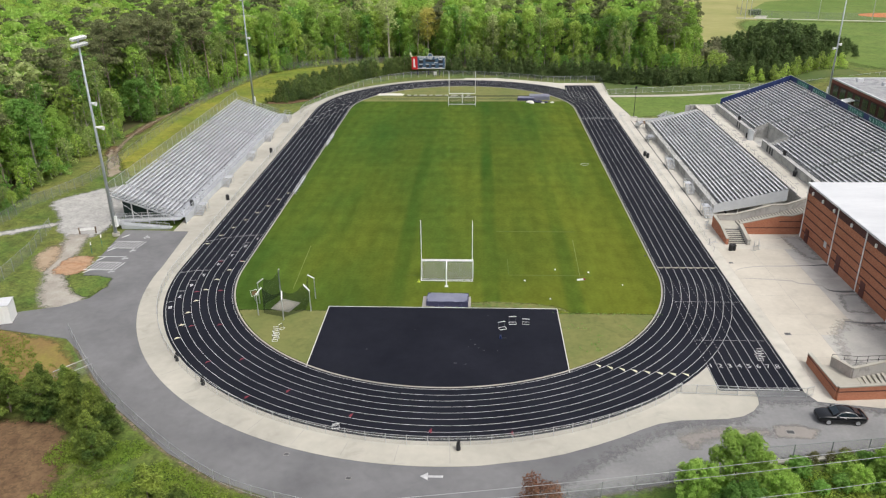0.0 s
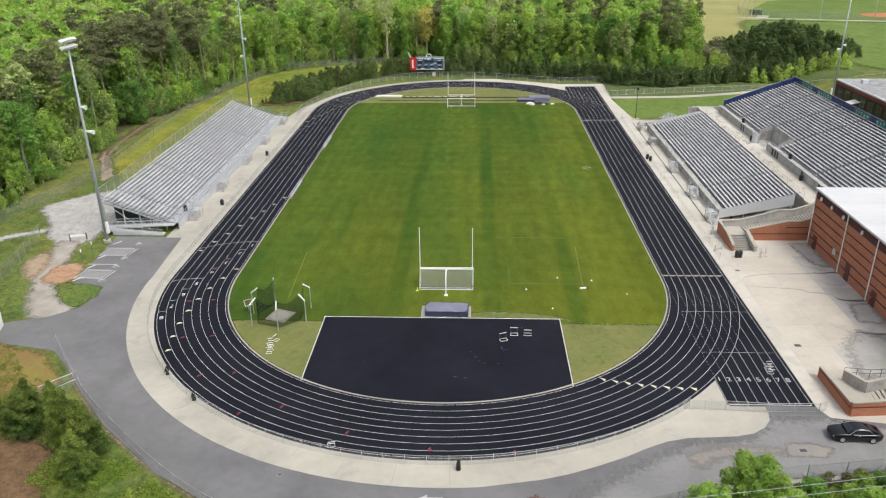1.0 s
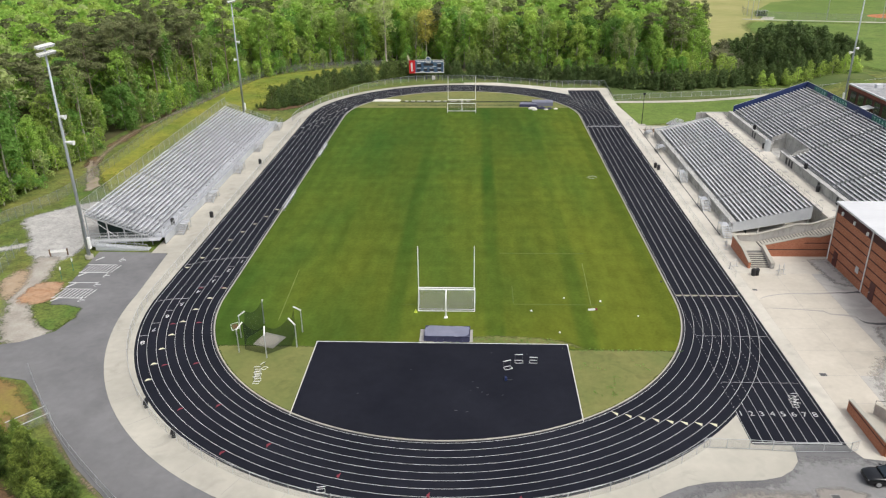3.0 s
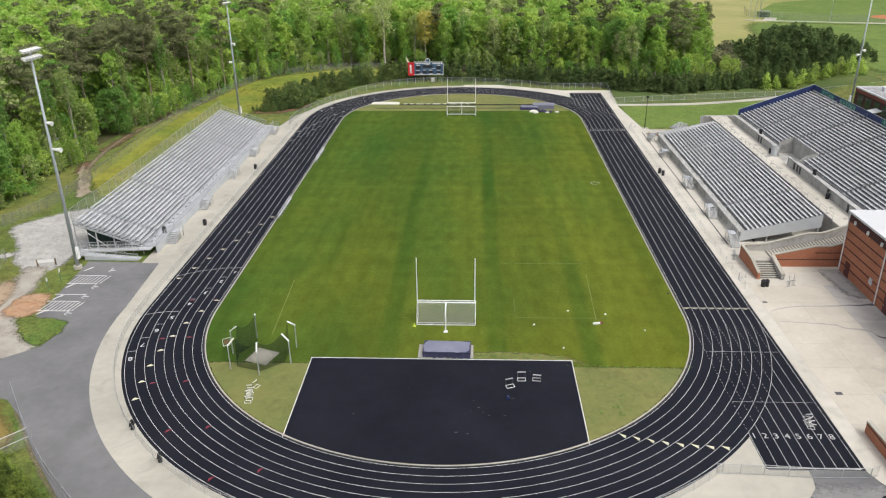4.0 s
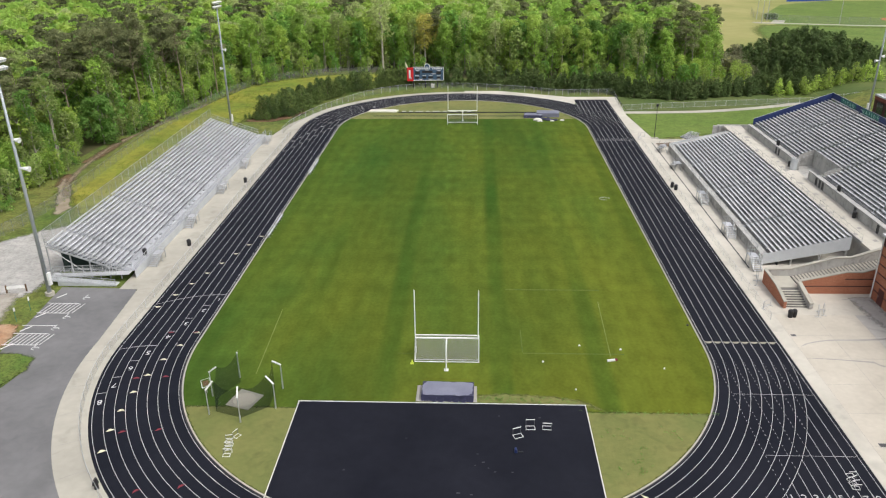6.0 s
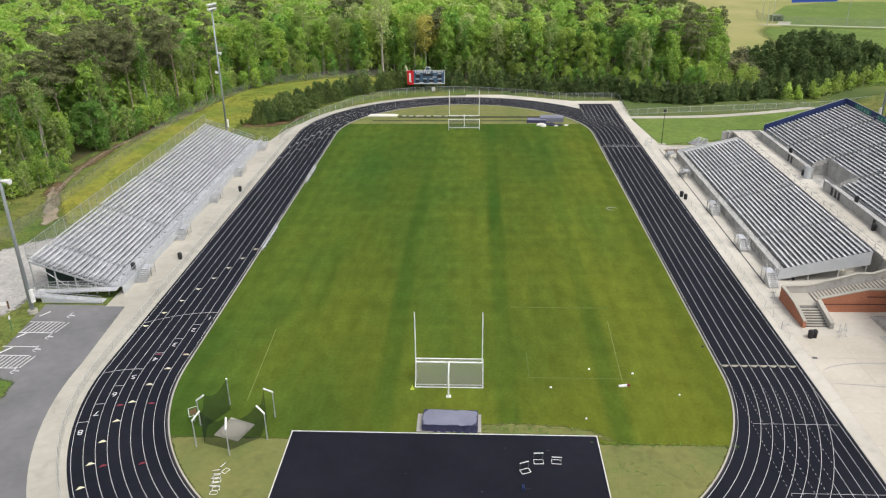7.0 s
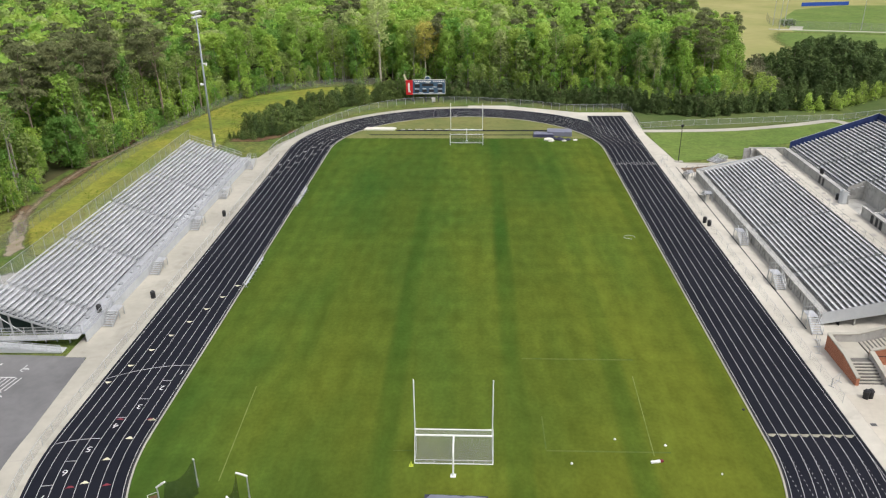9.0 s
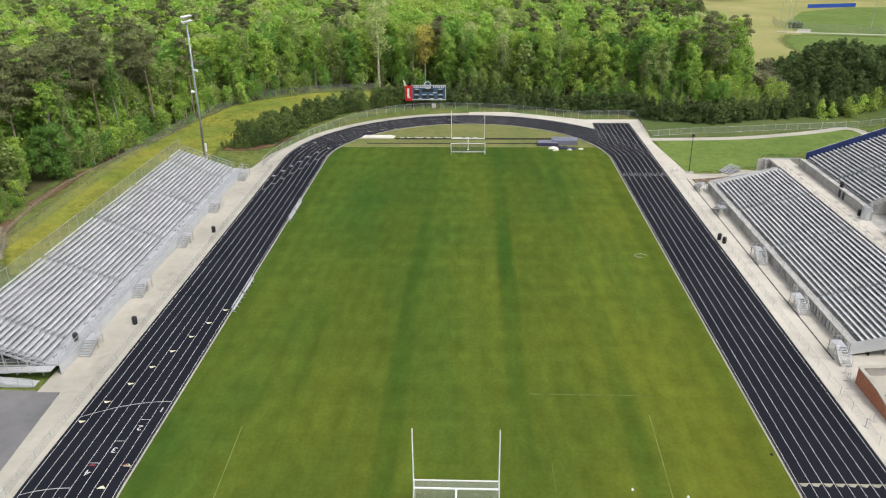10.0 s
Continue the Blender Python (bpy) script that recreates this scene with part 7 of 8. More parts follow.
# ---- the parked car ----
def car(x, y, rz):
    c = thing("car", x, y, 0.0, "black four-door saloon car parked on the road", "car", rz=rz)

    def loft(sections):
        s, n = Shape(), len(sections[0][1])
        for xx, ring in sections:
            s.v += [(xx, a, b) for a, b in ring]
        for i in range(len(sections) - 1):
            for j in range(n):
                k = (j + 1) % n
                s.f.append((i * n + j, i * n + k, (i + 1) * n + k, (i + 1) * n + j))
        s.f.append(tuple(reversed(range(n))))
        s.f.append(tuple((len(sections) - 1) * n + j for j in range(n)))
        return s

    def ring(w, z0, z1, sh=0.12):
        return [(-w + 0.06, z0), (w - 0.06, z0), (w, z0 + 0.18), (w, z1 - sh), (w - 0.1, z1 - 0.03), (w - 0.3, z1), (-w + 0.3, z1), (-w + 0.1, z1 - 0.03), (-w, z1 - sh), (-w, z0 + 0.18)]

    body = loft([(-2.38, ring(0.68, 0.38, 0.72)), (-2.25, ring(0.82, 0.26, 0.86)), (-1.6, ring(0.91, 0.2, 0.96)), (-0.6, ring(0.92, 0.2, 0.98)), (0.8, ring(0.92, 0.2, 0.98)), (1.5, ring(0.92, 0.2, 1.0)),
                 (2.1, ring(0.88, 0.24, 1.0)), (2.38, ring(0.76, 0.36, 0.9))])
    part("body", body, CAR_PAINT, c, smooth=True)
    cab = loft([(-1.05, ring(0.80, 0.9, 0.99, 0.03)), (-0.35, ring(0.72, 0.9, 1.36, 0.2)), (0.25, ring(0.68, 0.9, 1.44, 0.22)), (0.95, ring(0.67, 0.9, 1.40, 0.22)), (1.85, ring(0.70, 0.9, 1.02, 0.05))])
    part("cabin", cab, CAR_PAINT, c, smooth=True)
    part("windscreen", Shape().face([(-1.02, -0.68, 1.0), (-1.02, 0.68, 1.0), (-0.42, 0.56, 1.36), (-0.42, -0.56, 1.36)]), GLASS_DARK, c)
    part("rear_window", Shape().face([(1.05, -0.52, 1.40), (1.05, 0.52, 1.40), (1.75, 0.6, 1.08), (1.75, -0.6, 1.08)]), GLASS_DARK, c)
    for sy in (-1, 1):
        part("side_window", Shape().face([(-0.8, sy * 0.83, 1.0), (0.3, sy * 0.83, 1.0), (0.28, sy * 0.72, 1.36), (-0.3, sy * 0.74, 1.32)]), GLASS_DARK, c)
        part("side_window", Shape().face([(0.36, sy * 0.83, 1.0), (1.35, sy * 0.83, 1.03), (0.95, sy * 0.72, 1.33), (0.34, sy * 0.72, 1.36)]), GLASS_DARK, c)
        part("window_trim", Shape().path([(-0.85, sy * 0.86, 1.0), (-0.28, sy * 0.765, 1.36), (0.3, sy * 0.735, 1.41), (0.98, sy * 0.74, 1.37), (1.42, sy * 0.85, 1.04)], 0.016, 5), GALV, c, "bright window trim")
        part("mirror", Shape().box(-0.72, -0.54, sy * 1.0 - 0.1, sy * 1.0 + 0.1, 0.95, 1.1), CAR_PAINT, c)
        part("headlight", Shape().box(-2.3, -2.0, sy * 0.62 - 0.16, sy * 0.62 + 0.16, 0.62, 0.76), LAMP_GLASS, c)
        part("tail_light", Shape().box(2.2, 2.36, sy * 0.6 - 0.16, sy * 0.6 + 0.16, 0.72, 0.86), RED, c)
        part("door_handle", Shape().box(0.0, 0.2, sy * 0.93 - 0.02, sy * 0.93 + 0.02, 0.84, 0.87), GALV, c)
        for xx in (-1.42, 1.42):
            w = part("wheel", Shape().tube((xx, sy * 0.72, 0.33), (xx, sy * 0.93, 0.33), 0.33, n=18), TYRE, c)
            part("rim", Shape().tube((xx, sy * 0.90, 0.33), (xx, sy * 0.945, 0.33), 0.23, n=10), GALV, w)
    part("grille", Shape().box(-2.4, -2.34, -0.45, 0.45, 0.45, 0.62), DARK_STEEL, c)
    part("number_plate", Shape().box(2.36, 2.4, -0.25, 0.25, 0.5, 0.62), WHITE_STEEL, c)


car(41.05, -31.35, -2)

# ---- power cables over the verge ----
for a, b, k in (((-8, -50, 4.5), (60, -50, 16.5), 0), ((-8, -50, 3.6), (60, -50, 15.6), 1), ((4, -50, 2.4), (60, -50, 14.0), 2)):
    cable = thing("power_cable", a[0], a[1], a[2], "thin pale overhead power cable", "cable", "overhead cables")
    pts = []
    for i in range(17):
        t = i / 16
        p = Vector(a).lerp(Vector(b), t) - Vector(a)
        pts.append(p - Vector((0, 0, 0.8 * math.sin(math.pi * t))))
    part("line", Shape().path(pts, 0.022, 5), WIRE, cable)

# ---- the ball field beyond the trees ----
ORANGE = material("orange_clay", (0.50, 0.16, 0.05), (0.56, 0.20, 0.075), 0.3, 0.95, fine=0.1)
MZ = 3.5
patch("outfield", [(130, 262), (160, 254), (300, 236), (320, 352), (190, 358), (160, 340), (136, 296)], GRASS_LAWN, MZ + 0.02, "mown green outfield", "lawn")
soft_patch("practice_lawn", [(117, 249), (124, 262), (160, 254), (300, 236), (300, 138), (130, 138), (122, 150), (116, 200), (112, 226)], GRASS_LAWN, 0.03, "broad green practice lawn beyond the pines", "lawn", 14.0, 2.0)
patch("ball_path", [(122.5, 269.4), (126, 267.6), (163, 257.8), (300, 228), (300, 231.5), (163, 260.6), (127, 270.2), (123, 271)], CONCRETE, MZ + 0.06, "pale path beside the ball field", "path")
patch("ball_slab", [(130.5, 269.2), (135.5, 268), (139.5, 277), (134.5, 278)], CONCRETE, MZ + 0.08, "pale concrete pad by the ball field", "concrete pad")
patch("infield_clay", [(194 + 13 * math.cos(i * 0.4), 277 + 9 * math.sin(i * 0.4)) for i in range(15)], ORANGE, MZ + 0.08, "orange clay infield", "clay")
net_ob = fence("ball_fence", [(132, 300), (128, 285), (131, 272), (160, 262), (300, 233)], 3.0, "tall wire fence of the ball field", 8.0)
net_ob.location.z = 0
for x, y, h in ((126, 268, 14), (131, 276, 15), (128.5, 282, 12), (158, 266, 12), (180, 262, 12)):
    bp = thing("net_pole", x, y, MZ, "tall pale pole of the ball field net", "pole", "poles of the ball field")
    part("pole", Shape().tube((0, 0, 0), (0, 0, h), 0.16, 0.1, 8), GALV, bp)
dg = thing("batting_cage", 135, 281, MZ, "dark netted batting cage beside the ball field", "batting cage")
for y in (0, 3):
    part("frame", Shape().path([(-2.5, y, 0), (-2.5, y, 2.2), (2.5, y, 2.4), (2.5, y, 0)], 0.06, 6), GALV, dg)
    part("net", Shape().face([(-2.5, y, 0), (2.5, y, 0), (2.5, y, 2.4), (-2.5, y, 2.2)]), NET_GREEN, dg)
part("wheel_base", Shape().box(-2.4, 2.4, 0.1, 2.9, 0, 0.25), BLACK, dg)
bl = thing("outfield_banner", 181, 356, MZ, "long blue outfield fence banner", "banner", rz=10)
part("sheet", Shape().box(-13, 13, -0.05, 0.05, 0.2, 2.0), material("blue_banner", (0.02, 0.07, 0.38), (0.03, 0.09, 0.45), 0.5, 0.5), bl)
for x in (-12, -6, 0, 6, 12):
    part("post", Shape().tube((x, 0.15, 0), (x, 0.15, 2.1), 0.06, n=6), GALV, bl)


# ---- trees ----
def leaf_material(name, a, b, vary=0.22, trans=0.5, each=0.17):
    m = material(name, a, b, 0.25, 0.75, island=each, vary=vary, spec=0.25)
    n, ln = m.node_tree.nodes, m.node_tree.links
    p = n["Principled BSDF"]
    tl = n.new("ShaderNodeBsdfTranslucent")
    ln.new(p.inputs["Base Color"].links[0].from_socket, tl.inputs["Color"])
    mx = n.new("ShaderNodeMixShader")
    mx.inputs[0].default_value = trans
    ln.new(p.outputs[0], mx.inputs[1])
    ln.new(tl.outputs[0], mx.inputs[2])
    ln.new(mx.outputs[0], n["Material Output"].inputs[0])
    return m


LEAF = [leaf_material("spring_leaf", (0.27, 0.435, 0.085), (0.38, 0.53, 0.12)),
        leaf_material("yellow_green_leaf", (0.38, 0.53, 0.105), (0.48, 0.60, 0.15)),
        leaf_material("mid_green_leaf", (0.17, 0.34, 0.07), (0.25, 0.43, 0.10)),
        leaf_material("olive_leaf", (0.30, 0.40, 0.12), (0.39, 0.47, 0.17)),
        leaf_material("pale_bud_leaf", (0.40, 0.475, 0.18), (0.50, 0.555, 0.25))]
NEEDLE = leaf_material("pine_needle", (0.15, 0.175, 0.075), (0.22, 0.235, 0.105), 0.2, 0.25)
NEEDLE_GREEN = leaf_material("green_needle", (0.075, 0.125, 0.038), (0.13, 0.185, 0.055), 0.2, 0.25)
YOUNG_NEEDLE = leaf_material("young_pine_needle", (0.06, 0.12, 0.024), (0.27, 0.34, 0.06), 0.3, 0.25, 0.5)
NEEDLE_HEDGE = leaf_material("olive_needle", (0.085, 0.14, 0.036), (0.17, 0.22, 0.06), 0.3, 0.25, 0.4)
RUST = leaf_material("rust_leaf", (0.17, 0.075, 0.045), (0.23, 0.12, 0.07), 0.2, 0.2)
TWIG = leaf_material("twig_bud", (0.19, 0.20, 0.115), (0.27, 0.27, 0.16), 0.2, 0.3)
BROWN = leaf_material("brown_olive_leaf", (0.10, 0.11, 0.04), (0.17, 0.16, 0.065), 0.2, 0.3)
AMBER = leaf_material("amber_leaf", (0.56, 0.52, 0.14), (0.68, 0.62, 0.19), 0.2, 0.55)
BARK = material("grey_bark", (0.32, 0.29, 0.24), (0.52, 0.47, 0.40), 1.2, 0.95, bump=0.5, fine=0.2)
PALE_BARK = material("pale_bark", (0.30, 0.275, 0.23), (0.42, 0.39, 0.33), 2.0, 0.9, fine=0.2)
PINE_BARK = material("pine_bark", (0.20, 0.15, 0.11), (0.34, 0.28, 0.22), 1.2, 0.95, bump=0.5, fine=0.2)


def leaf_cloud(rng, blobs, per, size, slim=1.0, up=0.45, under=-0.5):
    """Many small bent leaf sprays on the outside of blobs (centre, radii), facing outwards and a little up."""
    cs, ns = [], []
    for (c, r), n in zip(blobs, per):
        d = rng.normal(size=(n, 3))
        d /= np.linalg.norm(d, axis=1)[:, None]
        d[:, 2] = np.where(d[:, 2] < under, -d[:, 2], d[:, 2])
        rad = rng.uniform(0.4, 1.3, (n, 1)) ** 0.7
        cs.append(np.array(c) + d * rad * np.array(r))
        ns.append(d + rng.normal(scale=0.5, size=(n, 3)) + np.array((0, 0, up)))
    c, nrm = np.concatenate(cs), np.concatenate(ns)
    nrm /= np.linalg.norm(nrm, axis=1)[:, None]
    ref = rng.normal(size=c.shape)
    u = np.cross(nrm, ref)
    u /= np.linalg.norm(u, axis=1)[:, None]
    w = np.cross(nrm, u)
    s = size * 1.15 * rng.uniform(0.6, 1.35, (len(c), 1))
    q = rng.uniform(0.5, 0.95, (len(c), 1)) * slim
    return np.stack([c - u * s, c + u * s * 0.75 - w * s * q, c + u * s * 0.6 + w * s * q + nrm * s * 0.2], 1).reshape(-1, 3)


def leaf_mesh(name, v, mat):
    me = bpy.data.meshes.new(name)
    n = len(v) // 3
    me.vertices.add(len(v))
    me.vertices.foreach_set("co", v.astype(np.float32).ravel())
    me.loops.add(3 * n)
    me.loops.foreach_set("vertex_index", np.arange(3 * n, dtype=np.int32))
    me.polygons.add(n)
    me.polygons.foreach_set("loop_start", np.arange(0, 3 * n, 3, dtype=np.int32))
    me.materials.append(mat)
    me.update(calc_edges=True)
    return me


def broadleaf_blobs(rng, h, spread, low=0.3, n=20, tall=1.0):
    """Clumps of a broad crown: widest above the middle, ragged below, a rounded uneven top."""
    blobs = []
    for i in range(n):
        t = low + (0.95 - low) * ((i + rng.uniform(0, 1)) / n) ** 0.8
        k = math.sin(math.pi * min(1.0, 0.12 + 0.8 * (t - low) / (0.97 - low))) ** 0.6
        a, d = i * 2.4 + rng.uniform(-0.5, 0.5), spread * k * rng.uniform(0.3, 0.82)
        r = spread * rng.uniform(0.2, 0.38)
        blobs.append(((d * math.cos(a), d * math.sin(a), h * t - 0.03 * h * rng.uniform(0, 1)), (r, r, r * tall * rng.uniform(0.75, 1.15))))
    blobs.append(((0, 0, h * 0.93), (spread * 0.34, spread * 0.34, h * 0.06)))
    return blobs


def pine_blobs(rng, h, spread, low=0.55, n=16):
    blobs = []
    for i in range(n):
        t = low + (0.97 - low) * (i + rng.uniform(0, 1)) / n
        k = (1.05 - t) / (1.05 - low)
        a, d = rng.uniform(0, 6.283), spread * (0.25 + 0.75 * k ** 0.7) * rng.uniform(0.35, 0.85)
        r = spread * rng.uniform(0.22, 0.4)
        blobs.append(((d * math.cos(a), d * math.sin(a), h * t), (r, r, r * 0.5)))
    return blobs


def cone_blobs(rng, h, spread, n=22, fat=1.0):
    blobs = []
    for i in range(n):
        t = 0.06 + 0.9 * i / n
        k = (1 - t) ** 0.75
        a, d = rng.uniform(0, 6.283), spread * k * rng.uniform(0.25, 0.85)
        r = spread * (0.14 + 0.34 * k) * fat
        blobs.append(((d * math.cos(a), d * math.sin(a), h * t), (r, r, r * 0.8)))
    return blobs


def trunk_shape(rng, h, r, blobs, top=0.9, limbs=7):
    s = Shape()
    p, pts = Vector((0, 0, -0.3)), []
    for i in range(6):
        t = i / 5 * top
        pts.append(Vector((rng.normal() * 0.012 * h * t, rng.normal() * 0.012 * h * t, h * t - (0.3 if i == 0 else 0))))
    for i in range(5):
        s.tube(pts[i], pts[i + 1], r * (1 - 0.17 * i), r * (1 - 0.17 * (i + 1)), 7)
    for i in range(min(limbs, len(blobs))):
        c = Vector(blobs[i * len(blobs) // limbs][0])
        z = max(0.12 * h, c.z - 0.45 * math.hypot(c.x, c.y) - 0.04 * h)
        t = z / (h * top) * 5
        k = min(4, int(t))
        base = pts[k].lerp(pts[k + 1], min(1, t - k))
        s.tube(base, c, r * 0.38, r * 0.1, 5)
    return s


def tree_kit(kind, seed, h, spread, leaves, size, mat, low=0.3, bark=None, trunk=0.018):
    """Meshes of one kind of tree: trunk and crown."""
    rng = np.random.default_rng(seed)
    if kind == "broad":
        blobs = broadleaf_blobs(rng, h, spread, low, 26, 1.25 if h > 12 else 1.0) if leaves < 5000 else [(c, tuple(0.5 * q for q in r)) for c, r in broadleaf_blobs(rng, h, spread * 1.12, low, 90)]
    elif kind == "pine":
        blobs = pine_blobs(rng, h, spread, low)
    else:
        blobs = cone_blobs(rng, h, spread) if leaves < 3000 else cone_blobs(rng, h, spread, 150, 0.36)
    vol = np.array([b[1][0] ** 2 for b in blobs])
    per = np.maximum(8, (leaves * vol / vol.sum()).astype(int))
    return (trunk_shape(rng, h, h * trunk, blobs).mesh("trunk", bark or BARK), leaf_mesh("crown", leaf_cloud(rng, blobs, per, size, 1.0 if kind == "broad" else 0.5 if leaves < 5000 else 0.24, 0.45 if kind == "broad" else 0.8), mat))


def plant(name, kit, x, y, scale, turn, label, category="tree", group="", z=None):
    t = thing(name, x, y, height(x, y) - 0.03 if z is None else z, label, category, group, turn)
    t.scale = (scale, scale, scale * random.uniform(0.92, 1.1))
    part("trunk", kit[0], None, t)
    part("crown", kit[1], None, t)
    return t


KITS = {
    "spring": [tree_kit("broad", 10 + i, 18.5, 4.2, 3600, 0.24, LEAF[0], 0.12 + 0.1 * i) for i in range(3)],
    "yellow": [tree_kit("broad", 20 + i, 18, 4.0, 3300, 0.25, LEAF[1], 0.14) for i in range(2)],
    "green": [tree_kit("broad", 30 + i, 17, 4.5, 3600, 0.25, LEAF[2], 0.15) for i in range(2)],
    "olive": [tree_kit("broad", 40 + i, 19.5, 3.7, 2300, 0.2, LEAF[3], 0.4) for i in range(2)],
    "pale": [tree_kit("broad", 45 + i, 18.5, 3.6, 2000, 0.2, LEAF[4], 0.4) for i in range(2)],
    "pine": [tree_kit("pine", 50 + i, 23.5, 4.3, 3600, 0.24, NEEDLE, 0.5 + 0.07 * i, PINE_BARK, 0.011) for i in range(3)],
    "slim": [tree_kit("broad", 47 + i, 19, 2.4, 800, 0.22, LEAF[(3, 2, 0)[i]], 0.58, PALE_BARK, 0.012) for i in range(3)],
    "rust": [tree_kit("broad", 60, 15, 3.6, 2300, 0.22, AMBER, 0.45)],
    "conifer": [tree_kit("cone", 70 + i, 6.0, 2.1, 1150, 0.26, NEEDLE_GREEN, bark=PINE_BARK) for i in range(3)],
    "hedge": [tree_kit("cone", 130 + i, 5.6, 2.5, 1250, 0.23, NEEDLE_HEDGE if i < 2 else NEEDLE_GREEN, bark=PINE_BARK) for i in range(3)],
    "sapling": [tree_kit("broad", 90 + i, 8.5, 2.7, 860, 0.22, LEAF[(0, 2, 1, 3)[i]], 0.05) for i in range(4)],
    "bush": [tree_kit("broad", 97, 9.3, 4.0, 4900, 0.2, LEAF[2], 0.03)],
    "scrub": [tree_kit("broad", 150 + i, 5.2, 2.6, 800, 0.14, TWIG, 0.1, trunk=0.012) for i in range(2)],
    "near_pine": [tree_kit("cone", 100 + i, 6.6, 3.0, 12000, 0.2, YOUNG_NEEDLE, bark=PINE_BARK, trunk=0.02) for i in range(2)],
    "near_leaf": [tree_kit("broad", 110 + i, 6.5, 3.1, 11000, 0.115, LEAF[(0, 2)[i]], 0.08, trunk=0.02) for i in range(2)],
    "low_shrub": [tree_kit("broad", 140 + i, 1.2, 1.0, 1200, 0.09, LEAF[(0, 2)[i]], 0.1, trunk=0.03) for i in range(2)],
    "near_brown": [tree_kit("broad", 121, 4.2, 2.2, 3000, 0.09, BROWN, 0.1, trunk=0.02)],
    "near_rust": [tree_kit("broad", 120, 3.3, 2.5, 3000, 0.085, RUST, 0.15, trunk=0.02)],
    "shrub": [tree_kit("cone", 80 + i, 4.2, 2.2, 700, 0.22, LEAF[i], trunk=0.02) for i in range(3)],
}
LABELS = {"spring": "tall broadleaf tree in bright spring leaf", "yellow": "broadleaf tree with yellow-green young leaves", "green": "dense mid-green broadleaf tree",
          "olive": "thin olive-leaved tree just budding", "pine": "tall pine with bare trunk and dark crown", "rust": "sparse tree with amber-brown new leaves", "pale": "slender tree with pale cream-green buds", "slim": "slim pale trunk with a thin high crown",
          "conifer": "dense dark green young pine", "shrub": "bushy green shrub at the wood's edge", "sapling": "leafy young tree at the wood's edge",
          "near_pine": "bushy young pine beside the road", "near_leaf": "round leafy tree in fresh green leaf", "near_rust": "small red-leaved ornamental tree"}


WOOD = np.array([(-78, -5), (-80, 30), (-81, 88), (-77.5, 100), (-75, 115), (-72, 132), (-67.5, 151), (-58, 165), (-46, 174.5), (-27, 178.5), (-14, 176), (0, 170),
                 (15, 164), (40, 158), (60, 157), (72, 159), (80, 168), (84, 185), (80, 215), (84, 262), (88, 420), (-400, 420), (-400, -5)], float)


def in_wood(x, y):
    """How far inside the wood's edge, in metres; negative outside."""
    q, near, inside = np.array((x, y)), 1e9, False
    for a, b in zip(WOOD, np.roll(WOOD, -1, 0)):
        e = b - a
        t = min(1.0, max(0.0, (q - a) @ e / (e @ e)))
        near = min(near, math.hypot(*(q - a - t * e)))
        if (a[1] > y) != (b[1] > y) and x < e[0] * (y - a[1]) / e[1] + a[0]:
            inside = not inside
    return (near if inside else -near) + 1.5 * noise.noise(Vector((x * 0.06, y * 0.06, 3)))


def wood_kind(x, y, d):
    """Which kind grows where: pines stand in clumps along the left edge, bright leaf trees behind and at the far end,
    paler kinds deep in the middle whose colour stands in for haze.
    """
    u = random.random()
    g = noise.noise(Vector((x * 0.035, y * 0.035, 1.7)))
    if x < -52 and y < 78:
        kinds = (("pine", 0.24), ("spring", 0.2), ("yellow", 0.06), ("olive", 0.28), ("green", 0.3), ("pale", 0.1))
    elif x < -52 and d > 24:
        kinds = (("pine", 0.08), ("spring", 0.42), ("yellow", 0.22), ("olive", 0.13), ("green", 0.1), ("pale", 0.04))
    elif x < -52:
        pine = 0.36 + 0.5 * g if y < 150 else 0.09
        kinds = (("pine", pine), ("spring", 0.34), ("yellow", 0.16), ("olive", 0.24), ("green", 0.16), ("pale", 0.09))
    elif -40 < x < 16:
        # extra yellow kinds deep in: the far canopy's haze as leaf colour
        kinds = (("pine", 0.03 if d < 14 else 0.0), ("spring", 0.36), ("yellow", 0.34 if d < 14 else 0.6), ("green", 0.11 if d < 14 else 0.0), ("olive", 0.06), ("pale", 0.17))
    elif d > 14:
        kinds = (("pine", 0.12), ("spring", 0.34), ("yellow", 0.14), ("olive", 0.18), ("pale", 0.09), ("green", 0.2))
    else:
        kinds = (("pine", 0.08 + 0.3 * max(0, g)), ("spring", 0.32), ("yellow", 0.08), ("green", 0.26), ("olive", 0.19), ("pale", 0.07), ("rust", 0.012))
    u *= sum(max(0, w) for _, w in kinds)
    for k, w in kinds:
        u -= max(0, w)
        if u < 0:
            return k
    return "spring"


def before_round_tree(x, y):
    """The open strip in front of the dense round tree, where nothing tall grows."""
    u = min(1, max(0, ((x + 81) * 8 - (y - 88.5) * 13.5) / 246.25))
    return math.hypot(x + 81 - 8 * u, y - 88.5 + 13.5 * u) < 5.0


def forest_tree(k, x, y, scale, label=""):
    kit = random.choice(KITS[k])
    plant(k + "_tree", kit, x, y, scale, random.uniform(0, 360), label or LABELS[k], "tree", "trees of the wood's edge")


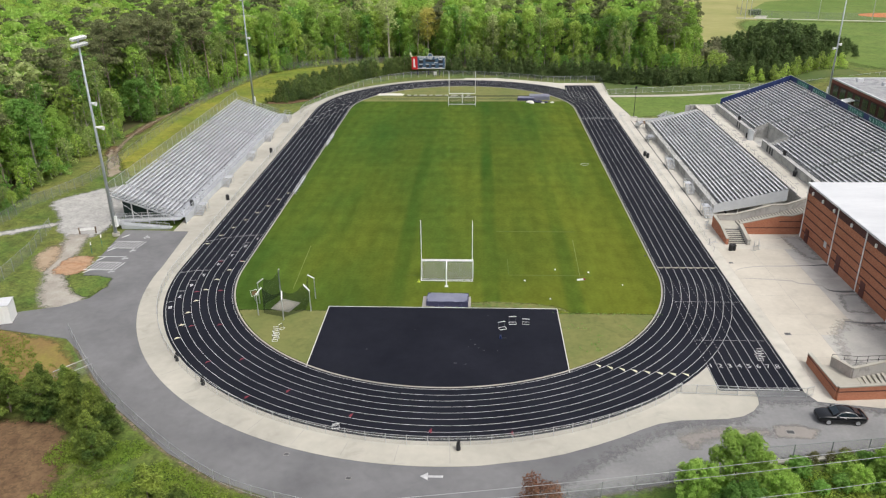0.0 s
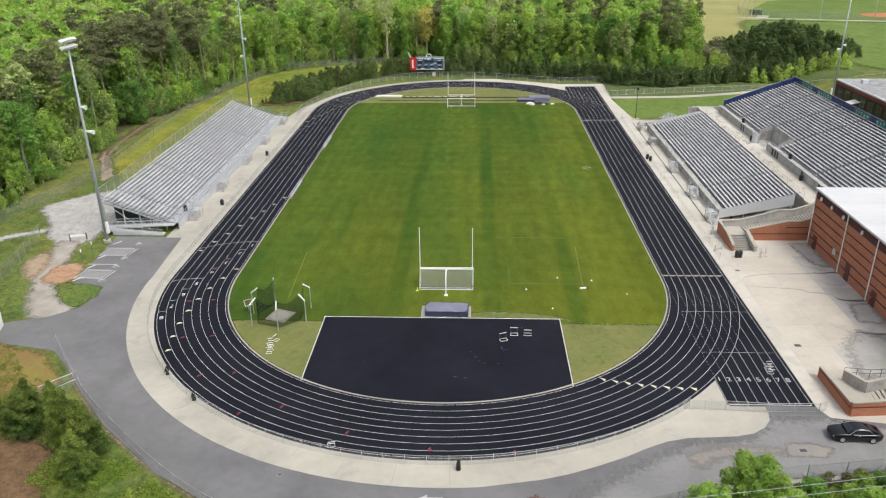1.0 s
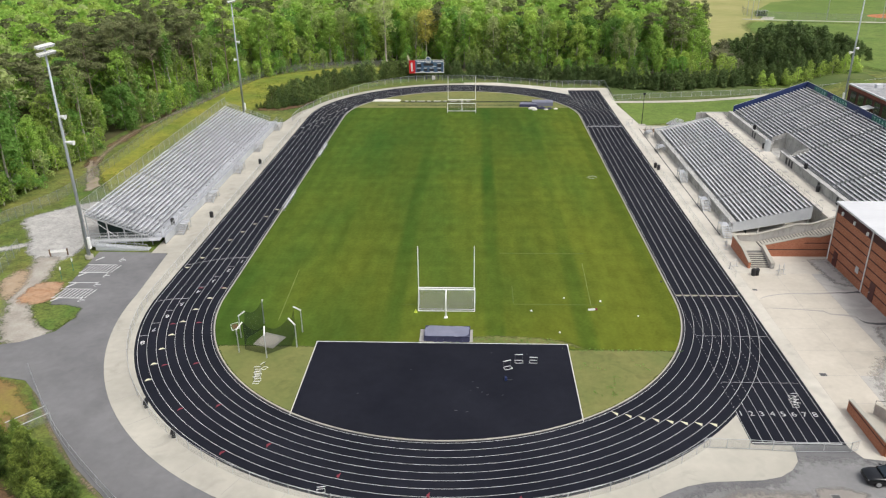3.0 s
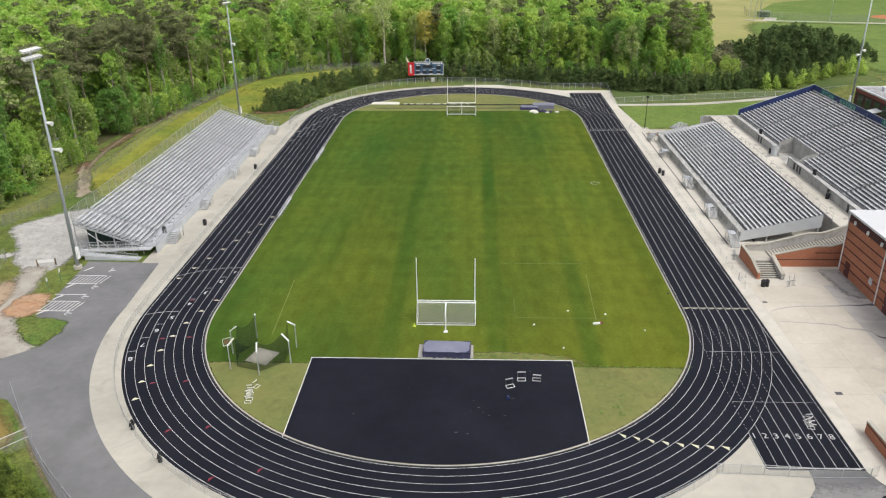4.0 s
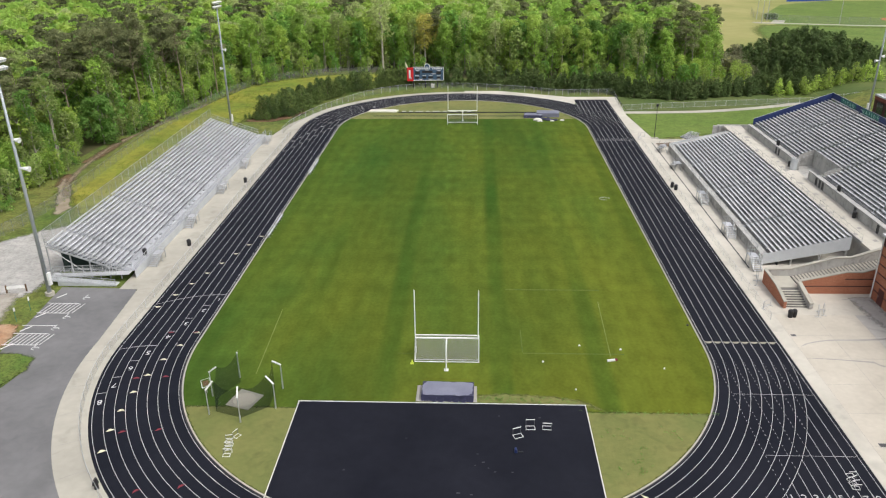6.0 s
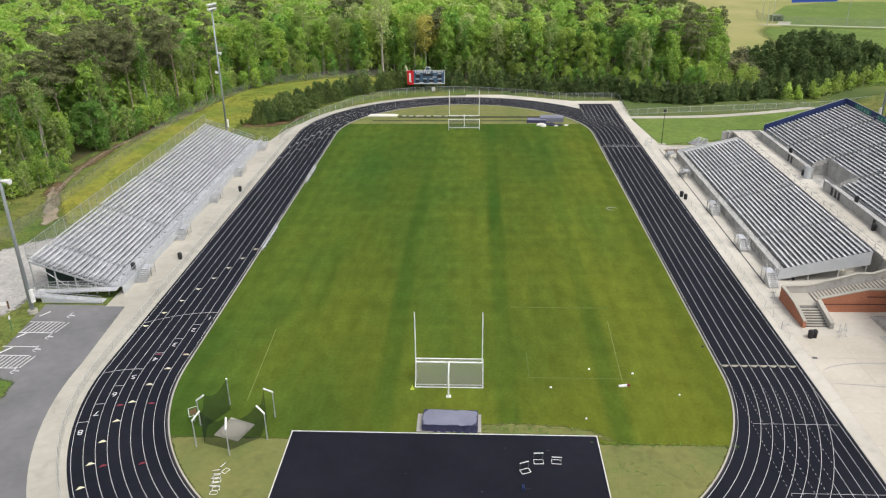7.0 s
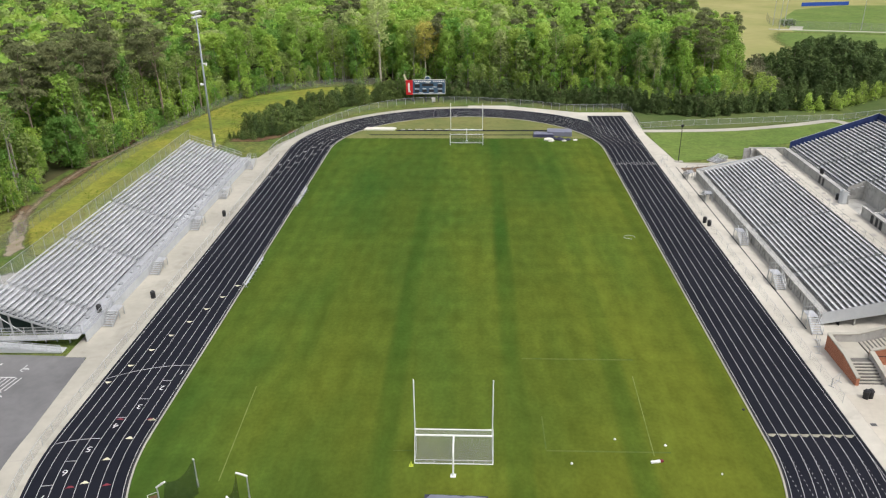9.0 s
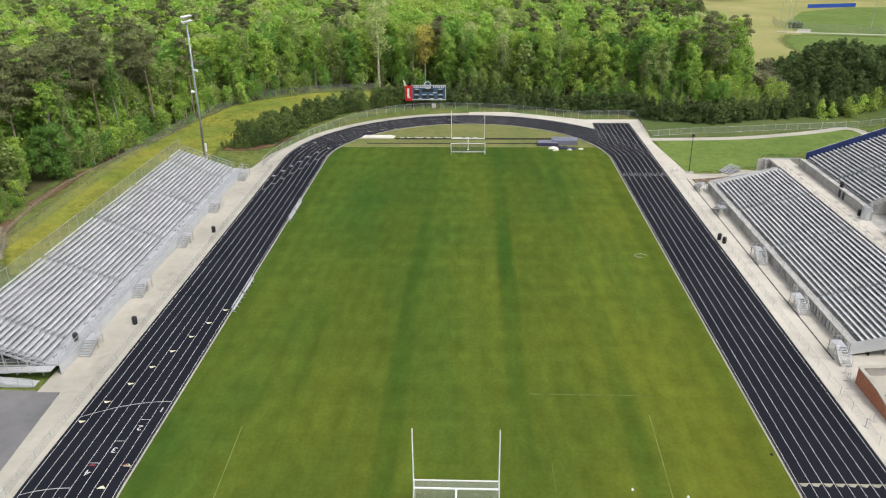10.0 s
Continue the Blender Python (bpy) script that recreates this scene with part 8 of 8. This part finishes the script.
# trees that stand out singly: the tall pines by the fence, the pale forked tree and the amber tree behind the scoreboard
LONE = [("pine", -75.0, 124.8, 1.08), ("pine", -80.5, 128.0, 1.02), ("pine", -84.0, 117.5, 1.1), ("pine", -86.5, 124.0, 1.12), ("pine", -80.0, 113.0, 1.04), ("pine", -83.0, 106.0, 1.0), ("pine", -89.0, 110.0, 0.98),
        ("pine", -84.0, 97.5, 1.0), ("pine", -88.5, 91.0, 1.06), ("pine", -92.0, 98.0, 1.02), ("pine", -87.0, 80.0, 0.95), ("pine", -95.0, 83.0, 0.92), ("pine", -88.0, 68.0, 0.86), ("pine", -96.0, 70.0, 0.84), ("pine", -91.0, 55.0, 0.8),
        ("pale", -27.5, 179.5, 1.25), ("rust", -13.6, 180.0, 1.12), ("rust", -9.5, 184.0, 1.05), ("pine", -11.0, 182.0, 0.85), ("yellow", 14.0, 171.0, 0.95), ("pine", 60.0, 166.0, 0.85), ("pine", 73.0, 172.0, 0.95), ("yellow", 30.0, 166.0, 0.9)]
for k, x, y, scale in LONE:
    forest_tree(k, x, y, scale)
for i in range(64):
    x, y = (random.uniform(-86, -73), random.uniform(50, 150)) if i < 50 else (random.uniform(-50, 76), random.uniform(158, 186))
    if 1.0 < in_wood(x, y) < 7:
        forest_tree("slim", x, y, random.uniform(0.8, 1.05))
edge_trees, deep = [], []
for gx in range(-34, 18):
    for gy in range(0, 52):
        x, y = gx * 5.2 + random.uniform(-2.1, 2.1), 8 + gy * 5.2 + random.uniform(-2.1, 2.1)
        d = in_wood(x, y)
        if d < 1.5 or before_round_tree(x, y) or min(math.hypot(x - e[1], y - e[2]) for e in LONE) < 3.2:
            continue
        (edge_trees if d < 11 else deep).append((d, x, y))
edge_trees.sort(key=lambda e: math.hypot(e[1], e[2] + 40))
deep += edge_trees[250:]
for d, x, y in edge_trees[:250]:
    k = wood_kind(x, y, d)
    young = x < -62 and 50 < y < 152 and d < 9 and k != "pine"
    forest_tree(k, x, y, random.uniform(0.4, 0.62) if young else random.uniform(0.72, 1.06))


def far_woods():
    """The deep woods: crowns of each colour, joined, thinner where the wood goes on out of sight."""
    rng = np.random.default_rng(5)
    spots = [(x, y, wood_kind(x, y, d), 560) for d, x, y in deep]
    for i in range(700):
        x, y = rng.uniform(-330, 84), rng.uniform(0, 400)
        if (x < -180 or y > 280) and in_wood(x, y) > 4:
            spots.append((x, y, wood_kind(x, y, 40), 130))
    for i in range(150):
        x, y = rng.uniform(60, 330), rng.uniform(392, 440)
        spots.append((x, y, 'pine' if rng.uniform() < 0.4 else 'green', 160))
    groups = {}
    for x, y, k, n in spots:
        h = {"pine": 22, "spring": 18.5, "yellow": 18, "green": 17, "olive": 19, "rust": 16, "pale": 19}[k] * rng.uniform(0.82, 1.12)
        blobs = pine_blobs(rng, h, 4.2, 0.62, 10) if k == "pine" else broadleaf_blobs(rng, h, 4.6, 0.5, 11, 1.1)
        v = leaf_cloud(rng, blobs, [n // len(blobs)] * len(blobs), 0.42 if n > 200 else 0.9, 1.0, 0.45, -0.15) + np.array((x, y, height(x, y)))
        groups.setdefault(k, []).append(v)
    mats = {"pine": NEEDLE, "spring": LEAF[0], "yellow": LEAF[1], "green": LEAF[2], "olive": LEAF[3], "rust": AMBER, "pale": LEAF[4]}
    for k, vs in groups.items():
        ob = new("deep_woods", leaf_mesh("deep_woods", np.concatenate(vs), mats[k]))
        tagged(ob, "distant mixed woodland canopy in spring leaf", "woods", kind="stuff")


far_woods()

# saplings and shrubs that close the wood's edge
count = 0
while count < 375:
    x, y = random.uniform(-115, 84), random.uniform(8, 200)
    d = in_wood(x, y)
    if -1.0 < d < 10 and random.random() < (1.0 if d < 4 else 0.5):
        k = "sapling" if random.random() < 0.72 else "shrub"
        if (k == "shrub" and d > 5) or before_round_tree(x, y):
            continue
        plant("young_tree" if k == "sapling" else "shrub", random.choice(KITS[k]), x, y, random.uniform(0.4, 0.85) if d < 3.5 else random.uniform(0.7, 1.25), random.uniform(0, 360), LABELS[k],
              "tree" if k == "sapling" else "shrub", "undergrowth of the wood's edge")
        count += 1
count = 0
while count < 90:
    x, y = (random.uniform(-104, -76), random.uniform(40, 156)) if count < 55 else (random.uniform(-50, 70), random.uniform(156, 196))
    if 4 < in_wood(x, y) < 17 and not before_round_tree(x, y):
        plant("slender_tree", KITS["sapling"][count % len(KITS["sapling"])], x, y, random.uniform(1.3, 1.95), random.uniform(0, 360), "slender green tree between the taller trunks", "tree", "middle storey of the wood")
        count += 1
plant("round_tree", KITS["bush"][0], -81.6, 90.6, 1.12, 30, "dense round broadleaf tree before the pines", "tree")

# rows of young pines along the fences, and the dark grove
hedge_line = curve_pts([(-48.6, 114.6), (-45.4, 118.5), (-43.8, 124), (-40.9, 132.4), (-34.6, 143.6), (-27, 151.4), (-19, 154.6), (-10, 156.5)], 16)
for x, y in hedge_line:
    x, y = x + random.uniform(-3.4, 1.2), y + random.uniform(-1.0, 2.0)
    plant("young_pine", random.choice(KITS["hedge"]), x, y, random.uniform(0.72, 1.08), random.uniform(0, 360), LABELS["conifer"], "pine", "young pines along the fence")
for i in range(9):
    plant("young_pine", random.choice(KITS["hedge"]), -55.0 + 0.8 * i + random.uniform(-0.5, 0.5), 113.4 + random.uniform(-1.2, 2.2), 0.26 + 0.035 * i, random.uniform(0, 360), "small sparse young pine", "pine", "young pines along the fence")
row = curve_pts([(-6, 155.5), (6, 153.5), (18, 149.5), (30, 146.0), (41, 145.2), (45.5, 139.8), (53, 136.6), (62, 135.4), (74, 138.8), (84, 141.6), (96, 144), (112, 147)], 12)
for x, y in row:
    x, y = x + random.uniform(-0.7, 0.7), y + random.uniform(-0.8, 2.4)
    plant("young_pine", random.choice(KITS["conifer"]), x, y, random.uniform(0.7, 1.02), random.uniform(0, 360), LABELS["conifer"], "pine", "young pines along the fence")
count = 0
while count < 150:
    x, y = random.uniform(84, 136), random.uniform(150, 204)
    q = (x - 109) ** 2 / 25 ** 2 + (y - 176) ** 2 / 25 ** 2
    if q < 1:
        plant("grove_pine", random.choice(KITS["conifer"]), x, y, 0.75 + 0.95 * (1 - q) ** 0.8 - 0.35 * smooth((x - 108) / 22) + random.uniform(-0.06, 0.08), random.uniform(0, 360), LABELS["conifer"], "pine", "grove of dark pines")
        count += 1
for x, y, s in ((87.5, 140.6, 1.15), (91.0, 141.4, 0.9), (95.0, 141.6, 1.2), (98.6, 142.4, 1.05), (102, 142.8, 1.3), (105.5, 143.2, 1.2), (109.0, 143.6, 1.35), (112.5, 144.2, 1.3), (116, 145, 1.2), (78, 150, 0.8), (74, 151, 0.85), (82, 151.5, 0.8), (70, 152, 0.7), (86, 152, 0.7), (80, 154, 0.85), (52, 138.6, 0.6), (46.5, 141.5, 0.7)):
    plant("shrub", KITS["sapling"][2] if x < 84 else KITS["shrub"][1], x, y, s, random.uniform(0, 360), "yellow-green leafy shrub before the pines", "shrub", "bright shrubs before the pines")
for i in range(16):
    plant("bare_shrub", KITS["scrub"][i % 2], random.uniform(82, 92), random.uniform(160, 186), random.uniform(0.8, 1.3), random.uniform(0, 360), "thin grey-brown shrub just budding", "shrub", "scrub beside the grove")
# planting beside the road
for x, y, s in ((-52.5, -31, 1.0), (-48.0, -31.2, 0.95), (-44.6, -32.4, 0.92), (-41.0, -33.0, 0.9), (-42.4, -29.6, 0.6), (-36.0, -34.2, 0.95), (-33.0, -36.6, 1.0), (-32.4, -39.4, 0.82), (-38.8, -31.0, 0.7), (-23.4, -47.6, 0.95), (-20.4, -48.4, 0.8), (-26.4, -49.4, 0.8), (-52, -44, 0.9)):
    plant("young_pine", random.choice(KITS["near_pine"]), x, y, s, random.uniform(0, 360), LABELS["near_pine"], "pine", "young pines beside the road")
for x, y, s, k in ((23.2, -44.6, 0.72, 0), (27.0, -43.2, 0.97, 0), (29.8, -44.8, 0.7, 0), (26, -47.5, 0.8, 1), (41.2, -41.0, 0.62, 0), (46.2, -38.9, 0.85, 1), (38.2, -41.6, 0.42, 0)):
    plant("leafy_tree", KITS["near_leaf"][k], x, y, s, random.uniform(0, 360), LABELS["near_leaf"], "tree", "trees along the verge")
for i in range(34):
    x = 30.5 + 17 * (i % 17) / 16 + random.uniform(-0.5, 0.5)
    y = -39.3 + 0.15 * (x - 31) - (0.4 if i < 17 else 2.6) + random.uniform(-0.6, 0.5)
    if 31.2 < x < 36.2 and i % 3:
        continue
    plant("shrub", KITS["low_shrub"][i % 2], x, y - 0.7, random.uniform(0.75, 1.3), random.uniform(0, 360), "low leafy green shrub below the fence", "shrub", "shrubs along the verge")
for x, y, s in ((35.4, -38.6, 0.36), (37.2, -38.4, 0.33), (38.6, -38.2, 0.36), (42.6, -37.6, 0.38), (44.2, -37.3, 0.36)):
    plant("brown_shrub", KITS["near_brown"][0], x, y, s, random.uniform(0, 360), "small brown-leaved shrub beside the fence kerb", "shrub", "brown shrubs along the verge")
plant("red_leaved_tree", KITS["near_rust"][0], 9.6, -45.9, 1.0, 40, LABELS["near_rust"], "tree")


def tufts(name, x0, x1, y0, y1, count, size, mat, keep, label):
    """Loose grass and weed tufts over a stretch of ground."""
    rng = np.random.default_rng(count)
    c = np.stack([rng.uniform(x0, x1, count * 3), rng.uniform(y0, y1, count * 3)], 1)
    c = np.array([p for p in c if keep(p[0], p[1])])[:count]
    blobs = [((x, y, 0.05), (size * 2.6, size * 2.6, size * 1.0)) for x, y in c]
    ob = new(name, leaf_mesh(name, leaf_cloud(rng, blobs, [14] * len(blobs), size * 0.55), mat))
    tagged(ob, label, "weeds", kind="stuff")


def road_edge(x):
    pts = sorted(road_outer)
    for (xa, ya), (xb, yb) in zip(pts, pts[1:]):
        if xa <= x <= xb:
            return ya + (yb - ya) * (x - xa) / (xb - xa)
    return -60


WEED = leaf_material("weed_leaf", (0.19, 0.315, 0.045), (0.33, 0.40, 0.07))
tufts("verge_weeds", -62, 60, -58, -15, 7000, 0.13, WEED, lambda x, y: y < road_edge(x) - 0.8 and noise.noise(Vector((x * 0.13, y * 0.13, 3))) > 0.02 and not (-50 < x < -35.4 and -47 < y < -34), "tufted weeds and grass on the verge")
tufts("lush_weeds", -37, -12, -52, -37, 1300, 0.17, WEED, lambda x, y: y < road_edge(x) - 1.2 and noise.noise(Vector((x * 0.2, y * 0.2, 8))) > -0.1, "lush green weeds on the bank by the road")
tufts("fence_weeds", 28, 52, -47, -36, 1500, 0.15, WEED, lambda x, y: y < -39.6 + 0.16 * (x - 31) - 0.5, "lush green weeds on the slope below the fence")
tufts("bank_weeds", -80, -56, 20, 170, 1200, 0.11, WEED, lambda x, y: -76 < x < (-60 if y < 100 else -48) and not (y < 46 and x > -75) and noise.noise(Vector((x * 0.1, y * 0.1, 0))) > 0.0, "yellow-green weeds on the bank")
tufts("worn_turf_edge", 1.6, 28, -10.0, -6.4, 260, 0.06, LEAF[2], lambda x, y: (-8.1 < y < -7.0) if x < 14 else abs(y + 9.5 - 0.5 * noise.noise(Vector((x * 0.5, 0, 0)))) < 0.3, "ragged dark grass along the pitch's edge")
tufts("bend_weeds", 15, 26, -19, -10.5, 70, 0.07, LEAF[2], lambda x, y: x * x + (y - CY1) ** 2 < 29.3 ** 2 and noise.noise(Vector((x * 0.35, y * 0.35, 2))) > 0.2, "dark weed clumps in the bend")
